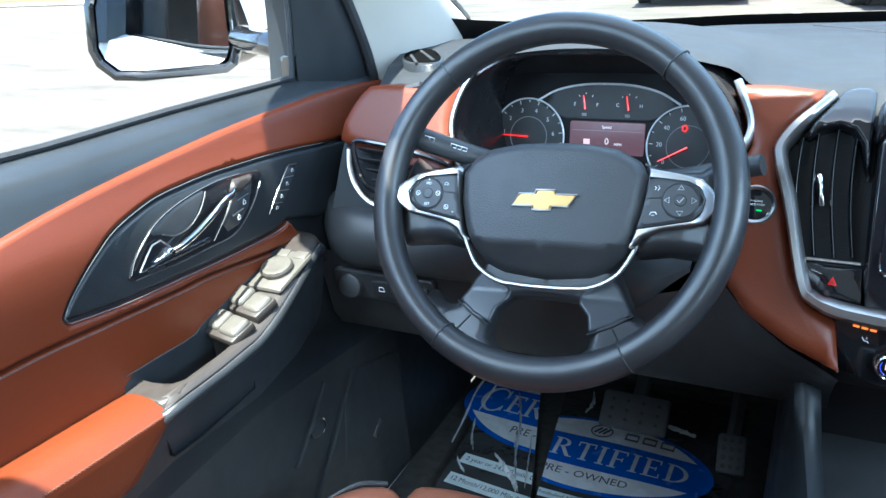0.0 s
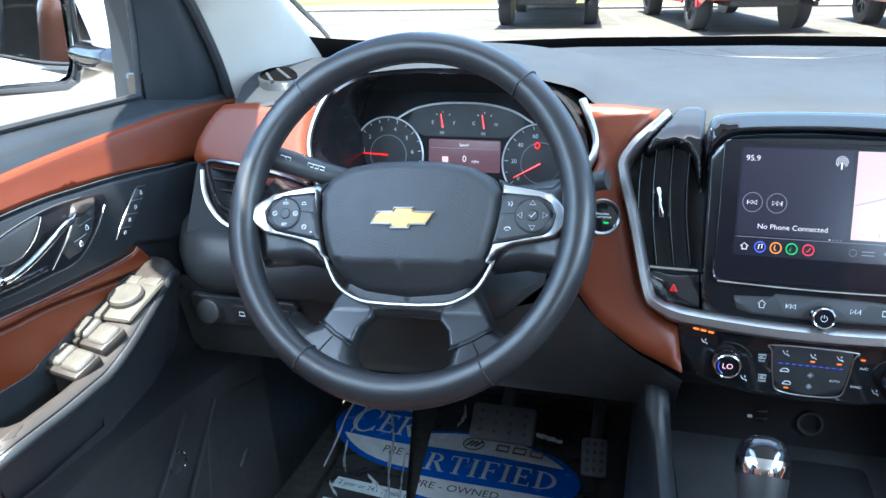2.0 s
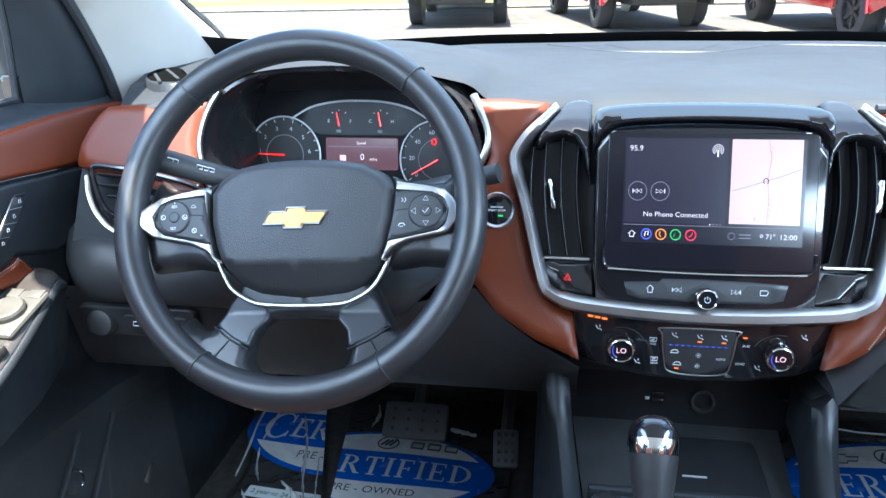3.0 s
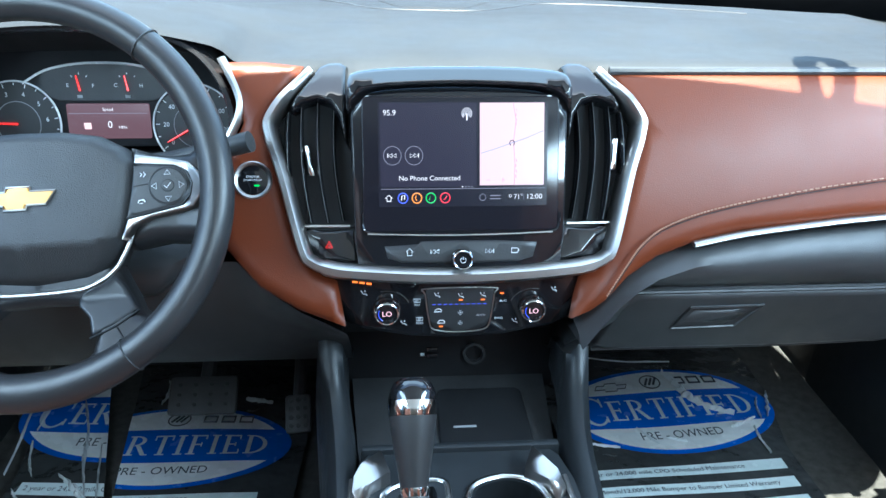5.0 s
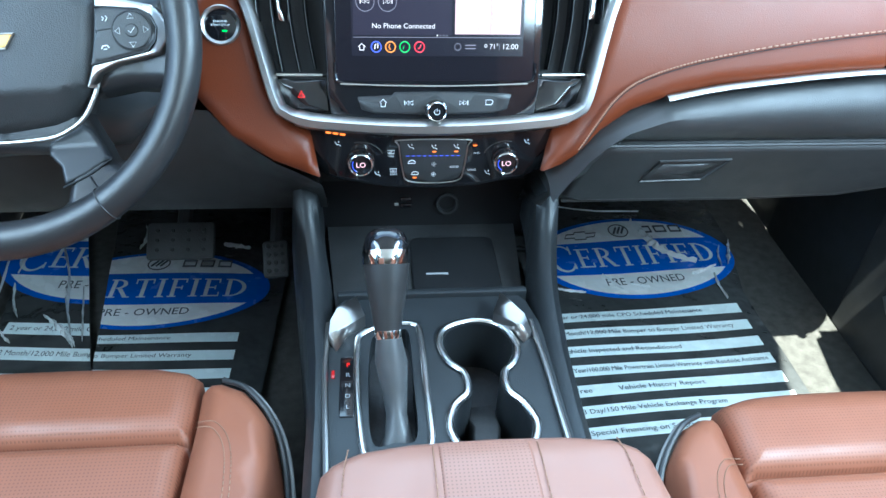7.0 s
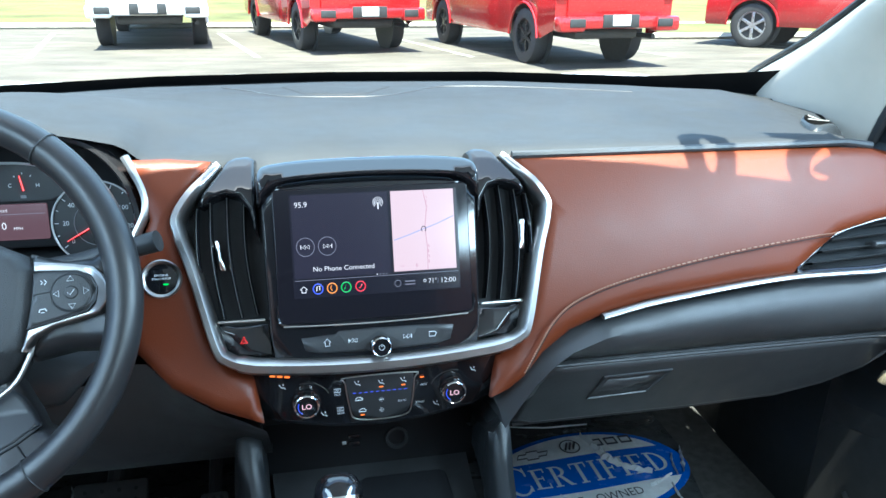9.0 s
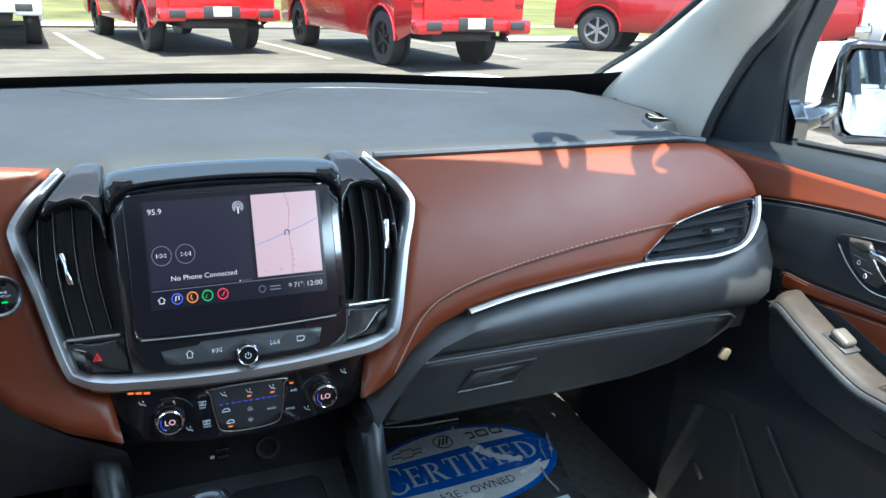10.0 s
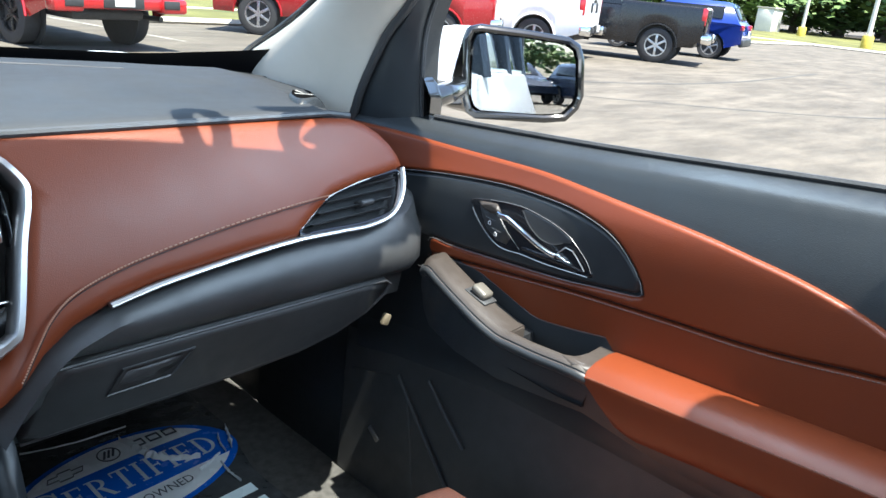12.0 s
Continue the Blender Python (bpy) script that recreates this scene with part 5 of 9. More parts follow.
part("cup_ring", tube([CT(p[0], p[1], 0.002) for p in dense([(0.000, -0.024), (0.010, -0.004), (0.040, 0.0055), (0.067, -0.004), (0.0795, -0.034), (0.0725, -0.058), (0.062, -0.071), (0.062, -0.095), (0.074, -0.112), (0.0815, -0.138), (0.069, -0.166), (0.042, -0.1765), (0.014, -0.168), (0.0005, -0.140), (0.0065, -0.112), (0.021, -0.095), (0.021, -0.071), (0.007, -0.054)], 6)], 0.0037, 8, True, squash=0.6), BRIGHTRIM, console, "bright silver cup holder rim")
part("shift_frame", tube([CT(p[0], p[1], 0.001) for p in dense([(-0.0835, -0.028), (-0.079, -0.010), (-0.062, 0.001), (-0.040, 0.005), (-0.024, 0.003), (-0.0185, -0.010), (-0.0175, -0.08), (-0.0170, -0.152), (-0.030, -0.159), (-0.065, -0.164), (-0.078, -0.160), (-0.0835, -0.09)], 6)], 0.0034, 8, True, squash=0.6), BRIGHTRIM, console, "bright silver shifter frame")
for s, pts in ((-1, [(-0.1135, 0.004), (-0.1155, -0.05), (-0.1135, -0.108), (-0.1095, -0.19)]), (1, [(0.1000, 0.0), (0.1035, -0.062), (0.1045, -0.12), (0.1065, -0.19)])):
    part("side_rail", tube(smooth_line([CT(u, v, 0.0035) for u, v in pts], 6), 0.0030, 8), SATIN, console, "satin silver edge rail")
for pts in ([(-0.1125, -0.020), (-0.111, -0.004), (-0.104, 0.010), (-0.084, 0.024), (-0.075, 0.001), (-0.094, -0.012), (-0.104, -0.034)], [(0.059, 0.000), (0.070, 0.024), (0.092, -0.003), (0.0965, -0.022), (0.088, -0.030), (0.080, -0.014)]):
    part("trim_plate", pad(pts, lambda u, v, o: (u, v, 0.7900 + o + 0.30 * max(-0.03, v)), 0.0015, 0.001, 0.02, 0.016), SATIN, console, "bright satin corner plate")
part("indicator_strip", pad(rrect(-0.1005, -0.120, -0.0865, -0.043, 0.002), lambda u, v, o: CT(u, v, o + 0.0002), 0.0012, 0.001, 0.03, 0.002), GLOSS, console)
for k, t in enumerate("PRNDL"):
    words(t, lambda u, v, o: CT(u, v, o + 0.0018), -0.0925, -0.055 - 0.0135 * k, 0.0050, NEEDLE if k == 0 else ICONDIM, console, "gear_letter", align="CENTER")
part("gear_marker", box(CT(-0.107, -0.066, 0.001), (0.003, 0.010, 0.0012), None, 0.0003), lit("gear_marker", 150, 25, 30), console)
# front tray with its slanted back, sockets and mat
part("front_tray", plate_with_holes([(-0.108, 0.052), (0.105, 0.052), (0.118, 0.215), (-0.122, 0.215)], [], lambda u, v, o: (u, v, 0.752 + 0.06 * max(0, v - 0.05) + o), 0.0, 0.01), BLACKTRIM, console)
part("tray_step", box((0.0, 0.050, 0.765), (0.21, 0.010, 0.030), None, 0.003), DOORBLACK, console)
part("tray_mat", pad(rrect(-0.02, 0.075, 0.085, 0.175, 0.012), lambda u, v, o: (u, v, 0.7525 + 0.06 * (v - 0.05) + o), 0.003, 0.003, 0.03), CUPBLACK, console)
part("tray_sign", box((0.01, 0.105, 0.7595), (0.026, 0.003, 0.001), None, 0.0003), ICONDIM, console)
part("tray_back", box((0, 0.224, 0.815), (0.262, 0.02, 0.15), pose(0, 0, 0, -12), 0.006), CUPBLACK, console)
for du in (0.0, 0.012):
    part("usb_socket", box((-0.022 + 0.0, 0.2045 + 0.3 * du, 0.790 + 0.6 * du), (0.014, 0.004, 0.0055), pose(0, 0, 0, -12), 0.001), GLOSS, console)
part("socket_icon", box((-0.034, 0.2050, 0.792), (0.005, 0.004, 0.003), pose(0, 0, 0, -12), 0.0006), ICON, console)
part("power_socket", turned([(0.014, 0), (0.014, 0.004), (0.011, 0.004), (0.010, -0.01), (0, -0.01)], 20, Matrix.Translation((0.03, 0.206, 0.792)) @ pose(0, 0, 0, 80)), BLACKTRIM, console)

# ---- shifter ----
shifter = thing("gear_shifter", "black leather gear shifter with a chrome-collared knob", "gear shifter", (-0.05, -0.08, 0.775))


def swept(path, prof, seg=18, wide=1.0):
    rows = []
    for i, (p, r) in enumerate(zip(path, prof)):
        t = (path[min(i + 1, len(path) - 1)] - path[max(i - 1, 0)]).normalized()
        sx = Vector((1, 0, 0))
        u_ = t.cross(sx).normalized()
        rows.append([p + sx * (r[0] * math.cos(a) * wide) + u_ * (r[1] * math.sin(a)) for a in [2 * math.pi * k / seg for k in range(seg)]])
    bm = grid(rows, True)
    return bm


boot = [Vector(p) for p in ((-0.046, -0.146, 0.751), (-0.0465, -0.128, 0.755), (-0.047, -0.108, 0.763), (-0.0485, -0.092, 0.780), (-0.051, -0.079, 0.804), (-0.053, -0.067, 0.824))]
part("boot", swept(boot, [(0.022, 0.008), (0.0125, 0.013), (0.0100, 0.016), (0.0125, 0.018), (0.0155, 0.0160), (0.0118, 0.0125)]), mat("boot_leather", (0.075, 0.077, 0.080), 0.42, var=0.12, var_scale=40, grain=0.15, grain_scale=1200, kind="voronoi"), shifter, "grey leather boot")
part("collar", swept([Vector((-0.053, -0.068, 0.822)), Vector((-0.0532, -0.0655, 0.826)), Vector((-0.0535, -0.063, 0.830))], [(0.0122, 0.0122), (0.0130, 0.0130), (0.0124, 0.0124)]), CHROME, shifter)
part("grip", swept([Vector((-0.0535, -0.064, 0.828)), Vector((-0.0536, -0.054, 0.842)), Vector((-0.0536, -0.040, 0.860)), Vector((-0.0535, -0.028, 0.876)), Vector((-0.0533, -0.020, 0.886))], [(0.0125, 0.0125), (0.0151, 0.0142), (0.0191, 0.0176), (0.0215, 0.0196), (0.0222, 0.0202)]), mat("grip_leather", (0.030, 0.030, 0.031), 0.40, var=0.08, var_scale=30, grain=0.15, grain_scale=1400, kind="voronoi"), shifter)
for q in (-0.003, 0.003):
    stitched([Vector((-0.0536 + q, -0.0725, 0.8305)), Vector((-0.0536 + q, -0.0668, 0.8340)), Vector((-0.0536 + q, -0.0568, 0.8470)), Vector((-0.0536 + q, -0.0505, 0.8580)), Vector((-0.0535 + q, -0.0455, 0.8650))], DARKTHREAD, shifter, r=0.0004, n=5)
part("bright_band", swept([Vector((-0.0535, -0.0262, 0.8785)), Vector((-0.0534, -0.0235, 0.8820)), Vector((-0.0533, -0.0205, 0.8858)), Vector((-0.0532, -0.0180, 0.8890))], [(0.0220, 0.0200), (0.0226, 0.0206), (0.0229, 0.0208), (0.0224, 0.0203)]), CHROME, shifter, "chrome band")
bm = swept([Vector((-0.0532, -0.0188, 0.8877)), Vector((-0.0532, -0.0155, 0.8918)), Vector((-0.0532, -0.0122, 0.8958)), Vector((-0.0532, -0.008, 0.901)), Vector((-0.0532, -0.0055, 0.904)), Vector((-0.0532, -0.0050, 0.9046))], [(0.0223, 0.0203), (0.0220, 0.0200), (0.0206, 0.0190), (0.0170, 0.0159), (0.0110, 0.0105), (0.0005, 0.0005)])
part("cap", bm, GLOSS, shifter, "gloss black cap")
part("cap_key", box((-0.0532, -0.0095, 0.9032), (0.013, 0.013, 0.002), pose(0, 0, 0, -50), 0.0008), PLASTIC, shifter)
part("cap_mark", box((-0.0532, -0.0125, 0.9025), (0.003, 0.002, 0.0012), pose(0, 0, 0, -50), 0.0003), ICON, shifter)
part("grip_seam", tube([Vector((-0.0535, -0.0755, 0.8185)), Vector((-0.0536, -0.0745, 0.8300)), Vector((-0.0536, -0.0665, 0.8345)), Vector((-0.0536, -0.0565, 0.8475)), Vector((-0.0535, -0.0465, 0.8640))], 0.0006, 5), BLACKTRIM, shifter)

# ---- seats ----
def seat(cx, yf, label, w=1.0, H=0.742):
    e = thing("front_seat", label, "seat", (cx, yf - 0.25, 0.46), group="front seats")

    def S(u, v, out=0.0):
        d = max(0.0, 0.05 + v)
        return (cx + u, yf + v, H - 12 * d * d - 0.05 * max(0, -v - 0.08) + 0.16 * max(0, abs(u) - 0.15) - (0.9 * max(0.0, u - 0.13) if cx > 0 else 0.0) - 6 * max(0, abs(u) - 0.205) ** 1.5 + out)
    FR = [(-0.140, -0.030), (-0.10, -0.010), (-0.05, -0.002), (0, 0.0), (0.05, -0.002), (0.10, -0.010), (0.140, -0.030), (0.1425, -0.08), (0.140, -0.1145), (-0.140, -0.1145), (-0.1425, -0.08)]
    part("cushion_front", pad(FR, lambda u, v, o: S(u, v, o - 0.02), 0.022, 0.024, 0.012, 0.16), PERF, e, "perforated leather front cushion")
    BK = [(-0.140, -0.1165), (0.140, -0.1165), (0.1375, -0.20), (0.135, -0.5), (-0.135, -0.5), (-0.1375, -0.20)]
    part("cushion", pad(BK, lambda u, v, o: S(u, v, o - 0.02), 0.020, 0.018, 0.012, 0.10), PERF, e, "perforated leather cushion")
    for s in (1, -1):
        BO = [(0.1435, -0.050), (0.160, -0.044), (0.185, -0.062), (0.212, -0.105), (0.224, -0.17), (0.230, -0.30), (0.232, -0.5), (0.139, -0.5), (0.1405, -0.20), (0.1445, -0.10)]
        part("bolster", pad([(s * (a + 0.14 * max(0.0, a - 0.1435)), c) for a, c in BO], lambda u, v, o: S(u, v, o - 0.022), 0.026, 0.026, 0.012, 0.13), SEATLEATHER, e)
        pip = [S(s * (a + 0.14 * max(0.0, a - 0.1435)), c, -0.006) for a, c in ((0.163, -0.046), (0.188, -0.066), (0.214, -0.108), (0.226, -0.17), (0.232, -0.30), (0.233, -0.45))]
        part("piping", tube(smooth_line(pip, 6), 0.0030, 8), BLACKTRIM, e, "dark piping along the bolster")
        part("piping", tube(smooth_line([Vector(p) + Vector((s * 0.0045, 0, -0.003)) for p in pip], 6), 0.0022, 8), mat("grey_piping", (0.22, 0.22, 0.22), 0.6), e, "grey piping")
        stitched([S(s * a, c, 0.0045) for a, c in ((0.150, -0.112), (0.165, -0.115), (0.178, -0.135), (0.184, -0.17), (0.186, -0.25), (0.186, -0.4))], THREAD, e)
        stitched([S(s * a, c, 0.0045) for a, c in ((0.150, -0.106), (0.168, -0.109), (0.183, -0.131), (0.190, -0.17), (0.192, -0.25), (0.192, -0.4))], THREAD, e)
    part("base", box((cx, yf - 0.29, 0.585), (0.40, 0.42, 0.22), None, 0.03), PLASTIC, e)
    part("backrest", box((cx, yf - 0.80, 1.0), (0.38, 0.12, 0.62), pose(0, 0, 0, -18), 0.05, seg=4), SEATLEATHER, e)
    return e


seat(-0.386, 0.013, "brown perforated leather driver's seat with dark piping")
seat(0.423, -0.060, "brown perforated leather passenger seat")
# brown leather made paler and pinker in place of sky light falling on the lid
LIDLEATHER = mat("skylit_lid_leather", (0.31, 0.155, 0.115), 0.36, var=0.08, var_scale=6, grain=0.10, grain_scale=1200, kind="voronoi")
LIDPERF = mat("skylit_lid_perforated", (0.31, 0.155, 0.115), 0.40, var=0.08, var_scale=6)
perforate(LIDPERF, 0.0034)
arm = thing("centre_armrest_unit", "closed brown leather armrest lid between the seats, coloured pale for light from above", "armrest", (0.02, -0.35, 0.47))


def AR(u, v, out=0.0):
    d = max(0.0, abs(u - 0.022) - 0.10)
    f_ = max(0.0, v + 0.218)
    return (u, v, 0.826 - 5 * d * d - 9 * f_ * f_ + out)


part("lid", pad([(-0.112, -0.208), (-0.08, -0.192), (-0.04, -0.183), (0.028, -0.179), (0.090, -0.182), (0.130, -0.191), (0.158, -0.206), (0.167, -0.26), (0.171, -0.55), (-0.126, -0.55), (-0.121, -0.26)], lambda u, v, o: AR(u, v, o - 0.014), 0.016, 0.016, 0.012, 0.045), LIDLEATHER, arm, "padded lid")
part("lid_inlay", pad([(-0.018, -0.191), (0.058, -0.191), (0.060, -0.5), (-0.016, -0.5)], lambda u, v, o: AR(u, v, o + 0.0005), 0.003, 0.004, 0.012, 0.004), LIDPERF, arm, "perforated centre strip")
for u in (-0.022, 0.0635, -0.096, 0.137):
    stitched([AR(u + 0.02 * (abs(u) > 0.08) * (1 if u < 0 else -1) * max(0, v + 0.25) * 6, v, 0.0032) for v in (-0.197, -0.225, -0.30, -0.40, -0.5)], THREAD, arm)
part("bin", box((0.022, -0.40, 0.63), (0.255, 0.36, 0.32), None, 0.02), PLASTIC, arm)

# ---- shell of the cabin ----
rows = []
for i in range(9):
    x = -0.74 + 1.48 * i / 8
    rows.append([(x, -2.45, 0.45), (x, 0.2, 0.45), (x, 0.60, 0.452), (x, 0.72, 0.458), (x, 0.80, 0.56), (x, 0.84, 0.80), (x, 0.85, 0.95)])
solo("floor", grid(rows, thick=0.02), CARPET, "black carpeted car floor", "floor", "structure")

WTOP = 1.575
# unseen wall, added across the open rear to cut stray fill light
rows = [[(x, -2.42 + 0.10 * (z - 0.45), z) for z in (0.44, 0.8, 1.2, 1.66)] for x in (-0.84, -0.4, 0.4, 0.84)]
solo("rear_wall", grid(rows, thick=0.03), mat("rear_stop_grey", (0.22, 0.22, 0.215), 0.85, var=0.15, var_scale=6), "unseen plain grey wall added to stop light from the cabin's rear", "wall", "structure")


def wind(x, t):
    """The windscreen: t runs from its base (0) to its header (1)."""
    yb, yt = wind_base(x * 1.0), 0.066 - 0.155 * x * x
    xx = x * (1 - 0.16 * t)
    return Vector((xx, yb + (yt - yb) * t, 1.125 + (WTOP - 1.125) * t + 0.03 * math.sin(math.pi * t)))


rows = []
for j in range(7):
    rows.append([(x, y, 1.62 + 0.05 * math.cos(x * 2.2)) for x, y in ((-0.56 + 1.12 * i / 12, lerp(j, [0, 1, 6], [wind(0.62 * (i - 6) / 6, 1).y - 0.10, -0.25, -2.4])) for i in range(13))])
solo("roof", grid(rows, thick=0.03), mat("pale_headliner_cloth", (0.68, 0.66, 0.62), 0.9, var=0.04, var_scale=10), "light grey headliner under the roof", "roof", "structure")
# out of view; front edge bent so its shadow follows the dash's lit strip
rows = [[wind(x, 1 + t + (1 - t / 0.16) * lerp(abs(x), [0.0, 0.2, 0.5, 0.65, 0.74], [0.025, 0.0225, 0.0185, 0.008, 0.004])) for x in [-0.74 + 1.48 * i / 20 for i in range(21)]] for t in (0.0, 0.16)]
solo("windscreen_header", grid(rows, thick=0.012), HEADLINER, "unseen grey header above the windscreen, edged to shade the dash", "trim", "structure")
# upper ends are out of view and differ per side to block the sun
PIL_E = [(0.752, 0.74, 1.095), (0.742, 0.675, 1.150), (0.719, 0.49, 1.230), (0.700, 0.345, 1.306), (0.668, 0.12, 1.43), (0.625, -0.06, 1.55), (0.590, -0.06, 1.58)]
PIL_E = {-1: PIL_E, 1: PIL_E[:5] + [(0.585, 0.05, 1.55), (0.556, 0.03, 1.58)]}
PIL_R = {1: [(0.772, 0.385, 1.085), (0.766, 0.352, 1.155), (0.762, 0.300, 1.235), (0.757, 0.236, 1.300), (0.722, 0.125, 1.43), (0.650, -0.01, 1.56), (0.556, 0.010, 1.58)],
         -1: [(0.772, 0.385, 1.085), (0.766, 0.352, 1.155), (0.762, 0.300, 1.235), (0.757, 0.236, 1.300), (0.725, 0.074, 1.43), (0.665, -0.11, 1.56), (0.620, -0.11, 1.58)]}
PIL_W = {1: [(0.800, 0.222, 1.095), (0.797, 0.226, 1.155), (0.788, 0.220, 1.235), (0.776, 0.190, 1.300), (0.738, 0.100, 1.43), (0.674, -0.105, 1.56), (0.600, -0.125, 1.58)],
         -1: [(0.800, 0.222, 1.095), (0.797, 0.226, 1.155), (0.788, 0.220, 1.235), (0.776, 0.190, 1.300), (0.742, 0.044, 1.43), (0.680, -0.14, 1.56), (0.620, -0.15, 1.58)]}


def left_up(s):
    return 0.016 if s < 0 else 0.0


for s in (1, -1):
    pil = thing("a_pillar", "light grey trimmed windscreen pillar with a dark edge", "pillar", (s * 0.74, 0.6, 1.1), group="windscreen pillars")
    up = Vector((0, 0, left_up(s)))
    rows = []
    E, R = (smooth_line(q, 4) for q in (PIL_E[s], PIL_R[s]))
    for a, b_ in zip(E, R):
        a, b_ = Vector((s * a.x, a.y, a.z)) + up, Vector((s * b_.x, b_.y, b_.z)) + up
        flare = max(0.0, min(1.0, (1.27 - a.z) / 0.12))
        n = Vector((-s * (0.030 + 0.014 * flare), -0.006, 0.0))
        rows.append([a + Vector((s * 0.02, 0.012, 0.012)), a, a.lerp(b_, 0.12) + n * 0.45, a.lerp(b_, 0.35) + n * 0.9, a.lerp(b_, 0.6) + n, a.lerp(b_, 0.85) + n * 0.7, b_ + n * 0.25, b_ + Vector((s * 0.02, 0, 0))])
    part("cover", grid(rows), HEADLINER, pil)
    part("edge_seal", tube([Vector((s * p.x, p.y, p.z)) + up + Vector((s * 0.010, 0.014, 0.006)) for p in E], 0.006, 8), CUPBLACK, pil, "black windscreen seal")
    part("door_seal", tube([Vector((s * p.x, p.y, p.z)) + up + Vector((-s * 0.003, -0.004, 0)) for p in R], 0.008, 8), BLACKTRIM, pil, "black door seal")
    # unseen roof rail, shifted per side to shape the sun patches, and centre pillar
    rl = [Vector((s * 0.620, 0.075, 1.505)), wind(s * 0.765, 1.0) + Vector((-s * 0.030, -0.02, 0)), wind(s * 0.765, 1.0) + Vector((-s * 0.035, -0.12, 0.03)), Vector((s * 0.572, -0.27, 1.625)), Vector((s * 0.565, -0.6, 1.635)), Vector((s * 0.56, -1.0, 1.64)), Vector((s * 0.56, -2.3, 1.60))]
    if s > 0:
        rl = [p + Vector((-d, 0, 0)) for p, d in zip(rl, (0.026, 0.02, 0.04, 0.035, 0.03, 0.02, 0.0))]
    else:
        rl[0].x, rl[1].x = -0.660, -0.650
    solo("roof_rail", tube(smooth_line(rl, 6), 0.038, 10), HEADLINER, "unseen grey roof rail, placed to shape the sun patches", "trim", "structure")
    solo("centre_pillar", tube([(s * 0.66, -0.69, 1.62), (s * 0.75, -0.66, 1.15), (s * 0.79, -0.66, 0.5)], 0.045, 10), BLACKTRIM, "dark grey centre pillar", "pillar", "structure")


# ---- doors ----
for s in (1, -1):
    rows = [[(s * 0.772, y, z) for y in (0.25, 0.34, 0.5, 0.7, 0.9)] for z in (0.44, 0.6, 0.8, 0.96)]
    solo("kick_panel", grid(rows, thick=0.02), PLASTIC, "black footwell side panel", "trim", "structure")
rows = [[(x, y, z) for y, z in ((0.78, 0.46), (0.82, 0.58), (0.88, 0.8), (0.95, 1.11))] for x in (-0.78, 0, 0.78)]
solo("firewall", grid(rows, thick=0.02), CARPET, "dark bulkhead behind the dashboard", "wall", "structure")


CUPTOP = {-1: [(-0.185, 0.925), (-0.144, 0.921), (-0.093, 0.916), (-0.076, 0.922), (-0.026, 0.930), (0.025, 0.939), (0.064, 0.947), (0.10, 0.940)],
          1: [(-0.171, 0.916), (-0.115, 0.907), (-0.064, 0.902), (-0.032, 0.911), (0.021, 0.928), (0.049, 0.935), (0.087, 0.936), (0.115, 0.932)]}


def arm_out(s):
    return 0.019 if s < 0 else 0.0


def con_out(s):
    return (0.016, 0.008) if s < 0 else (0.0, 0.0)


SEAM = {1: [(0.148, 0.930), (0.057, 0.940), (-0.095, 0.957), (-0.18, 0.964), (-0.255, 0.969), (-0.323, 0.973), (-0.384, 0.979), (-0.472, 0.993), (-0.58, 1.000)],
        -1: [(0.124, 0.934), (0.021, 0.953), (-0.054, 0.967), (-0.096, 0.972), (-0.134, 0.978), (-0.202, 0.988), (-0.259, 0.995), (-0.32, 0.998), (-0.39, 0.999), (-0.472, 0.996), (-0.58, 0.985)]}


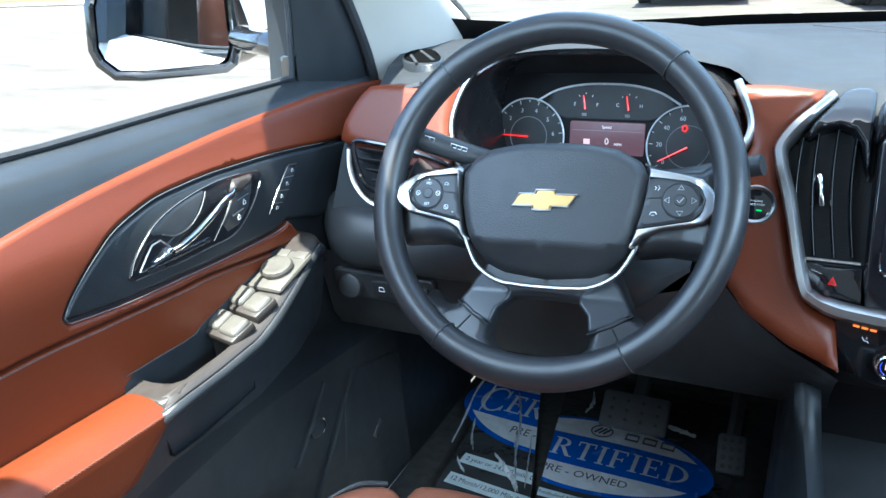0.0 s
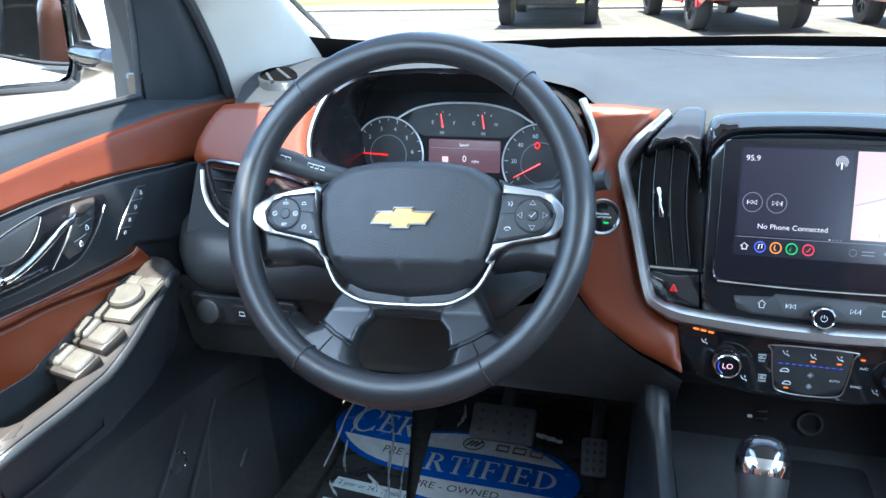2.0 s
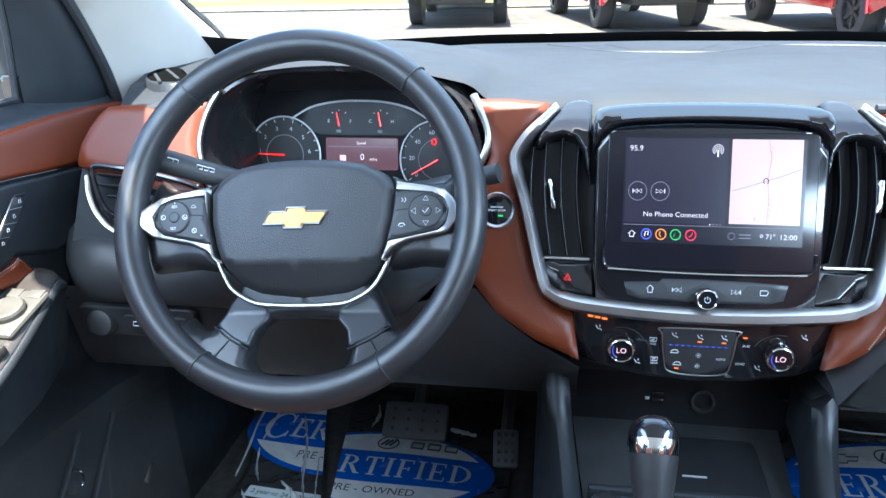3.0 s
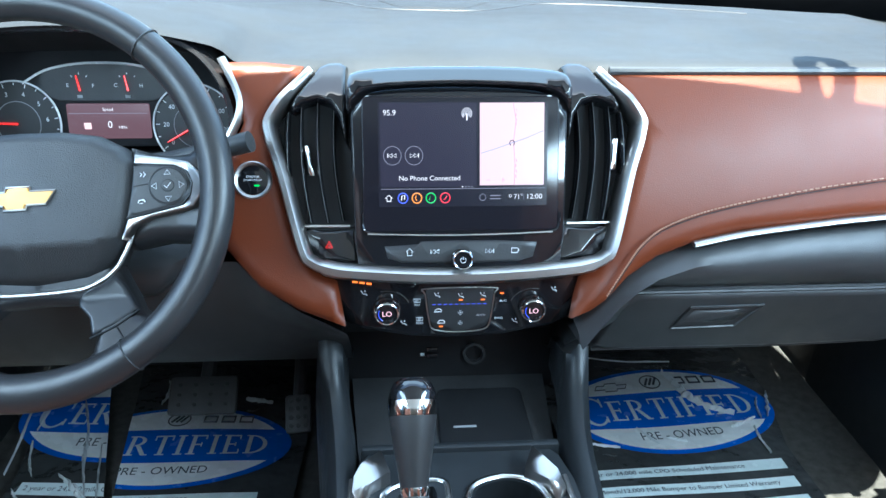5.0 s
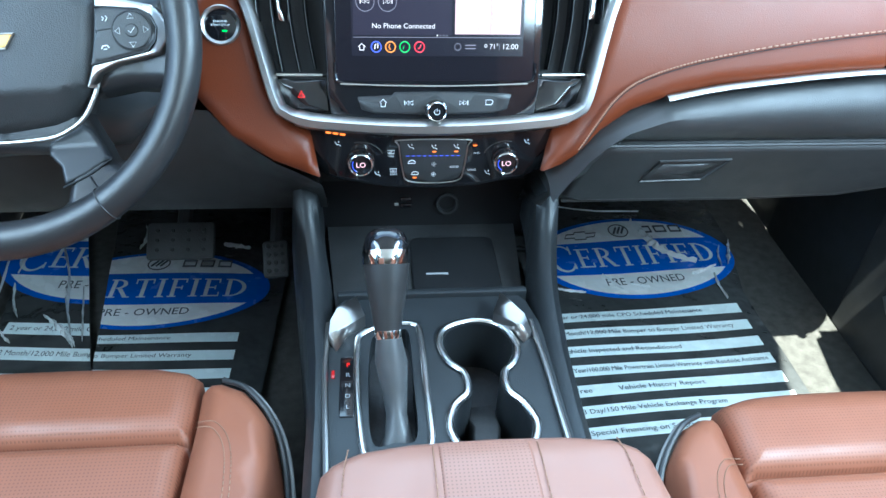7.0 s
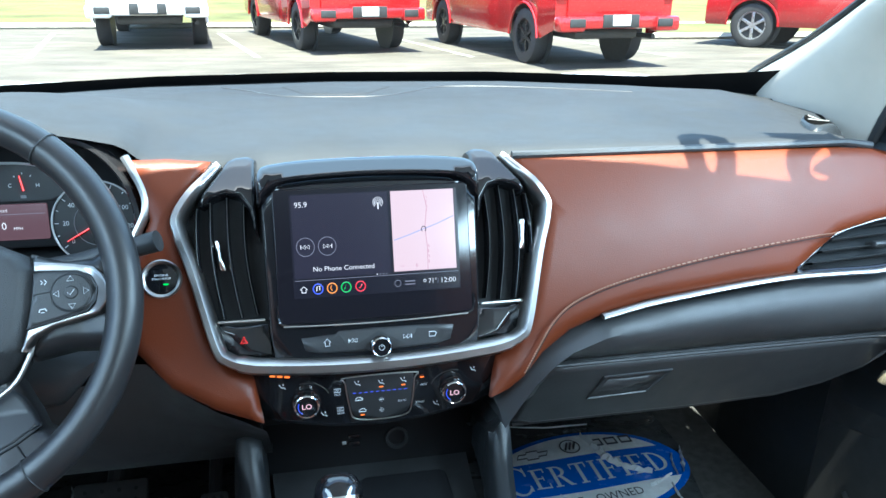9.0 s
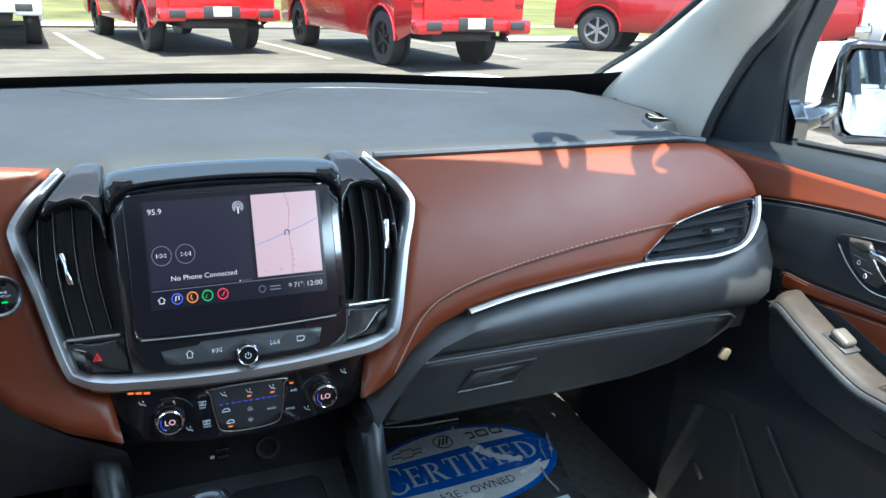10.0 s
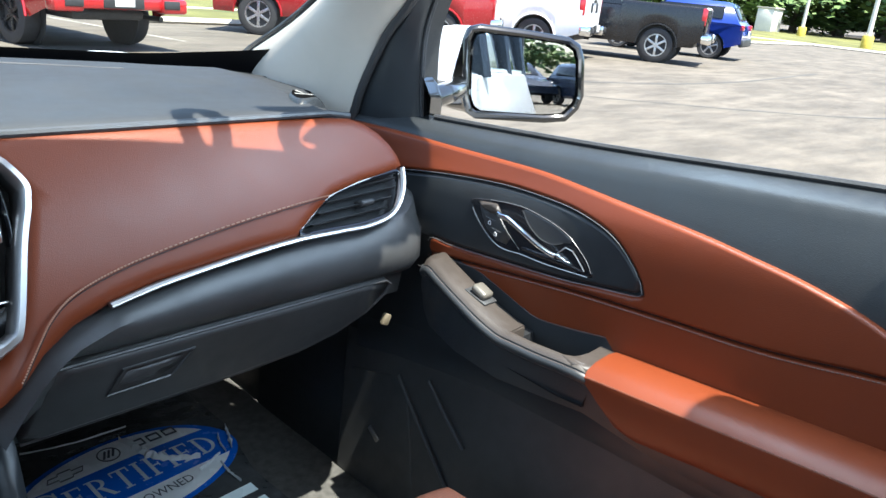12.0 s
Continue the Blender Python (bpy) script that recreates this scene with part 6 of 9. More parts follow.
def door(s):
    f = DR(s)
    d = thing("front_door", "closed front door with brown leather and black trim" if s > 0 else "closed driver's door with sunlit brown leather and switches", "car door", (s * 0.76, 0, 0.45), group="front doors")
    rows = []
    for i in range(109):
        y = -0.75 + 1.35 * i / 108
        zb = belt(y)
        rows.append([(s * 0.86, y, 0.42), (s * 0.84, y, zb - 0.002 + lift(s, y)), (s * 0.815, y, zb + 0.002 + lift(s, y))] + [f(y, zb - q) for q in (0.0, 0.005, 0.011, 0.015, 0.02, 0.03, 0.045, 0.08, 0.13, 0.20, 0.30, 0.42, 0.56, 0.68)])
    part("panel", grid(rows), DOORBLACK, d)
    # leather above the insert, wrapping down behind it
    top = [(0.42, 1.089), (0.277, 1.094), (0.139, 1.095), (0.049, 1.096), (-0.03, 1.096), (-0.104, 1.091), (-0.169, 1.086), (-0.262, 1.079), (-0.32, 1.072), (-0.38, 1.063), (-0.44, 1.048), (-0.50, 1.024), (-0.54, 1.003)] if s > 0 else \
          [(0.42, 1.089), (0.297, 1.098), (0.162, 1.102), (0.049, 1.104), (-0.045, 1.104), (-0.125, 1.104), (-0.193, 1.102), (-0.253, 1.097), (-0.32, 1.087), (-0.40, 1.068), (-0.465, 1.042), (-0.53, 1.008)]
    over = [(0.42, 1.022), (0.30, 1.034), (0.237, 1.040), (0.139, 1.055), (0.023, 1.066), (-0.074, 1.065), (-0.125, 1.057), (-0.160, 1.044), (-0.185, 1.024), (-0.203, 1.003)] if s > 0 else \
           [(0.42, 1.022), (0.30, 1.030), (0.186, 1.044), (0.127, 1.053), (0.074, 1.060), (0.025, 1.065), (-0.019, 1.0695), (-0.061, 1.072), (-0.101, 1.073), (-0.141, 1.068), (-0.164, 1.062), (-0.180, 1.054), (-0.197, 1.044), (-0.2125, 1.0325), (-0.224, 1.022), (-0.231, 1.013)]
    tip = [(-0.209, 0.988), (-0.198, 0.982), (-0.145, 0.975), (-0.094, 0.968), (0.0, 0.961), (0.10, 0.955), (0.140, 0.956), (0.150, 0.948)] if s > 0 else \
          [(-0.228, 1.006), (-0.212, 1.0025), (-0.1655, 0.9935), (-0.131, 0.9885), (-0.092, 0.983), (-0.051, 0.977), (-0.005, 0.972), (0.046, 0.968), (0.079, 0.968), (0.093, 0.972), (0.106, 0.957), (0.120, 0.941)]
    seam_y = SEAM[s]
    fine = lambda q: [(p.x, p.y) for p in smooth_line([(*a, 0) for a in q], 4)]
    UP = fine(top) + [(-0.58, 0.985)] + [(y, z + 0.0006) for y, z in fine(seam_y)[::-1][1:]] + fine(tip)[::-1] + fine(over)[::-1]
    part("upper_leather", pad(UP, f, 0.0085, 0.006, 0.009, 0.01), LEATHER, d)
    LOW = [(y, z - 0.0006) for y, z in fine(seam_y)] + [(-0.58, 0.86), (-0.2, 0.86), (-0.10, 0.88), (0.0, 0.90), (0.08, 0.913), (0.14, 0.922)]
    part("lower_leather", pad(LOW, f, 0.0078, 0.005, 0.02, 0.01), LEATHER, d)
    INS = [(y - (0.0015 if y < 0.2 else 0), z - 0.0025) for y, z in fine(over)] + ([(-0.2035, 0.990), (-0.195, 0.985)] if s > 0 else [(-0.2275, 1.0085), (-0.210, 1.005)]) + [(y, z + 0.0025) for y, z in fine(tip)[8:36]] + [(0.155, 0.952), (0.28, 0.950), (0.42, 0.945)]
    part("insert", pad(INS, f, 0.006, 0.006, 0.03, 0.01), DOORBLACK, d, "satin black insert")
    part("insert_edge", tube([f(y, z + 0.0005, 0.0080) for y, z in fine(over)[8:] + fine(tip)[:36]], 0.00045, 4), EDGE, d, "thin grey edge")
    # armrest pad
    ax = arm_out(s)
    rows = []
    for i, y in enumerate([-0.185, -0.19, -0.205, -0.26, -0.33, -0.40, -0.47, -0.52, -0.54]):
        k = [0.0, 0.75, 1, 1, 1, 1, 1, 0.9, 0.3][i]
        z = (0.905 if s > 0 else 0.911) + 0.06 * max(0, -0.2 - y)
        c = Vector((s * 0.705, y, z - 0.035))
        sec = [(0.757, z - 0.006), (0.745, z + 0.000), (0.72, z + 0.004), (0.69 + 0.7 * ax, z + 0.002), (0.674 + ax, z - 0.003), (0.665 + ax, z - 0.010), (0.6645 + ax, z - 0.016), (0.6665 + ax, z - 0.036), (0.670 + ax, z - 0.056), (0.679 + ax, z - 0.067), (0.757, z - 0.072)]
        rows.append([c + (Vector((s * x, y - 1.15 * max(0.0, z - 0.014 - zz) * max(0.0, min(1.0, (y + 0.36) / 0.14)), zz)) - c) * (0.9 + 0.1 * k if k else 0.0) for x, zz in sec])
    part("armrest", grid(rows), LEATHER, d)
    # switch console that slopes up ahead of the armrest
    ax, az = con_out(s)
    rows = []
    for y, zi, w in ((0.118, 0.937, 0.3), (0.112, 0.9385, 0.8), (0.095, 0.938, 1), (0.03, 0.921, 1), (-0.02, 0.906, 1), (-0.053, 0.897, 1), (-0.064, 0.8965, 1), (-0.0665, 0.8965, 1), (-0.10, 0.896, 1), (-0.15, 0.899, 1), (-0.180, 0.9005, 1), (-0.192, 0.8975, 1), (-0.205, 0.885, 1)):
        zi += lift(s, y) + az
        xi = 0.666 + ax + 0.03 * (1 - w) + lerp(y, [0.0, 0.11], [0.0, 0.022])
        wo = (0.046 if s > 0 else 0.064) if y > -0.065 else 0.016
        xi += 0.9 * max(0.0, -0.183 - y)
        xo = min(0.757, xi + wo)
        rows.append([(s * xo, y, zi - 0.014), (s * xo, y, zi + 0.003), (s * (xo - 0.003), y, zi + 0.004), (s * (xi + 0.012), y, zi + 0.004), (s * (xi + 0.005), y, zi + 0.001), (s * xi, y, zi - 0.006)])
    bezel = part("switch_bezel", grid(rows), GREIGE, d, "warm grey switch bezel")
    xi, xo = 0.666 + ax, 0.712 + 1.7 * ax
    part("bezel_end", box((s * (xi + xo + 0.012) / 2, -0.0645, 0.875 + az + lift(s, -0.065)), (xo - xi - 0.012, 0.004, 0.046), None, 0.001), GREIGE, bezel)
    part("bezel_return", pad([(xi + 0.009, -0.190), (xi + 0.010, -0.150), (xi + 0.015, -0.148), (xi + 0.022, -0.160), (xi + 0.045, -0.166), (0.762, -0.166), (0.762, -0.190)], lambda u, v, o: (s * u, v, 0.8995 + az + lift(s, v) + o), 0.004, 0.003, 0.01, 0.01, 2), GREIGE, bezel)
    CW = [(-0.190, 0.86), (-0.190, 0.915)] + fine(CUPTOP[s]) + [(0.05, 0.88), (-0.06, 0.86)]
    part("pull_cup_wall", pad(CW, f, 0.0084, 0.002, 0.02, 0.01), DOORBLACK, d, "black wall of the pull cup")
    part("cup_line", tube([f(y, z, 0.0088) for y, z in fine(CUPTOP[s])[:12]], 0.0006, 4), GREIGE, d)
    rows = []
    for y, zi, zl in ((0.1135, 0.930, 0.86), (0.112, 0.934, 0.86), (0.095, 0.934, 0.84), (0.03, 0.917, 0.83), (-0.053, 0.893, 0.825), (-0.15, 0.895, 0.834), (-0.187, 0.898, 0.838), (-0.28, 0.86, 0.820), (-0.54, 0.86, 0.81)):
        zi, zl = zi + lift(s, y) + az, zl + lift(s, y)
        xi = 0.668 + ax + lerp(y, [-0.28, -0.19, 0.0, 0.112, 0.1135], [0.012, 0.003, 0.0, 0.022, 0.072])
        rows.append([(s * (xi + 0.01), y, zi + 0.003), (s * xi, y, zi - 0.004), (s * (xi + 0.003), y, (zi + zl) / 2), (s * (xi + 0.012), y, zl), (s * 0.757, y, zl - 0.02)])
    # channel behind the bezel and the deep pull cup
    part("pull_channel", grid([[(s * (0.674 + ax + lerp(y, [0.0, 0.112], [0.0, 0.024])), y, z), (s * (0.705 + ax), y, z - 0.003), (s * 0.752, y, z)] for y, z in ((0.13, 0.926), (0.095, 0.925), (0.03, 0.908), (-0.053, 0.884), (-0.062, 0.883), (-0.066, 0.853), (-0.15, 0.848), (-0.19, 0.850), (-0.20, 0.90))]), CUPBLACK, d, "black pull cup behind the bezel")
    part("grip_side", grid(rows), DOORBLACK, d)
    # black sail and window frame ahead of the open window
    rows = []
    R, Wd = (smooth_line(q, 4) for q in (PIL_R[s], PIL_W[s]))
    up = Vector((0, 0, left_up(s)))
    for a, b_ in zip(R, Wd):
        a, b_ = Vector((s * a.x, a.y, a.z)) + up, Vector((s * b_.x, b_.y + (0.028 if s > 0 else 0.0), b_.z)) + up
        rows.append([a + Vector((s * 0.012, 0.02, 0)), a.lerp(b_, 0.12) + Vector((-s * 0.002, 0, 0)), a.lerp(b_, 0.5) + Vector((-s * 0.012, 0, 0)), a.lerp(b_, 0.88) + Vector((-s * 0.006, 0, 0)), b_, b_ + Vector((s * 0.045, 0.004, 0)), b_ + Vector((s * 0.05, 0.10, 0))])
    part("window_frame", grid(rows), DOORBLACK, d)
    part("glass_channel", tube([Vector((s * p.x, p.y, p.z)) + up + Vector((s * 0.004, 0.025 if s > 0 else -0.003, 0)) for p in Wd], 0.004, 6), RUBBER, d)
    # white outer skin
    rows = []
    for i in range(11):
        y = -0.75 + 1.35 * i / 10
        rows.append([(s * 0.83, y, belt(y) + 0.003), (s * 0.87, y, belt(y) - 0.01), (s * 0.94, y, 0.95), (s * 0.96, y, 0.75), (s * 0.93, y, 0.40)])
    part("outer_skin", grid(rows), WHITEPAINT, d, "white painted outer skin")
    return d


door(1)
door(-1)

# ---- outside ----
ASPHALT = mat("sunlit_asphalt", (0.076, 0.066, 0.0535), 0.9, var=0.16, var_scale=0.5, grain=0.6, grain_scale=60)
# worn streaks and pale patches
ant = ASPHALT.node_tree
tcn, mp_, ns, rp, mxn = (ant.nodes.new(k) for k in ("ShaderNodeTexCoord", "ShaderNodeMapping", "ShaderNodeTexNoise", "ShaderNodeMapRange", "ShaderNodeVectorMath"))
mp_.inputs["Scale"].default_value = (0.35, 1.1, 1.0)
mp_.inputs["Rotation"].default_value = (0, 0, 0.5)
ns.inputs["Scale"].default_value, ns.inputs["Detail"].default_value, ns.inputs["Roughness"].default_value = 2.0, 9.0, 0.70
rp.inputs[1].default_value, rp.inputs[2].default_value, rp.inputs[3].default_value, rp.inputs[4].default_value = 0.38, 0.66, 0.86, 1.70
mxn.operation = "SCALE"
base = ant.nodes["Principled BSDF"].inputs["Base Color"]
ant.links.new(base.links[0].from_socket, mxn.inputs[0])
ant.links.new(tcn.outputs["Object"], mp_.inputs["Vector"])
ant.links.new(mp_.outputs[0], ns.inputs["Vector"])
ant.links.new(ns.outputs[0], rp.inputs[0])
ant.links.new(rp.outputs[0], mxn.inputs["Scale"])
ant.links.new(mxn.outputs[0], base)
GRASS = mat("dry_grass", (0.105, 0.105, 0.028), 0.95, var=0.55, var_scale=0.35, grain=0.8, grain_scale=30)
REDPAINT = mat("red_paint", (0.42, 0.010, 0.013), 0.22, var=0.05, coat=0.9)
DARKRED = mat("dark_red_paint", (0.30, 0.010, 0.014), 0.22, var=0.05, coat=0.9)
BLACKPAINT = mat("black_paint", (0.009, 0.010, 0.013), 0.25, var=0.05, coat=0.35)
BLUEPAINT = mat("blue_paint", (0.015, 0.04, 0.25), 0.2, var=0.05, coat=0.9)
GLASSDARK = mat("dark_vehicle_glass", (0.012, 0.014, 0.016), 0.05, var=0.05, rough_var=0.02)
TAILLAMP = mat("red_tail_lamp", (0.45, 0.01, 0.02), 0.12, var=0.1, coat=1.0)
ALLOY = mat("alloy", (0.55, 0.56, 0.58), 0.3, metal=0.9, var=0.05)
PLATE = mat("white_plate", (0.75, 0.75, 0.74), 0.5, var=0.04)
rows = [[(x, y, 0.0) for x in (-400, -30, 0, 30, 400)] for y in (-400, -20, 0, 20, 60, 900)]
solo("ground", grid(rows), ASPHALT, "sun-bleached asphalt car park", "ground", "structure")


def pickup(name, paint, label, rim=None, bumper=None):
    e = thing(name, label, "pickup truck", (0, 0, 0), group="parked pickups")
    rim = rim or ALLOY

    low = lambda y: max([0.60 if y < 0.64 else 0.42] + [0.42 + math.sqrt(max(0.0, 0.25 - (y - c) ** 2)) for c in (1.18, 4.92)])
    top = lambda y: lerp(y, [0.12, 2.15, 2.151, 4.55, 5.75, 5.85], [1.40, 1.42, 1.30, 1.30, 1.22, 1.02])
    ys = sorted([0.12, 0.64, 0.66, 2.149, 2.152, 2.6, 3.2, 3.8, 4.3, 5.46, 5.6, 5.75, 5.85] + [c + 0.5 * math.cos(math.pi * k / 12) for c in (1.18, 4.92) for k in range(13)])
    ring = []
    for y in ys:
        a, b_ = low(y), top(y)
        side = [(0.95, a), (0.985, a + 0.12 * (b_ - a)), (0.99, a + 0.55 * (b_ - a)), (0.965, b_ - 0.10), (0.955, b_ - 0.03), (0.93, b_)]
        ring.append([(-x, y, z) for x, z in side] + [(x, y, z) for x, z in side[::-1]])
    bm = grid(ring)
    for F in (ring[0], ring[-1]):
        bm.faces.new([bm.verts.new(p) for p in F])
    part("body", bm, paint, e)
    for c in (1.18, 4.92):
        for s in (1, -1):
            part("arch_lip", tube([(s * 0.985, c + 0.505 * math.cos(math.pi * k / 12), 0.42 + 0.505 * math.sin(math.pi * k / 12)) for k in range(13)], 0.022, 6), paint, e)
            part("arch_liner", tube([(s * 0.70, c, 0.44), (s * 0.72, c, 0.44)], 0.50, 20), BLACKTRIM, e)
    cab = [[(x * k, y, z) for x, y in ((-1, y0), (1, y0), (1, y1), (-1, y1))] for k, y0, y1, z in ((0.95, 2.16, 4.75, 1.30), (0.93, 2.2, 4.5, 1.42), (0.78, 2.4, 3.75, 1.86), (0.66, 2.6, 3.5, 1.92))]
    bm = grid(cab, True)
    bm.faces.new([v for v in bm.verts if v.co.z > 1.91])
    part("cab", bm, paint, e)
    part("rear_window", box((0, 2.235, 1.64), (1.35, 0.03, 0.34), pose(0, 0, 0, -24), 0.02), GLASSDARK, e)
    for s in (1, -1):
        part("side_window", box((s * 0.876, 3.1, 1.63), (0.03, 1.5, 0.34), pose(0, 0, 0, 0, -s * 18), 0.02), GLASSDARK, e)
        part("tail_lamp", box((s * 0.90, 0.15, 1.18), (0.17, 0.12, 0.40), None, 0.02), TAILLAMP, e)
        part("bumper_corner", box((s * 0.80, 0.02, 0.66), (0.42, 0.26, 0.22), None, 0.05), bumper or paint, e)
        part("bumper_recess", box((s * 0.74, -0.105, 0.68), (0.26, 0.04, 0.12), None, 0.015), BLACKTRIM, e)
    part("tailgate", box((0, 0.10, 1.06), (1.62, 0.06, 0.62), None, 0.03), paint, e)
    part("tailgate_badge", box((-0.28, 0.064, 1.16), (0.22, 0.012, 0.22), None, 0.004), BLACKTRIM, e)
    part("tailgate_badge", box((0.28, 0.064, 1.16), (0.22, 0.012, 0.22), None, 0.004), BLACKTRIM, e)
    part("tailgate_handle", box((0, 0.06, 1.30), (0.30, 0.03, 0.07), None, 0.01), BLACKTRIM, e)
    part("bumper", box((0, 0.03, 0.68), (1.30, 0.20, 0.18), None, 0.04), bumper or paint, e)
    part("plate_recess", box((0, -0.066, 0.70), (0.62, 0.04, 0.19), None, 0.02), BLACKTRIM, e)
    part("plate", box((0, -0.09, 0.71), (0.30, 0.01, 0.15), None, 0.004), PLATE, e)
    part("underbody", box((0, 2.6, 0.50), (1.1, 4.6, 0.16), None, 0.05), BLACKTRIM, e)
    part("exhaust", tube([(0.75, 1.0, 0.45), (0.8, 0.25, 0.45)], 0.04, 10), BLACKTRIM, e)
    for s in (1, -1):
        for y in (1.18, 4.92):
            M = Matrix.Translation((s * 0.84, y, 0.42)) @ pose(0, 0, 0, 0, s * 90, 0)
            w = part("wheel", turned([(0.24, -0.12), (0.36, -0.13), (0.41, -0.11), (0.42, -0.07), (0.42, 0.07), (0.41, 0.11), (0.36, 0.13), (0.27, 0.12), (0.26, 0.05), (0.05, 0.03), (0, 0.03)], 26, M), RUBBER, e)
            bm = bmesh.new()
            for k in range(6):
                box((0.14, 0, 0.07), (0.25, 0.055, 0.03), None, 0.006, bm)
                bm.transform(pose(0, 0, 0, 0, 0, 60))
            turned([(0.262, 0.10), (0.27, 0.112), (0.25, 0.112), (0.245, 0.06)], 26, None, bm)
            turned([(0.06, 0.05), (0.06, 0.09), (0, 0.095)], 14, None, bm)
            bm.transform(M)
            part("rim", bm, rim, w)
    return e


BLACKRIM = mat("black_rim", (0.015, 0.015, 0.016), 0.3, var=0.1)
tw = pickup("pickup_truck", WHITEPAINT, "white pickup truck parked tail towards the car", BLACKRIM)
tr = pickup("pickup_truck", REDPAINT, "bright red pickup truck with black wheels", BLACKRIM)
tk = pickup("pickup_truck", BLACKPAINT, "black pickup truck with silver wheels and chrome bumper", ALLOY, CHROME)
td = pickup("pickup_truck", DARKRED, "dark red pickup truck with silver wheels and a chrome bumper", ALLOY, CHROME)
tw2 = pickup("pickup_truck", WHITEPAINT, "white pickup truck with chrome bumper", ALLOY, CHROME)


def park(ob, x, y, yaw):
    ob.matrix_world = pose(x, y, 0, 0, 0, yaw)


park(tw, -2.35, 13.9, 6)
park(tr, 1.375, 12.8, 13)
copy_thing(tr, pose(4.76, 10.2, 0, 0, 0, 8.5))
park(td, 12.9, 10.24, 40)
park(tw2, 15.46, 9.46, 22)
park(tk, 18.86, 8.24, 22)

# white bonnet
rows = []
for j in range(8):
    y = 0.90 + 1.05 * j / 7
    rows.append([(x, y - 0.35 * (abs(x) / 0.85) ** 3, 1.094 + 0.02 * math.sin(j / 7 * 3) - 0.12 * (j / 7) ** 2 - 0.05 * (abs(x) / 0.85) ** 4) for x in [-0.85 + 1.7 * i / 16 for i in range(17)]])
solo("bonnet", grid(rows, thick=0.01), WHITEPAINT, "white painted bonnet beyond the windscreen", "bonnet")

# ---- the car's own wheels, sills and plain front ----
own = thing("white_car", "white car whose cabin this is, on black tyres", "car", (0, 1.2, 0))
for s in (1, -1):
    for y in (1.35, -1.75):
        M = Matrix.Translation((s * 0.84, y, 0.37)) @ pose(0, 0, 0, 0, s * 90, 0)
        w = part("wheel", turned([(0.24, -0.11), (0.34, -0.12), (0.37, -0.08), (0.37, 0.08), (0.34, 0.12), (0.25, 0.11)], 32, M), RUBBER, own, "black tyre")
        part("rim", turned([(0.25, 0.10), (0.24, 0.06), (0.08, 0.04), (0.06, 0.07), (0, 0.07)], 32, M), ALLOY, w)
    rows = []
    for y in [0.58 + 1.46 * k / 24 for k in range(25)]:
        lo = max(0.34, 0.37 + math.sqrt(max(0.0, 0.44 ** 2 - (y - 1.35) ** 2))) if abs(y - 1.35) < 0.44 else 0.34
        hi = 1.09 - 0.10 * max(0.0, (y - 1.0)) ** 2
        fx = 0.93 - 0.10 * max(0.0, y - 1.6)
        rows.append([(s * (fx - 0.08), y, hi), (s * (fx - 0.01), y, hi - 0.05), (s * fx, y, (lo + hi) / 2 + 0.05), (s * (fx - 0.02), y, lo)])
    part("wing", grid(rows, thick=0.01), WHITEPAINT, own)
rows = [[(x, 2.06 - 0.14 * abs(x) ** 2, z) for z in (0.34, 0.6, 0.85, 1.0)] for x in [-0.86 + 1.72 * k / 12 for k in range(13)]]
part("nose", grid(rows, thick=0.03), WHITEPAINT, own)


# ---- floor coverings ----
def mat_frame(cx, cy, deg, z, slope=0.0):
    c, s_ = math.cos(radians(deg)), math.sin(radians(deg))

    def f(u, v, o=0.0):
        x, y = cx + c * u - s_ * v, cy + s_ * u + c * v
        wob = 0.0016 * math.sin(17 * u + 9 * v) + 0.0012 * math.sin(31 * v - 12 * u)
        return (x, y, z + slope * max(0.0, y - 0.56) + wob + o)
    return f


def flat(outline, f, h, clip=None, step=0.03):
    """A printed patch on a mat, cut off at a straight line if clip names one."""
    bm = bmesh.new()
    bm.faces.new([bm.verts.new((p[0], p[1], 0)) for p in outline])
    bmesh.ops.triangulate(bm, faces=bm.faces[:])
    trim_to(bm, clip)
    us, vs = [v.co.x for v in bm.verts] or [0], [v.co.y for v in bm.verts] or [0]
    for lo, hi, ax in ((min(us), max(us), 0), (min(vs), max(vs), 1)):
        k = max(1, int((hi - lo) / step))
        for i in range(1, k):
            co, no = Vector((0, 0, 0)), Vector((0, 0, 0))
            co[ax], no[ax] = lo + (hi - lo) * i / k, 1.0
            bmesh.ops.bisect_plane(bm, geom=bm.verts[:] + bm.edges[:] + bm.faces[:], plane_co=co, plane_no=no, dist=1e-5)
    for v in bm.verts:
        v.co = Vector(f(v.co.x, v.co.y, h))
    return bm


def trim_to(bm, clip):
    for co, no in clip or ():
        bmesh.ops.bisect_plane(bm, geom=bm.verts[:] + bm.edges[:] + bm.faces[:], plane_co=(*co, 0), plane_no=(*no, 0), clear_outer=True, dist=1e-6)


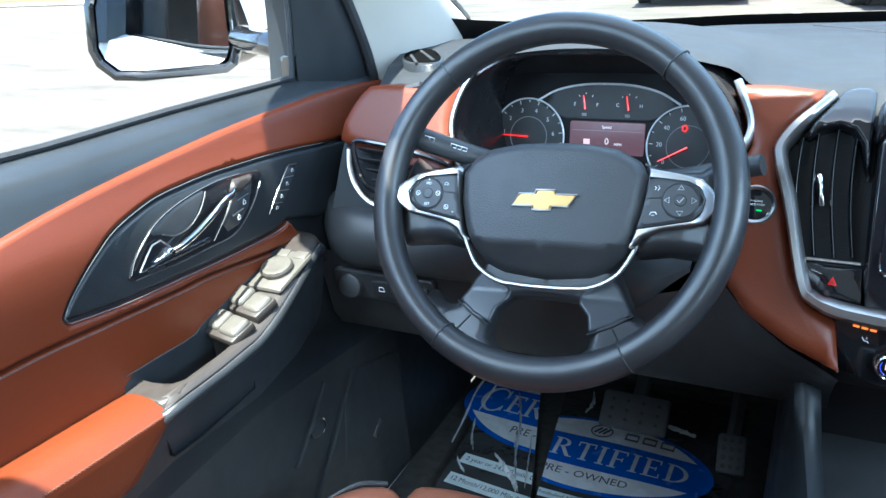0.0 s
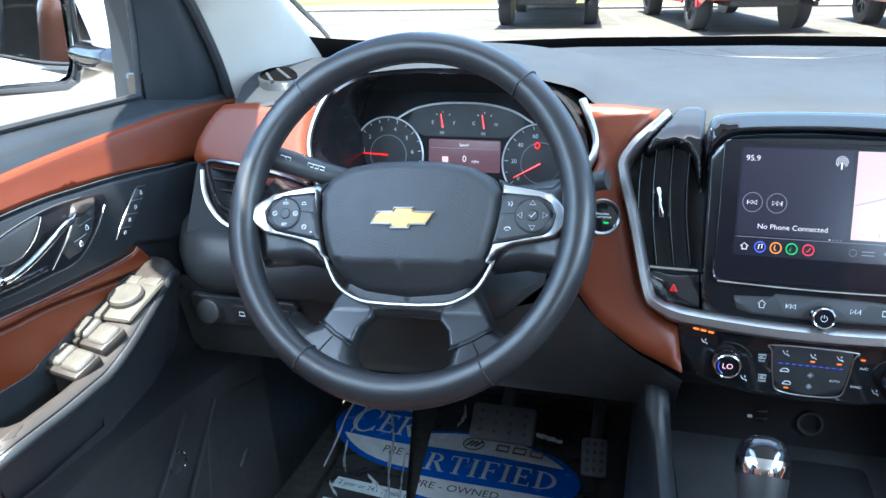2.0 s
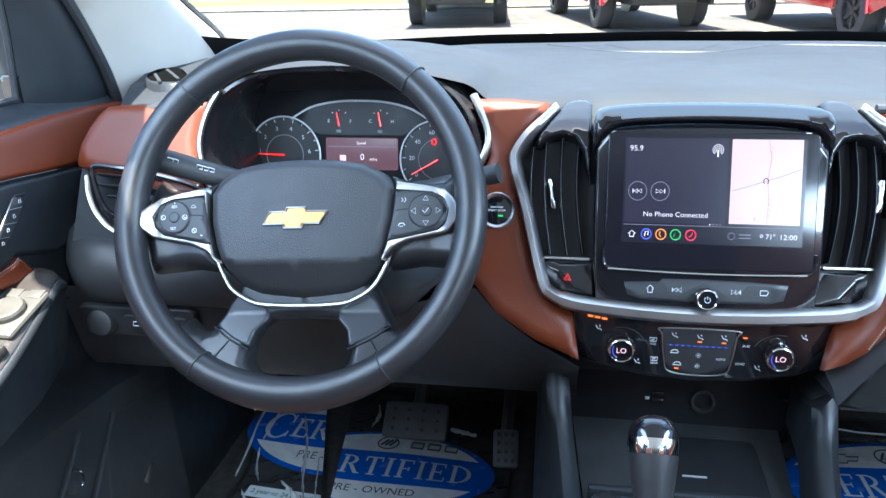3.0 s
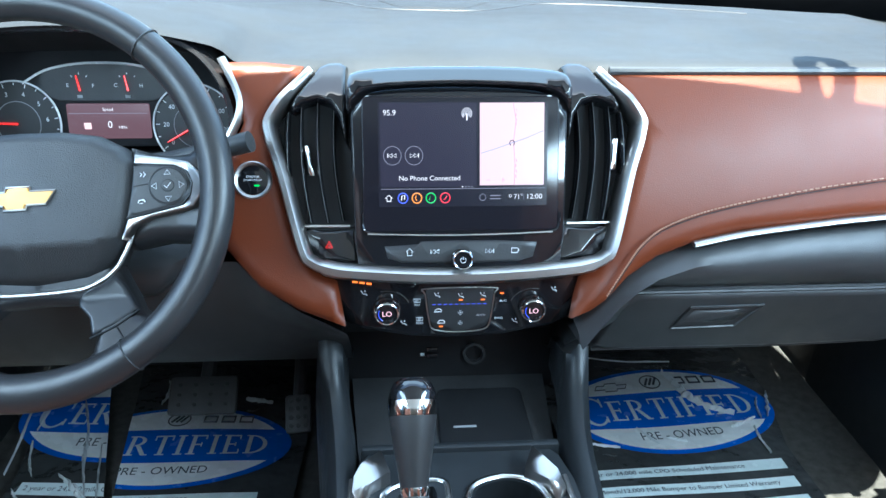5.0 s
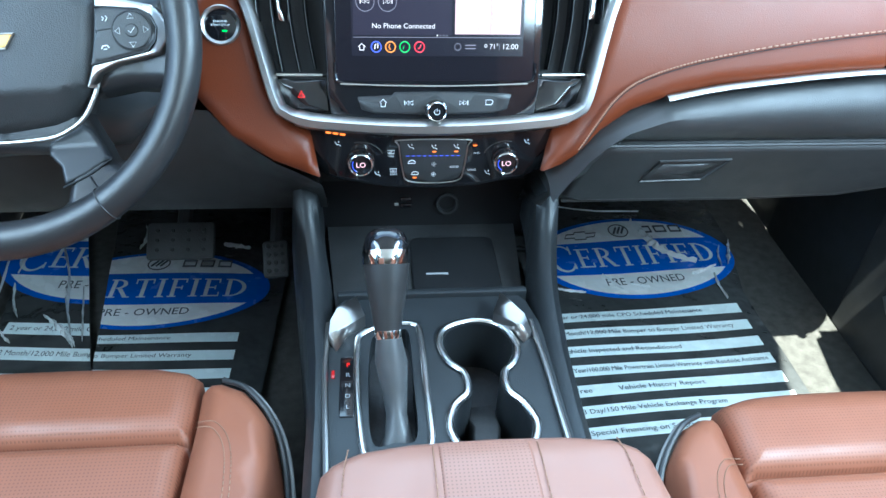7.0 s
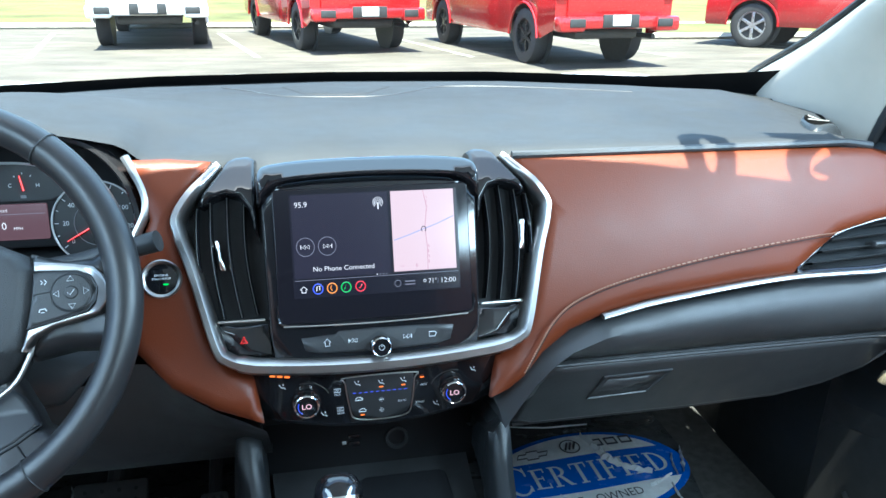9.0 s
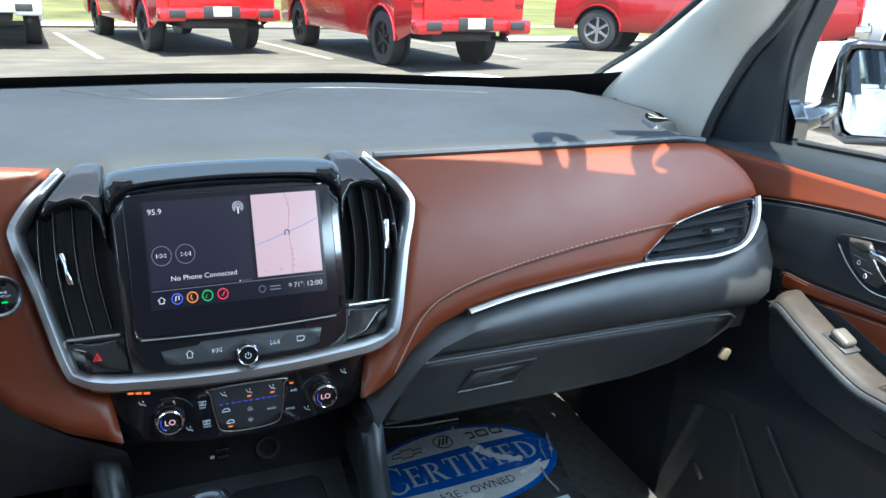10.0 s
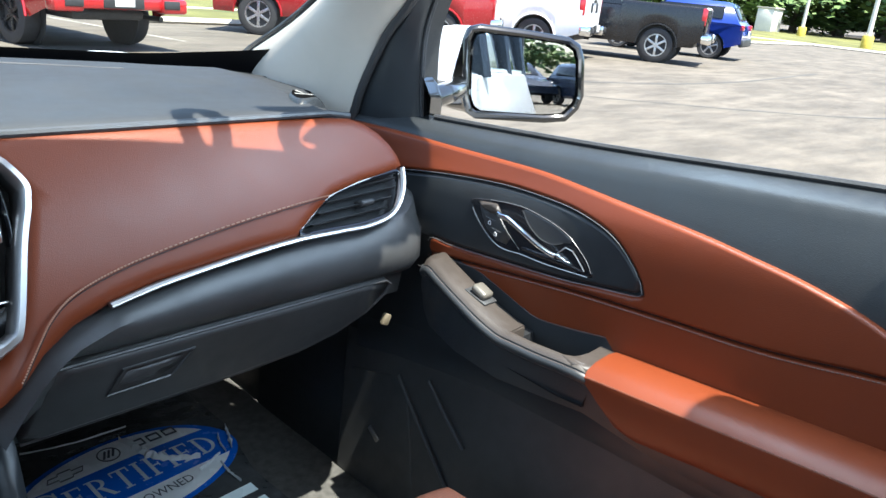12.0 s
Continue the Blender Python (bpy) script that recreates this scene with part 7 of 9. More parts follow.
def lettered(text, f, u, v, h, width, m, parent, clip=None, lift_=0.0012, weight=0.0, big=None):
    """Printed words; big: the first letter's size against the rest."""
    cu = bpy.data.curves.new("text", "FONT")
    cu.body, cu.size, cu.align_y, cu.offset, cu.resolution_u = text, h * 1.4, "CENTER", weight, 3
    ob = bpy.data.objects.new("text", cu)
    scene.collection.objects.link(ob)
    me = bpy.data.meshes.new_from_object(ob.evaluated_get(bpy.context.evaluated_depsgraph_get()))
    bpy.data.objects.remove(ob)
    bpy.data.curves.remove(cu)
    bm = bmesh.new()
    bm.from_mesh(me)
    bpy.data.meshes.remove(me)
    xs = [w.co.x for w in bm.verts]
    k = width / (max(xs) - min(xs))
    for w in bm.verts:
        w.co = Vector((u + (w.co.x - min(xs)) * k, v + w.co.y, 0))
    trim_to(bm, clip)
    for w in bm.verts:
        w.co = Vector(f(w.co.x, w.co.y, lift_))
    if not bm.faces:
        bm.free()
        return None
    return part("lettering", bm, m, parent, smooth=False, flip=False)


LINES = ["2 year or 24,000 mile CPO Scheduled Maintenance", "12 Month/12,000 Mile Bumper to Bumper Limited Warranty", "Vehicle Inspected and Reconditioned", "6 Year/100,000 Mile Powertrain Limited Warranty with Roadside Assistance", "Free          Vehicle History Report", "3 Day/150 Mile Vehicle Exchange Program", "Special Financing on Select Certified Vehicles"]


def _arc(cx, cy, ro, ri, a0, a1, n=12, dx=0.0):
    """Quads of a swelling bow between two ellipses; dx shifts the inner one."""
    A = [radians(a0 + (a1 - a0) * k / n) for k in range(n + 1)]
    P = [((cx + ro[0] * math.cos(a), cy + ro[1] * math.sin(a)), (cx + dx + ri[0] * math.cos(a), cy + ri[1] * math.sin(a))) for a in A]
    return [[p[0], q[0], q[1], p[1]] for p, q in zip(P, P[1:])]


def _bar(x0, y0, x1, y1):
    return [[(x0, y0), (x1, y0), (x1, y1), (x0, y1)]]


STEM = _bar(0.10, 0, 0.27, 1) + _bar(0.0, 0, 0.37, 0.055) + _bar(0.0, 0.945, 0.37, 1)
ARMS = _bar(0.2, 0.93, 0.70, 1) + _bar(0.64, 0.78, 0.70, 1) + _bar(0.2, 0.475, 0.56, 0.54) + _bar(0.50, 0.40, 0.56, 0.61)
SERIF = {"C": (0.86, _arc(0.47, 0.5, (0.47, 0.515), (0.34, 0.45), 38, 322, 24, 0.03) + _bar(0.77, 0.64, 0.83, 0.96) + _bar(0.79, 0.10, 0.85, 0.30)),
         "E": (0.76, STEM + ARMS + _bar(0.2, 0, 0.74, 0.07) + _bar(0.68, 0, 0.74, 0.24)), "F": (0.72, STEM + ARMS), "I": (0.37, STEM),
         "R": (0.90, STEM + _arc(0.30, 0.735, (0.42, 0.265), (0.25, 0.205), -90, 90) + [[(0.36, 0.48), (0.54, 0.50), (0.90, 0.0), (0.70, 0.0)]] + _bar(0.70, 0, 0.96, 0.055)),
         "T": (0.78, _bar(0.305, 0, 0.475, 1) + _bar(0.20, 0, 0.58, 0.055) + _bar(0.0, 0.93, 0.78, 1) + _bar(0.0, 0.74, 0.06, 1) + _bar(0.72, 0.74, 0.78, 1)),
         "D": (0.92, STEM + _arc(0.25, 0.5, (0.67, 0.5), (0.49, 0.435), -90, 90, 16))}


def serifed(f, u, v, h, big, width, m, parent, clip=None):
    """The sign's word in capitals with serifs: the first letter taller, the rest of height h, from u over a width."""
    total = sum(SERIF[c][0] + 0.16 for c in "ERTIFIED") * h + (SERIF["C"][0] + 0.10) * big
    k = width / total
    x = 0.0
    for i, c in enumerate("CERTIFIED"):
        w, polys = SERIF[c]
        g = big if i == 0 else h
        bm = bmesh.new()
        for q in polys:
            bm.faces.new([bm.verts.new((u + (x + p[0] * g) * k, v + (p[1] * g - 0.5 * h if i else p[1] * g - 0.5 * h - 0.45 * (big - h)), 0)) for p in q])
        trim_to(bm, clip)
        for w_ in bm.verts:
            w_.co = Vector(f(w_.co.x, w_.co.y, 0.0032))
        x += (w + (0.16 if i else 0.10)) * g
        if bm.faces:
            part("letter", bm, m, parent, smooth=False, flip=False)
        else:
            bm.free()


def print_mat(name, label, f, a, b, outline, clip, strip_x0, strip_x1, strip_y, pitch, rows_n, strip_h=0.0115, group="floor mats"):
    """A black mat under clear film, printed with an oval sign and ruled lines of small type. The oval's middle is the frame's origin."""
    e = thing(name, label, "floor mat", f(0, 0), group=group)
    bm = flat(outline, f, 0.0, clip)
    part("sheet", bm, FILM, e, "glossy black sheet under clear film")
    part("oval", flat(ellipse(0, 0, a, b, 56), f, 0.0016, clip), PRINTBLUE, e, "blue printed oval")

    def cap(sign, v0, k=0.92):
        # white segment of the oval above or below the word
        t0 = math.asin(v0 / (b * k))
        n = 20
        return [(a * k * math.cos(t), sign * b * k * math.sin(t)) for t in [t0 + (math.pi - 2 * t0) * i / n for i in range(n + 1)]]
    part("oval_field", flat(cap(1, 0.39 * b), f, 0.0026, clip), PRINTWHITE, e, "white upper field")
    part("oval_field", flat(cap(-1, 0.40 * b)[::-1], f, 0.0026, clip), PRINTWHITE, e, "white lower field")
    serifed(f, -0.83 * a, 0.0, 0.46 * b, 0.66 * b, 1.66 * a, PRINTPALE, e, clip)
    lettered("PRE - OWNED", f, -0.37 * a, -0.60 * b, 0.17 * b, 0.74 * a, PRINTINK, e, clip, 0.0034, 0.0)
    # three makers' marks, as plain shapes
    cr = [(-0.15, -0.03), (-0.06, -0.03), (-0.06, -0.06), (0.04, -0.06), (0.05, -0.03), (0.12, -0.03), (0.15, 0.03), (0.06, 0.03), (0.06, 0.06), (-0.04, 0.06), (-0.05, 0.03), (-0.12, 0.03)]
    if inside(-0.40 * a, 0.58 * b, clip, 0.1 * a):
        part("mark", tube([f(-0.42 * a + u * a * 1.1, 0.58 * b + v * b * 1.7, 0.0036) for u, v in cr], 0.0014, 4, True), PRINTINK, e)
    if inside(-0.02 * a, 0.62 * b, clip, 0.1 * a):
        part("mark", tube([f(-0.02 * a + 0.095 * a * math.cos(t), 0.64 * b + 0.17 * b * math.sin(t), 0.0036) for t in [k * 0.314 for k in range(20)]], 0.0013, 4, True), PRINTINK, e)
        for q in (-0.04, 0.0, 0.04):
            part("mark", tube([f((-0.04 + q) * a, 0.57 * b, 0.0036), f((0.01 + q) * a, 0.73 * b, 0.0036)], 0.0021, 4), PRINTINK, e)
    for q in range(3):
        u0 = (0.19 + 0.155 * q) * a
        if inside(u0, 0.60 * b, clip, 0.07 * a):
            part("mark", tube([f(u0 + du * a, (0.63 + dv) * b, 0.0036) for du, dv in ((0.012, -0.075), (0.118, -0.075), (0.118, 0.075), (0.012, 0.075))], 0.0024, 4, True), PRINTINK, e)
    for k in range(rows_n):
        v = strip_y - pitch * k
        part("strip", flat([(strip_x0, v - strip_h), (strip_x1, v - strip_h), (strip_x1, v + strip_h), (strip_x0, v + strip_h)], f, 0.0020, clip, 0.05), PRINTSTRIP, e, "pale printed strip")
        lettered(LINES[k], f, strip_x0 + 0.008, v, strip_h * 0.80, 0.00575 * len(LINES[k]) * (0.80 if len(LINES[k]) > 60 else 1.0), PRINTINK, e, clip, 0.0028, 0.0)
    return e


def inside(u, v, clip, r=0.0):
    return all((u - co[0]) * no[0] + (v - co[1]) * no[1] < -r * (abs(no[0]) > 0.5) for co, no in clip or ())


PRINTPALE = mat("printed_pale_letters", (0.62, 0.70, 0.74), 0.25, var=0.05, grain=0.25, grain_scale=22, coat=0.5)
PF = mat_frame(0.425, 0.505, 2.5, 0.466)
print_mat("floor_mat", "black passenger mat under clear film with a blue oval sign", PF, 0.197, 0.121, [(-0.22, 0.19), (0.215, 0.19), (0.212, 0.05), (0.165, -0.12), (0.16, -0.46), (-0.20, -0.46), (-0.215, -0.2)], None, -0.210, 0.138, -0.161, 0.0405, 7)
DF2 = mat_frame(-0.440, 0.446, -2.0, 0.466)
print_mat("floor_mat", "black driver's mat with a blue oval, partly covered", DF2, 0.198, 0.101, [(-0.13, 0.24), (0.225, 0.24), (0.222, 0.0), (0.21, -0.47), (-0.10, -0.47)], [((-0.077, 0.0), (-0.985, -0.175))], -0.22, 0.164, -0.124, 0.0385, 4, 0.0102)
DF3 = mat_frame(-0.520, 0.531, -3.0, 0.469)
print_mat("floor_mat", "crumpled clear film sheet with a cut blue oval sign", DF3, 0.197, 0.124, [(-0.20, 0.17), (0.12, 0.17), (0.12, -0.55), (-0.10, -0.55), (-0.135, -0.15)], [((-0.0485, 0.0), (0.948, 0.317))], -0.116, 0.20, -0.186, 0.055, 3, 0.0135)
# crumpled clear film: ridges and torn edges, with their highlights as opaque near-white
FILMGLINT = mat("film_highlight_white", (0.74, 0.78, 0.80), 0.10, var=0.1, coat=1.0)


def crease(f, pts, wide, high, label="raised crease of clear plastic film on the mat, coloured white as its highlight"):
    rnd = random.Random(len(pts) * 7 + int(pts[0][0] * 1000))
    L_ = smooth_line([(*p, 0) for p in pts], 6)
    rows = []
    for i, p in enumerate(L_):
        a, b_ = L_[max(0, i - 1)], L_[min(len(L_) - 1, i + 1)]
        n = Vector((-(b_ - a).y, (b_ - a).x, 0)).normalized()
        w = wide * (0.25 + math.sin(math.pi * (i + 0.5) / len(L_))) * rnd.uniform(0.45, 1.25)
        row = []
        for q, z in ((-1.0, 0.0038), (-0.55, 0.0045 + high * rnd.random()), (-0.1, 0.0045 + high * rnd.uniform(0.4, 1.2)), (0.35, 0.0045 + 0.7 * high * rnd.random()), (1.0, 0.0038)):
            row.append(f(p.x + n.x * w * q, p.y + n.y * w * q, z))
        rows.append(row)
    return tagged(part("film_crease", grid(rows), FILMGLINT, smooth=False), label, "plastic film", "film creases")


for f, pts, wide, high in ((PF, ((0.028, 0.103), (0.043, 0.062), (0.051, 0.025), (0.074, -0.004), (0.112, -0.033)), 0.008, 0.010), (PF, ((0.131, -0.069), (0.126, -0.101), (0.126, -0.140)), 0.0022, 0.004), (PF, ((0.205, 0.031), (0.190, -0.005), (0.170, -0.045)), 0.0035, 0.005), (PF, ((0.180, 0.018), (0.166, -0.010), (0.155, -0.05)), 0.0022, 0.004),
                           (PF, ((-0.170, -0.084), (-0.15, -0.090), (-0.120, -0.097)), 0.004, 0.003), (PF, ((-0.075, -0.050), (-0.064, -0.068), (-0.050, -0.094)), 0.003, 0.003), (PF, ((-0.03, -0.080), (-0.012, -0.088), (0.0, -0.094)), 0.0025, 0.003), (PF, ((0.145, -0.045), (0.11, -0.06), (0.09, -0.066)), 0.004, 0.004), (PF, ((-0.116, 0.174), (-0.03, 0.150), (0.06, 0.140)), 0.0012, 0.003),
                           (DF3, ((-0.145, -0.076), (-0.129, -0.123), (-0.106, -0.164)), 0.0022, 0.004), (DF3, ((-0.107, 0.043), (-0.066, -0.047), (-0.043, -0.122), (-0.010, -0.202)), 0.0030, 0.006), (DF3, ((-0.067, -0.157), (-0.042, -0.176), (-0.012, -0.205), (0.004, -0.228)), 0.0045, 0.007), (DF3, ((-0.123, -0.191), (-0.110, -0.207), (-0.093, -0.222)), 0.0025, 0.004), (DF3, ((-0.030, -0.08), (-0.004, -0.163), (0.012, -0.215)), 0.0016, 0.004),
                           (DF3, ((-0.165, 0.10), (-0.155, 0.02), (-0.150, -0.05)), 0.0018, 0.004), (DF3, ((-0.19, 0.12), (-0.185, 0.02), (-0.165, -0.08), (-0.15, -0.16)), 0.0014, 0.004), (DF2, ((-0.054, 0.181), (-0.045, 0.145), (-0.049, 0.109)), 0.003, 0.006), (DF2, ((0.10, 0.12), (0.125, 0.118), (0.15, 0.110)), 0.006, 0.006)):
    crease(f, pts, wide, high)

# ---- pedals ----
# rubber colour lifted to imitate the light that reaches the pedals
PEDAL = mat("lit_pedal_rubber", (0.075, 0.077, 0.078), 0.55, var=0.2, var_scale=30, grain=0.3, grain_scale=400)
br = thing("brake_pedal", "black rubber brake pedal on a steel arm", "pedal", (-0.37, 0.43, 0.47), group="pedals")
PM = Matrix.Translation((-0.369, 0.422, 0.584)) @ pose(0, 0, 0, 38)
bpad = part("rubber_pad", box((0, 0, 0), (0.106, 0.062, 0.014), PM.to_3x3().to_4x4(), 0.006), PEDAL, br)
bpad.data.transform(Matrix.Translation(PM.translation))
for i in range(4):
    for j in range(3):
        part("dimple", turned([(0.0035, 0), (0.003, 0.0012), (0, 0.0012)], 8, PM @ Matrix.Translation((-0.036 + 0.024 * i, -0.016 + 0.016 * j, 0.0068))), BLACKTRIM, bpad)
part("arm", tube([PM @ Vector((0.0, 0.0, -0.01)), Vector((-0.36, 0.52, 0.66)), Vector((-0.35, 0.60, 0.80))], 0.012, 8), BLACKTRIM, br)
ac = thing("accelerator_pedal", "black studded accelerator pedal", "pedal", (-0.22, 0.40, 0.47), group="pedals")
AM = Matrix.Translation((-0.219, 0.392, 0.566)) @ pose(0, 0, 0, 40, 0, 4)
apad = part("rubber_pad", box((0, 0, 0), (0.040, 0.060, 0.014), AM.to_3x3().to_4x4(), 0.005), PEDAL, ac)
apad.data.transform(Matrix.Translation(AM.translation))
for i in range(3):
    for j in range(4):
        part("stud", turned([(0.004, 0), (0.0035, 0.002), (0, 0.002)], 8, AM @ Matrix.Translation((-0.011 + 0.011 * i, -0.020 + 0.0135 * j, 0.0068))), BLACKTRIM, apad)
part("arm", tube([AM @ Vector((0.0, 0.02, -0.01)), Vector((-0.215, 0.52, 0.68)), Vector((-0.21, 0.60, 0.80))], 0.010, 8), BLACKTRIM, ac)

# switches under the driver's end of the dash
hs = thing("headlamp_switch", "black switch panel with a rotary headlamp knob", "switch panel", (-0.63, 0.15, 0.88))
part("panel", pad(rrect(-0.715, 0.868, -0.565, 0.912, 0.008), lambda u, z, o: (u, 0.138 + 0.2 * (0.92 - z) - o, z), 0.004, 0.004, 0.04), PLASTIC, hs)
part("knob", turned([(0.017, 0), (0.016, 0.012), (0.013, 0.014), (0, 0.014)], 24, Matrix.Translation((-0.685, 0.141, 0.89)) @ pose(0, 0, 0, 80)), PLASTIC, hs)
for u in (-0.640, -0.590):
    part("key", pad(rrect(u - 0.016, 0.878, u + 0.016, 0.902, 0.004), lambda a, z, o: (a, 0.1335 + 0.2 * (0.92 - z) - o, z), 0.003, 0.002, 0.04), BLACKTRIM, hs)
    part("icon", tube([(u - 0.004, 0.1355, 0.888), (u + 0.004, 0.1355, 0.888), (u + 0.003, 0.1345, 0.894), (u - 0.003, 0.1345, 0.894)], 0.0007, 4, True), ICON, hs)


# ---- door fittings ----
def door_fittings(s, d):
    f = DR(s)
    up = lambda h: (lambda y, z, o=0.0: f(y, z, o + h))
    # release: bezel, cup, lever
    k = (lambda y, z: (y, z)) if s < 0 else (lambda y, z: (y + 0.018, z - 0.0145 - 0.10 * max(0.0, -0.04 - y)))
    g = lambda y, z, o: f(*k(y, z), o)
    line = lambda pts, o, n=5: [g(p.x, p.y, o) for p in smooth_line([(y, z, 0) for y, z in pts], n)]
    BZ = [(0.0574, 1.0491), (0.020, 1.0567), (-0.016, 1.0605), (-0.051, 1.0610), (-0.086, 1.0583), (-0.111, 1.0525), (-0.1254, 1.0448), (-0.145, 1.0305), (-0.1558, 1.0164), (-0.1504, 1.0105), (-0.088, 1.0011), (-0.046, 0.9972), (-0.014, 0.9948), (0.0067, 1.0002), (0.031, 1.0174), (0.0496, 1.0381)]
    bz = part("release_bezel", pad(BZ, lambda y, z, o: g(y, z, o + 0.005), 0.003, 0.0015, 0.02, 0.002, 3), GLOSSDOOR, d, "gloss black release bezel")
    part("bright_line", tube(line(((0.0496, 1.0375), (0.031, 1.0172), (0.0067, 1.0002), (-0.014, 0.9948), (-0.046, 0.9970), (-0.088, 1.0005), (-0.150, 1.0100)), 0.0088), 0.0006, 5), SATIN, bz)
    part("upper_line", tube(line(((0.020, 1.0562), (-0.016, 1.0602), (-0.051, 1.0605), (-0.086, 1.0578), (-0.111, 1.0520), (-0.1254, 1.0442), (-0.145, 1.0300), (-0.154, 1.017)), 0.0086), 0.0004, 4), EDGE, bz)
    part("cup", pad([(-0.036, 1.0575), (-0.0513, 1.041), (-0.0712, 1.0307), (-0.0916, 1.0307), (-0.1073, 1.0382), (-0.121, 1.044), (-0.108, 1.0515), (-0.085, 1.0565), (-0.058, 1.0588)], lambda y, z, o: g(y, z, o + 0.0074), 0.0012, 0.004, 0.02, 0.002, 3), BLACKTRIM, bz, "dark hand recess")
    part("cup_lip", tube(line(((-0.037, 1.0565), (-0.0513, 1.041), (-0.0712, 1.0307), (-0.0916, 1.0307), (-0.1073, 1.0382)), 0.0092), 0.0007, 5), PLASTIC, bz)
    part("lever", tube(smooth_line([g(y, z, o) for y, z, o in ((0.000, 1.0420, 0.013), (-0.008, 1.0405, 0.016), (-0.0236, 1.0405, 0.019), (-0.0494, 1.0320, 0.020), (-0.0731, 1.0238, 0.018), (-0.0909, 1.0195, 0.015), (-0.100, 1.0185, 0.012))], 6), 0.0026, 10, squash=1.5), CHROME, bz, "chrome release lever")
    part("lever_foot", pad([(-0.0900, 1.0170), (-0.1015, 1.0225), (-0.1070, 1.0240), (-0.1110, 1.0205), (-0.1250, 1.0165), (-0.1050, 1.0160)], lambda y, z, o: g(y, z, o + 0.0105), 0.003, 0.003, 0.008, 0.006), CHROME, bz, "chrome lever foot")
    part("foot_outline", tube([g(y, z, 0.0115) for y, z in ((-0.1460, 1.0165), (-0.1345, 1.0275), (-0.1249, 1.0350), (-0.1139, 1.0352), (-0.1030, 1.0230))], 0.0009, 6), SATIN, bz)
    part("lever_shelf", pad([(-0.1455, 1.0145), (-0.1086, 1.0168), (-0.0445, 1.0085), (-0.041, 1.0030), (-0.088, 1.0055), (-0.143, 1.0120)], lambda y, z, o: g(y, z, o + 0.008), 0.0022, 0.004, 0.012, 0.002), GLOSSDOOR, bz, "gloss shelf under the lever")
    part("cup_edge", tube([g(y, z, 0.0092) for y, z in ((-0.0405, 1.0018), (-0.0207, 1.0175), (0.004, 1.0373))], 0.0005, 4), EDGE, bz)
    lock = part("lock_switch", pad([(0.038, 1.0440), (0.000, 1.0380), (-0.024, 1.0130), (-0.018, 1.0020), (0.002, 1.0035), (0.022, 1.0170)], lambda y, z, o: g(y, z, o + 0.0078), 0.002, 0.002, 0.02, 0.002), PLASTIC, bz)
    part("switch_top", pad([(-0.0026, 1.0429), (0.0072, 1.0541), (0.0413, 1.0501), (0.0294, 1.0414), (0.0132, 1.0383)], lambda y, z, o: g(y, z, o + 0.0090), 0.0045, 0.004, 0.01, 0.002), GREIGE, lock)
    for y, z in ((0.0147, 1.0246), (0.0026, 1.0113)):
        part("padlock_icon", tube([g(y + a, z + b_, 0.0106) for a, b_ in ((-0.002, -0.002), (0.002, -0.002), (0.002, 0.001), (0.0, 0.0035), (-0.002, 0.001))], 0.0005, 4, True), ICON, lock)
        part("key_line", tube([g(y - 0.009, z + 0.0055, 0.0102), g(y + 0.010, z + 0.0075, 0.0102)], 0.0003, 4), EDGE, lock)
    # stitching between the leathers
    stitched([f(y, z - 0.004, 0.0082) for y, z in SEAM[s][:-1]], DARKTHREAD, d, n=20)
    z0 = lambda y: (0.905 if s > 0 else 0.911) + 0.06 * max(0, -0.2 - y)
    stitched([(s * (0.6655 + arm_out(s)), y, z0(y) - 0.0085) for y in (-0.195, -0.26, -0.33, -0.40, -0.47, -0.51)], ARMTHREAD, d, n=18)
    edge_y = [-0.206, -0.185, -0.12, -0.08, -0.053, -0.02, 0.03, 0.07, 0.095, 0.108]
    roll = lambda q, h: smooth_line([(s * (0.6668 + q + con_out(s)[0] + lerp(y, [-0.206, -0.185, 0.0, 0.11], [0.022, 0.0, 0.0, 0.022])), y, lerp(y, [-0.206, -0.187, -0.10, -0.053, -0.02, 0.03, 0.095, 0.108], [0.880, 0.9000, 0.8955, 0.8965, 0.9055, 0.9205, 0.9375, 0.932]) + lift(s, y) + con_out(s)[1] + h) for y in edge_y], 6)
    part("grip_roll", tube(roll(0.0022, -0.0085), 0.0072, 10), DOORBLACK, d, "black leather roll beside the bezel")
    part("bezel_joint", tube(roll(0.0012, -0.0008), 0.0009, 5), CUPBLACK, d, "dark joint beside the bezel")
    stitched([tuple(p) for p in roll(-0.0012, -0.0022)], DARKTHREAD, d, r=0.0004, n=6)
    # window switches
    zt = lambda y: lerp(y, [-0.187, -0.10, -0.053, -0.02, 0.03, 0.095], [0.902, 0.896, 0.897, 0.906, 0.921, 0.938]) + lift(s, y) + con_out(s)[1] + 0.004
    if s > 0:
        spots = [(0.703, 0.008)]
    else:
        spots = [(0.7315, -0.017), (0.7030, -0.024), (0.7345, -0.055), (0.7060, -0.062)]
        for x, y in ((0.718, -0.020), (0.721, -0.058)):
            part("switch_block", box((s * x, y - 0.003, zt(y) + 0.001), (0.062, 0.034, 0.012), pose(0, 0, 0, 18, 0, -12), 0.003), GREIGE, d, "stepped warm grey switch block")
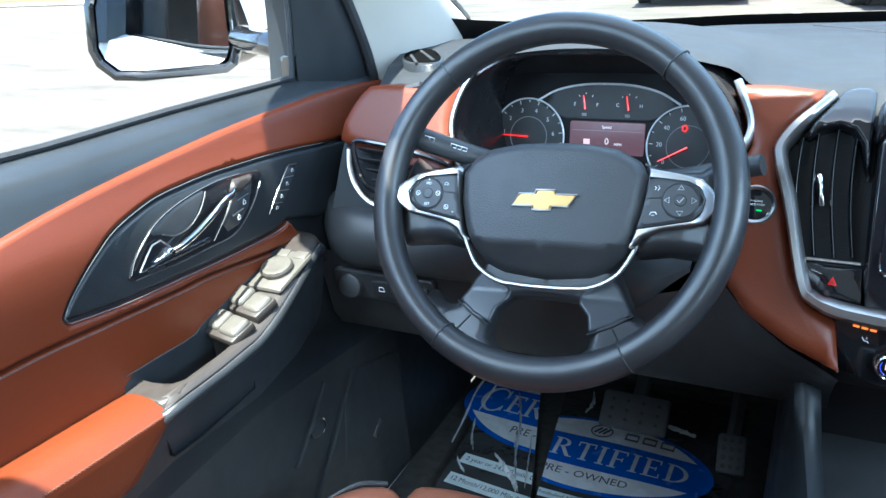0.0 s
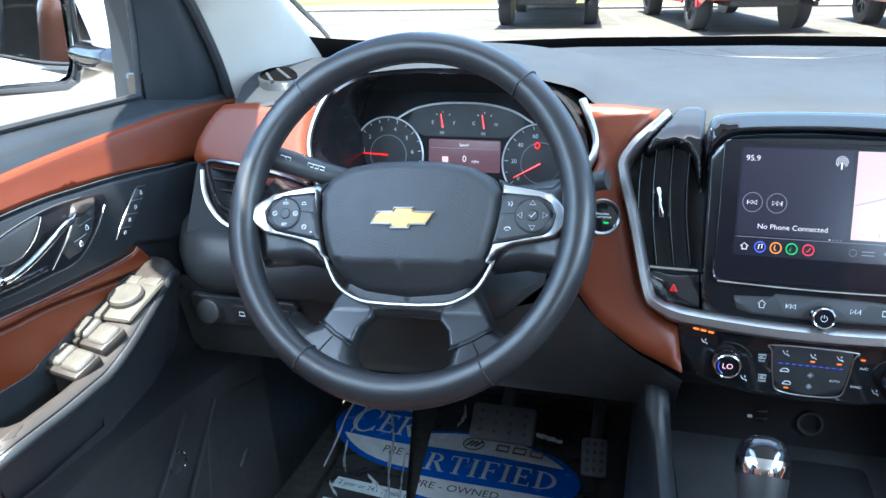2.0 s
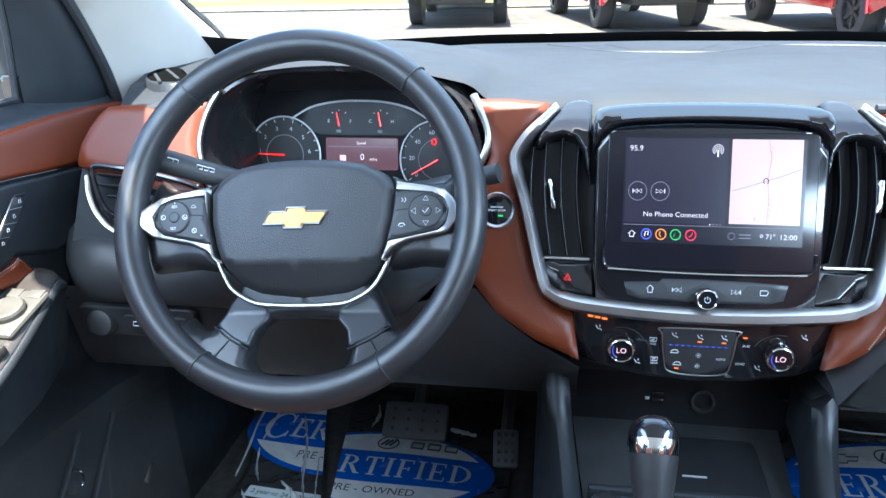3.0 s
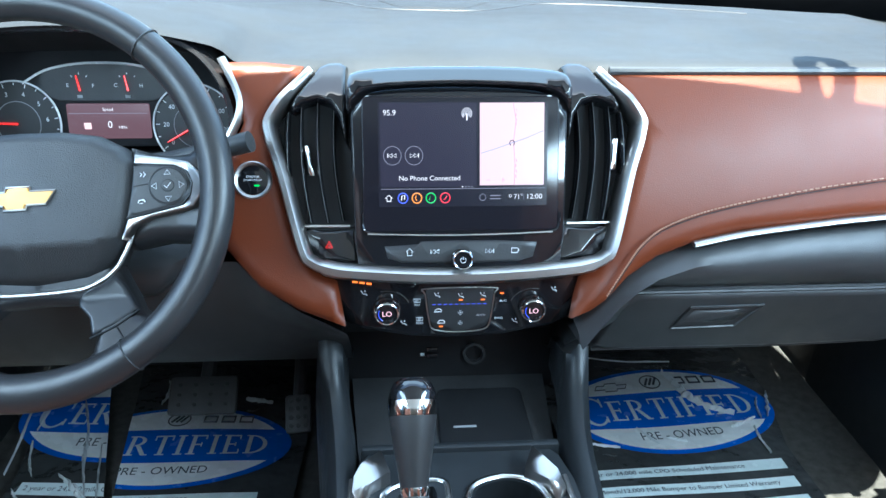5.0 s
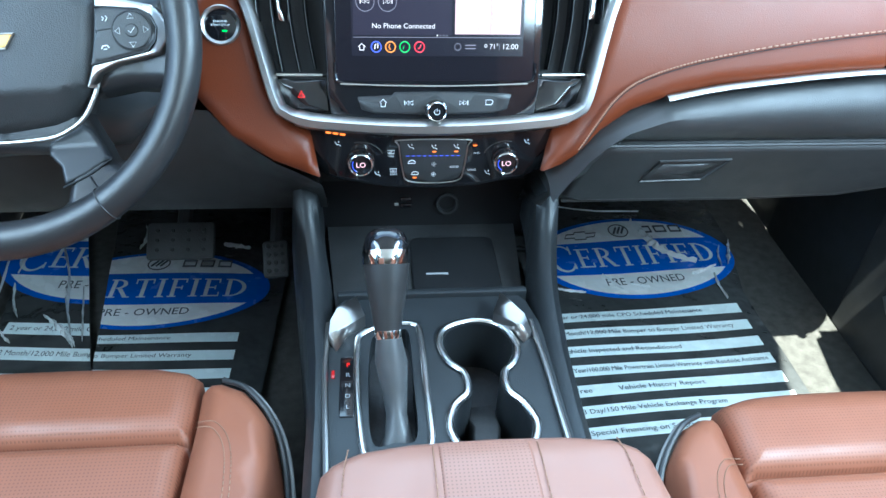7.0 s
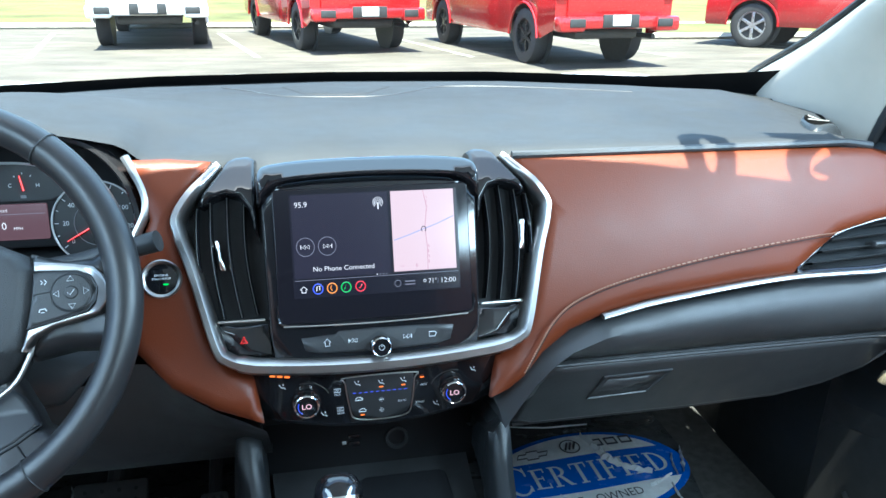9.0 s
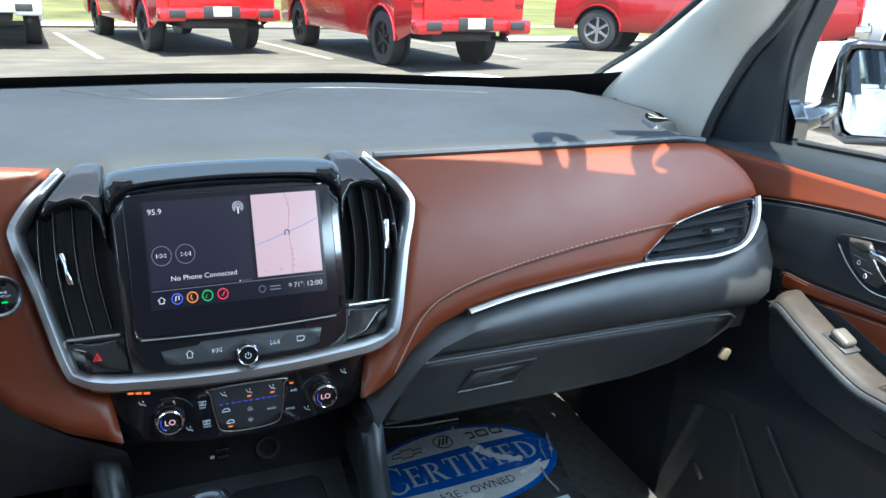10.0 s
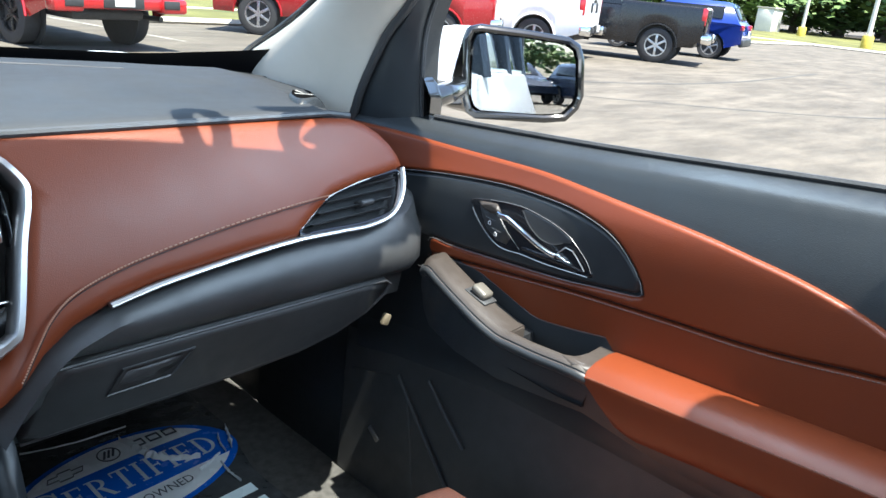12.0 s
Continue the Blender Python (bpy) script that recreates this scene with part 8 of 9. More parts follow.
    for x, y in spots:
        if s > 0:
            part("switch_well", box((s * x, y, zt(y) + 0.0005), (0.026, 0.040, 0.003), pose(0, 0, 0, 14), 0.001), BLACKTRIM, d)
        part("window_switch", box((s * x, y - 0.002, zt(y) + 0.0075), (0.0275 if s < 0 else 0.022, 0.027, 0.012), pose(0, 0, 0, 22, 0, -12 if s < 0 else 0), 0.0052, seg=4), SWITCHMETAL, d, "silver window switch")
    if s < 0:
        c = Vector((s * 0.7150, 0.034, zt(0.034) + 0.004))
        part("mirror_base", box(c + Vector((0, 0.0, -0.003)), (0.050, 0.072, 0.008), pose(0, 0, 0, 15), 0.004), SWITCHMETAL, d)
        M = Matrix.Translation(c + Vector((0, -0.004, 0.002))) @ pose(0, 0, 0, 15)
        part("mirror_control", turned([(0.0190, -0.002), (0.0190, 0.003), (0.0178, 0.0055), (0.0155, 0.0062), (0.009, 0.0050), (0, 0.0045)], 32, M), SWITCHMETAL, d, "round silver mirror control")
        part("control_ring", tube([M @ Vector((0.0192 * math.cos(a), 0.0192 * math.sin(a), 0.0025)) for a in [k * 0.2094 for k in range(30)]], 0.0007, 5, True), GREIGE, d)
        for q in (-0.013, 0.013):
            part("mirror_key", box(c + Vector((s * q, 0.027, 0.0075)), (0.018, 0.014, 0.004), pose(0, 0, 0, 15), 0.0015), SWITCHMETAL, d)
        mem = part("memory_keys", pad([(0.128, 1.033), (0.107, 1.039), (0.0569, 0.994), (0.076, 0.988)], up(0.005), 0.002, 0.003, 0.02), PLASTIC, d, "seat memory key strip")
        part("memory_edge", tube([f(y, z, 0.0080) for y, z in ((0.1225, 1.0362), (0.1085, 1.0388), (0.1045, 1.0375), (0.0916, 1.0274), (0.0772, 1.0160), (0.0658, 1.0041), (0.0569, 0.994))], 0.0006, 5), SATIN, mem)
        for (y, z), (y1, z1) in (((0.0916, 1.0274), (0.1128, 1.0237)), ((0.0772, 1.0160), (0.0996, 1.0104)), ((0.0658, 1.0041), (0.0837, 0.9995))):
            part("memory_gap", tube([f(y, z, 0.0078), f(y1, z1, 0.0078)], 0.0004, 4), SATIN, mem)
        for y, z in ((0.1115, 1.0310), (0.0975, 1.0185), (0.0840, 1.0075), (0.0725, 0.9965)):
            part("memory_mark", tube([f(y + a, z + b_, 0.0082) for a, b_ in ((-0.0018, -0.0016), (0.0018, -0.0020), (0.0014, 0.0018), (-0.0008, 0.0020))], 0.0004, 4, True), ICON, mem)
        part("boot_release", turned([(0.016, 0), (0.016, 0.003), (0.012, 0.005), (0, 0.005)], 24, Matrix.Translation((s * 0.7415, 0.092, 0.684)) @ pose(0, 0, 0, 0, -s * 90, 0)), BLACKTRIM, d, "round tailgate release dial")
        part("dial_edge", tube([(s * 0.736, 0.092 + 0.014 * math.cos(a), 0.684 + 0.014 * math.sin(a)) for a in [radians(-70 + 140 * k / 8) for k in range(9)]], 0.0012, 5), CHROME, d)
    # lower moulding: map pocket ribs, speaker and its small plate
    part("lower_moulding", pad([(0.33, 0.735), (0.10, 0.765), (0.0, 0.778), (-0.55, 0.785), (-0.55, 0.44), (0.33, 0.44)], up(0.0005), 0.003, 0.004, 0.04, 0.004), DOORLOW, d, "matt black lower moulding")
    part("speaker_grille", pad([(0.33, 0.66), (0.19, 0.70), (0.165, 0.67), (0.13, 0.50), (0.14, 0.45), (0.33, 0.45)], up(0.0022), 0.0030, 0.006, 0.04, 0.004), DOORLOW, d, "black speaker grille")
    part("speaker_plate", box(f(0.237, 0.565, 0.0065), (0.002, 0.030, 0.012), pose(0, 0, 0, 38 if s > 0 else 38), 0.0006), SATIN, d, "small silver speaker plate")
    for y0, z_0, y1, z1 in ((0.190, 0.701, 0.054, 0.55), (0.121, 0.721, 0.035, 0.64)):
        part("pocket_rib", tube([f(y0, z_0, 0.005), f((y0 + y1) / 2, (z_0 + z1) / 2, 0.007), f(y1, z1, 0.005)], 0.004, 6), PLASTIC, d)
    rows = []
    for y, zt_ in ((0.30, 0.745), (0.21, 0.766), (0.10, 0.782), (0.0, 0.795), (-0.19, 0.800), (-0.5, 0.80)):
        rows.append([f(y, zt_ + 0.02, 0.0), f(y, zt_ + 0.008, 0.005), f(y, zt_ - 0.01, 0.007), f(y, zt_ - 0.03, 0.005), f(y, zt_ - 0.05, 0.0)])
    part("lower_ledge", grid(rows), DOORBLACK, d)
    # rubber strip where the glass goes down
    part("sill_strip", tube([(s * 0.802, y, belt(y) + 0.004 + lift(s, y)) for y in [-0.7 + 0.92 * k / 12 for k in range(13)]], 0.004, 6), RUBBER, d)


SWITCHMETAL = mat("silver_painted_switch", (0.125, 0.115, 0.098), 0.36, metal=0.35, var=0.06, var_scale=40)
for ob in [o for o in scene.objects if o.name.startswith("front_door")]:
    door_fittings(1 if ob.location.x > 0 else -1, ob)

# ---- door mirrors ----
MIRRORSHELL = mat("mirror_gloss_black", (0.010, 0.011, 0.012), 0.10, var=0.1, coat=1.0)


def door_mirror(s):
    up = 0.034 if s < 0 else 0.0
    e = thing("door_mirror", "white-capped door mirror with a gloss black surround", "mirror", (s * 0.86, 0.25, 1.12), group="door mirrors")
    yaw = -s * (28.5 if s > 0 else 33.0)
    C = Vector((s * 1.065, 0.262, 1.176 + up))
    M = Matrix.Translation(C) @ pose(0, 0, 0, 0, 0, yaw) @ pose(0, 0, 0, -3 if s > 0 else -1.5, 0, 0)

    def F(u, v, o=0.0):
        return tuple(M @ Vector((s * u, -o, v)))
    OUT = [(u * 0.82, v * 0.95 - 0.004) for u, v in [(-0.137, 0.060), (-0.130, 0.079), (-0.110, 0.083), (0.0, 0.079), (0.10, 0.072), (0.124, 0.062), (0.136, 0.040), (0.146, -0.030), (0.138, -0.052), (0.112, -0.074), (0.06, -0.078), (-0.105, -0.075), (-0.122, -0.066), (-0.132, -0.045)]]
    if s < 0:
        OUT = [((u + 0.112) * 0.92 - 0.112, v * 0.95) for u, v in OUT]

    def at(u, v, k, y):
        return M @ Vector((s * (-0.075 + (u + 0.075) * k - 0.55 * max(0.0, y - 0.02)), y, v * (0.45 + 0.55 * k)))
    part("shell", grid([[at(u, v, k, y) for u, v in OUT] for k, y in ((1.0, 0.0), (1.0, 0.03), (0.97, 0.06), (0.88, 0.09), (0.66, 0.118), (0.3, 0.132), (0.01, 0.134))], True), MIRRORSHELL, e, "gloss black mirror shell")
    top = [(-0.128, -0.020)] + sorted([p for p in OUT if p[1] > -0.02], key=lambda p: (p[0] > 0.12, p[0] if p[1] > 0.05 else (p[0] - 1 if p[0] < 0 else p[0] + 1)))
    part("cap", grid([[at(u * 1.03, v * 1.03, k, y + 0.002) for u, v in top] for k, y in ((1.005, 0.010), (1.010, 0.03), (0.985, 0.061), (0.895, 0.092), (0.675, 0.121), (0.31, 0.136))]), WHITEPAINT, e, "white painted cap")
    part("surround", tube([F(u, v, 0.002) for u, v in OUT], 0.0075, 8, True, squash=0.9), MIRRORSHELL, e)
    bm = bmesh.new()
    bm.faces.new([bm.verts.new(F(u * 0.90, v * 0.885, 0.004)) for u, v in OUT])
    bmesh.ops.solidify(bm, geom=bm.faces[:], thickness=0.002)
    part("glass", bm, MIRROR, e, "mirror glass", smooth=False)
    A = [Vector((s * 0.815, 0.262, 1.138 + up)), Vector((s * 0.87, 0.270, 1.146 + up)), Vector((s * 0.925, 0.300, 1.146 + up)), Vector((s * 0.975, 0.330, 1.148 + up))]
    part("arm", tube(smooth_line(A, 5), 0.019, 12, squash=0.95), MIRRORSHELL, e, "gloss black mirror arm")
    part("foot", pad([(0.225, 1.10), (0.32, 1.10), (0.32, 1.165), (0.29, 1.182), (0.245, 1.178), (0.225, 1.15)], lambda v, z, o: (s * (0.815 + o), v, z + 0.5 * up), 0.012, 0.010, 0.01, 0.02), MIRRORSHELL, e)
    return e


door_mirror(1)
door_mirror(-1)

# ---- dash top furniture ----
part("speaker_cover", pad([(-0.088, 0.712), (-0.052, 0.600), (0.0, 0.588), (0.044, 0.586), (0.095, 0.690), (0.0, 0.725)], lambda u, v, o: (u, v, 1.1525 - 0.030 * (v - 0.56) + o), 0.002, 0.006, 0.02, 0.006), DASHTOP, dash, "flat speaker cover")
for s in (1, -1):
    up = 0.0025 if s < 0 else 0.0015
    dv = thing("demister_vent", "small black demister vent in the dash corner", "air vent", (s * 0.68, 0.38, 1.13 + up), group="demister vents")
    D0 = lambda u, v, o=0.0: (s * u, v, 1.1478 + up - (0.5 * max(0.0, u - 0.605) if s > 0 else 0.0) + o)
    if s > 0:
        W0 = [(0.571, 0.252), (0.600, 0.262), (0.634, 0.284), (0.652, 0.312), (0.650, 0.345), (0.636, 0.350), (0.605, 0.318), (0.582, 0.288)]
        fins = (((0.584, 0.284), (0.603, 0.267)), ((0.602, 0.308), (0.626, 0.283)), ((0.622, 0.331), (0.645, 0.306)))
        big, skirt = 1.16, 0.02
    else:
        W0 = [(0.626, 0.285), (0.656, 0.290), (0.688, 0.328), (0.706, 0.378), (0.702, 0.405), (0.680, 0.402), (0.640, 0.345), (0.622, 0.305)]
        fins = (((0.684, 0.342), (0.642, 0.278)), ((0.690, 0.385), (0.628, 0.300)))
        big, skirt = 1.12, 0.02
    cu, cv = sum(u for u, v in W0) / 8, sum(v for u, v in W0) / 8
    part("housing", pad([(cu + (u - cu) * big, cv + (v - cv) * big) for u, v in W0], lambda u, v, o: D0(u, v, o - 0.0015), 0.005, 0.006, 0.02, skirt, 3), DOORBLACK, dv)
    # no real opening: the slot's shade is a flat near-black patch
    part("slot", pad(W0, lambda u, v, o: D0(u, v, o + 0.0037), 0.0006, 0.001, 0.02, 0.002, 3), mat("vent_shade_black", (0.004, 0.004, 0.004), 0.9, var=0.0, spec=0.0), dv, "flat near-black patch for the slot's shade")
    for a, b_ in fins:
        part("fin", tube([D0(*a, 0.0046), D0(*b_, 0.0046)], 0.0022, 6, squash=0.6), PLASTIC, dv)
top_z = lambda x, y: lerp(y, [0.42, 0.55, wind_base(x) - 0.12], [1.152, 1.153, 1.146])
part("panel_seam", tube(smooth_line([(x, y, top_z(x, y) + 0.0002) for x, y in ((-0.18, 0.711), (-0.135, 0.657), (-0.088, 0.584), (-0.011, 0.561), (0.062, 0.56), (0.114, 0.608), (0.172, 0.669), (0.269, 0.66), (0.37, 0.61), (0.46, 0.544))], 5), 0.0016, 6), BLACKTRIM, dash, "panel joint across the dash top")
# black band and wiper beyond the glass
rows = []
for i in range(31):
    x = -0.76 + 1.52 * i / 30
    yb = wind_base(x)
    rows.append([(x, yb - 0.03, 1.1345), (x, yb + 0.0, 1.137), (x, yb + 0.05, 1.1305)])
solo("cowl_band", grid(rows), BLACKTRIM, "black band along the windscreen's foot", "trim", "structure")
for x0, x1 in ((-0.52, 0.06), (0.06, 0.60)):
    w = thing("wiper", "black windscreen wiper lying on the cowl", "wiper", (x0, 0.93, 1.14), group="wipers")
    part("blade", tube([(x0 + (x1 - x0) * k / 10, wind_base(x0 + (x1 - x0) * k / 10) + 0.075, 1.121 + 0.004 * math.sin(3 * k / 10)) for k in range(11)], 0.006, 6), RUBBER, w)
    part("arm", tube([(x0 + 0.3 * (x1 - x0), wind_base(x0) + 0.09, 1.124), (x1, wind_base(x1) + 0.10, 1.130)], 0.007, 6), BLACKTRIM, w)

# ---- windscreen with the painted year on it ----
GLASS = bpy.data.materials.new("windscreen_glass")
GLASS.use_nodes = True
gt = GLASS.node_tree
gt.nodes.remove(gt.nodes["Principled BSDF"])
tr_ = gt.nodes.new("ShaderNodeBsdfTransparent")
tr_.inputs[0].default_value = (0.93, 0.96, 0.95, 1)
gl_ = gt.nodes.new("ShaderNodeBsdfGlossy")
gl_.inputs["Roughness"].default_value = 0.01
mx_ = gt.nodes.new("ShaderNodeMixShader")
mx_.inputs[0].default_value = 0.05
gt.links.new(tr_.outputs[0], mx_.inputs[1])
gt.links.new(gl_.outputs[0], mx_.inputs[2])
gt.links.new(mx_.outputs[0], gt.nodes["Material Output"].inputs[0])


def on_glass(x, t, o=0.0):
    p = wind(x, t)
    return Vector((p.x, p.y - 0.4 * o, p.z - 0.9 * o))


FRIT = mat("black_ceramic_band", (0.006, 0.006, 0.007), 0.5, var=0.1, spec=0.2)
rows = []
for k in range(61):
    x = -0.74 + 1.48 * k / 60
    h = 0.062 + 0.06 * max(0.0, (abs(x) - 0.50) / 0.24) ** 2
    rows.append([on_glass(x, h * q / 4, 0.004) for q in range(-1, 5)])
solo("windscreen_band", grid(rows), FRIT, "black printed band round the windscreen's foot", "trim", "structure")
ws = solo("windscreen", grid([[on_glass(-0.74 + 1.48 * i / 24, t / 8, 0.0) for i in range(25)] for t in range(9)]), GLASS, "clear raked windscreen glass", "windscreen", "structure")
ws.visible_shadow = False


def glass_under_sun(p):
    """Where the windscreen stands between the sun and a place."""
    best, at = 9.0, (0.0, 0.0)
    for i in range(61):
        for j in range(41):
            x, t = -0.75 + 1.5 * i / 60, j / 40
            q = wind(x, t)
            v = q - p
            m = (v - SUN_TO * v.dot(SUN_TO)).length
            if m < best:
                best, at = m, (x, t)
    return at


c0 = glass_under_sun(Vector((0.409, 0.201, 1.136)))
c1 = glass_under_sun(Vector((0.522, 0.196, 1.124)))
YEARPAINT = mat("window_paint", (0.75, 0.75, 0.70), 0.7, var=0.05)
yr = thing("windscreen_year", "painted year numerals on the windscreen", "lettering", tuple(on_glass(*c0, -0.003)))
for ch, (x, t), wt in (("0", c0, 0.010), ("2", c1, 0.009)):
    words(ch, lambda u, v, o: tuple(on_glass(x - u, t + v / 0.85, -0.003)), 0.0, 0.0, 0.130, YEARPAINT, yr, "numeral", align="CENTER", weight=wt, width=0.078 if ch == "0" else 0.098)

# ---- car park and its far side ----
LINEPAINT = mat("faded_line_paint", (0.24, 0.23, 0.20), 0.85, var=0.45, var_scale=4)
KERB = mat("concrete_kerb", (0.42, 0.40, 0.35), 0.9, var=0.15, var_scale=3)
TAR = mat("crack_sealer", (0.05, 0.05, 0.05), 0.8, var=0.2)


def strip(x0, y0, x1, y1, w, m, name, label, z=0.004):
    a, b_ = Vector((x0, y0, z)), Vector((x1, y1, z))
    n = (b_ - a).normalized().cross(Vector((0, 0, 1))) * w / 2
    bm = bmesh.new()
    bm.faces.new([bm.verts.new(p) for p in (a - n, b_ - n, b_ + n, a + n)])
    return solo(name, bm, m, label, "road marking", "structure", smooth=False)


for k in range(9):
    x = -7.6 + 3.55 * k
    y = 13.0 - 0.28 * k
    strip(x, y, x - 1.0, y + 5.4, 0.11, LINEPAINT, "parking_line", "faded white parking bay line on asphalt")
for pts in (((6.0, 9.0), (12.0, 3.2), (17.0, 1.8), (30.0, -2.0)), ((3.0, 8.0), (8.0, 7.6), (14.0, 6.0), (22.0, 6.5)), ((-6.0, 9.5), (0.0, 8.0), (5.0, 7.0))):
    rows = []
    for p in smooth_line([(*q, 0.003) for q in pts], 10):
        w = 0.03 + 0.02 * random.random()
        rows.append([p + Vector((0.06 * random.random(), -w, 0)), p + Vector((0.06 * random.random(), w, 0))])
    solo("tar_seam", grid(rows), TAR, "dark sealed crack across the asphalt", "road crack", "structure")
# lawn behind the far row, wrapping round to the right
rows = [[(x, y, 0.10 + 0.02 * math.sin(x * 0.7) + (0.5 if y > 60 else 0)) for x in [-90 + 8 * i for i in range(24)]] for y in (19.6, 22, 26, 32, 45, 80, 160)]
solo("lawn", grid(rows), GRASS, "dry yellow-green lawn beyond the parked trucks", "lawn", "structure")
rows = [[(x, y, 0.10) for x in (6.9, 9, 12, 18, 30, 48)] for y in (15.6, 17, 19.6)]
solo("lawn", grid(rows), GRASS, "dry yellow-green lawn behind the parked trucks", "lawn", "structure")
solo("kerb", tube([(6.85, 19.5, 0.05), (6.85, 15.5, 0.05), (48, 15.5, 0.05)], 0.09, 4), KERB, "pale concrete kerb along the lawn", "kerb", "structure")
rows = [[(x, y, 0.10) for x in (48, 60, 80, 120, 200)] for y in (-60, -20, 0, 10, 19.6)]
solo("lawn", grid(rows), GRASS, "dry lawn beside the drive", "lawn", "structure")
solo("kerb", tube([(-90, 19.5, 0.05), (0, 19.5, 0.05), (47.9, 19.5, 0.05)], 0.09, 4), KERB, "pale concrete kerb along the lawn", "kerb", "structure")
solo("kerb", tube([(47.9, 19.5, 0.05), (47.9, 0, 0.05), (47.9, -60, 0.05)], 0.09, 4), KERB, "pale concrete kerb along the lawn", "kerb", "structure")

# ---- lamp posts ----
POLE = mat("pale_pole_paint", (0.62, 0.61, 0.56), 0.5, var=0.05)
YELLOW = mat("yellow_base", (0.55, 0.42, 0.06), 0.7, var=0.1)
for x, y, h in ((53.0, 14.0, 8.0), (70.0, 24.0, 8.0)):
    e = thing("lamp_post", "pale steel lamp post on a yellow base", "lamp post", (x, y, 0), group="lamp posts")
    part("base", turned([(0.34, 0.0), (0.34, 0.75), (0.28, 0.85), (0, 0.85)], 16, Matrix.Translation((x, y, 0.0))), YELLOW, e)
    part("pole", turned([(0.15, 0.8), (0.09, h), (0, h)], 12, Matrix.Translation((x, y, 0))), POLE, e)
    part("head", box((x - 0.5, y, h), (1.1, 0.35, 0.16), None, 0.04), POLE, e)
ub = thing("utility_box", "pale utility cabinet on the lawn", "cabinet", (75, 29, 0))
part("body", box((75, 29, 1.1), (2.2, 1.6, 2.1), None, 0.08), POLE, ub)
part("roof", box((75, 29, 2.2), (2.4, 1.8, 0.12), None, 0.03), KERB, ub)

# ---- trees ----
LEAF = mat("foliage", (0.095, 0.155, 0.045), 0.8, var=0.5, var_scale=0.8)
BARK = mat("bark", (0.09, 0.07, 0.05), 0.9, var=0.3, var_scale=5)


def tree(seed, h, r):
    rnd = random.Random(seed)
    e = thing("tree", "broad leafy green tree at the far edge", "tree", (0, 0, 0), group="distant trees")
    bm = tube([(0, 0, -0.2), (0.1, 0.05, h * 0.25), (0.0, 0.1, h * 0.55)], h * 0.030, 8, r_end=h * 0.012)
    for k in range(6):
        a = k * 1.05 + rnd.random()
        tube([(0.05, 0.05, h * (0.28 + 0.04 * k)), (math.cos(a) * r * 0.35, math.sin(a) * r * 0.35, h * (0.42 + 0.05 * k)), (math.cos(a) * r * 0.7, math.sin(a) * r * 0.7, h * (0.5 + 0.06 * k))], h * 0.010, 5, bm=bm, r_end=h * 0.003)
    part("trunk", bm, BARK, e)
    verts, faces = [], []
    cl = [(Vector((rnd.gauss(0, 0.42), rnd.gauss(0, 0.42), rnd.uniform(-0.75, 1.0))), rnd.uniform(0.25, 0.45)) for _ in range(26)]
    for c, cr in cl:
        w = math.sqrt(max(0.1, 1 - (c.z * 0.85) ** 2))
        c = Vector((c.x * r * w, c.y * r * w, h * 0.50 + c.z * h * 0.44))
        for _ in range(150):
            d = Vector((rnd.gauss(0, 1), rnd.gauss(0, 1), rnd.gauss(0, 0.8))).normalized() * cr * r * rnd.random() ** 0.4
            p = c + d
            s_ = rnd.uniform(0.10, 0.24) * r / 3.0
            u = Vector((rnd.gauss(0, 1), rnd.gauss(0, 1), rnd.gauss(0, 1))).normalized()
            v = u.orthogonal().normalized()
            n = len(verts)
            verts += [p + u * s_, p + v * s_ * 0.6, p - u * s_, p - v * s_ * 0.6]
            faces.append((n, n + 1, n + 2, n + 3))
    me = bpy.data.meshes.new("crown")
    me.from_pydata([tuple(v) for v in verts], [], faces)
    me.materials.append(LEAF)
    ob = new("crown", me)
    ob.parent = e
    return e


kinds = [tree(3, 11.0, 5.0), tree(5, 9.0, 4.4), tree(8, 13.0, 5.5)]
spots = []
rnd = random.Random(11)
for k in range(46):
    a = radians(-40 + 112 * k / 45)
    R_ = 105 + 22 * rnd.random()
    spots.append((R_ * math.sin(a + 0.45), R_ * math.cos(a + 0.45)))
for k in range(26):
    a = radians(20 + 70 * k / 25)
    R_ = 88 + 14 * rnd.random()
    spots.append((R_ * math.sin(a), R_ * math.cos(a)))
for k in range(16):
    spots.append((22 + 7 * k + 3 * rnd.random(), -46 - 8 * rnd.random()))
for k in range(10):
    spots.append((-70 + 8 * k + 3 * rnd.random(), -60 - 8 * rnd.random()))
for i, (x, y) in enumerate(spots):
    m = pose(x, y, 0, 0, 0, 360 * rnd.random()) @ Matrix.Diagonal((1.25, 1.25, 0.72 + 0.3 * rnd.random(), 1))
    if i < 3:
        kinds[i].matrix_world = m
    else:
        c = copy_thing(kinds[i % 3], m)


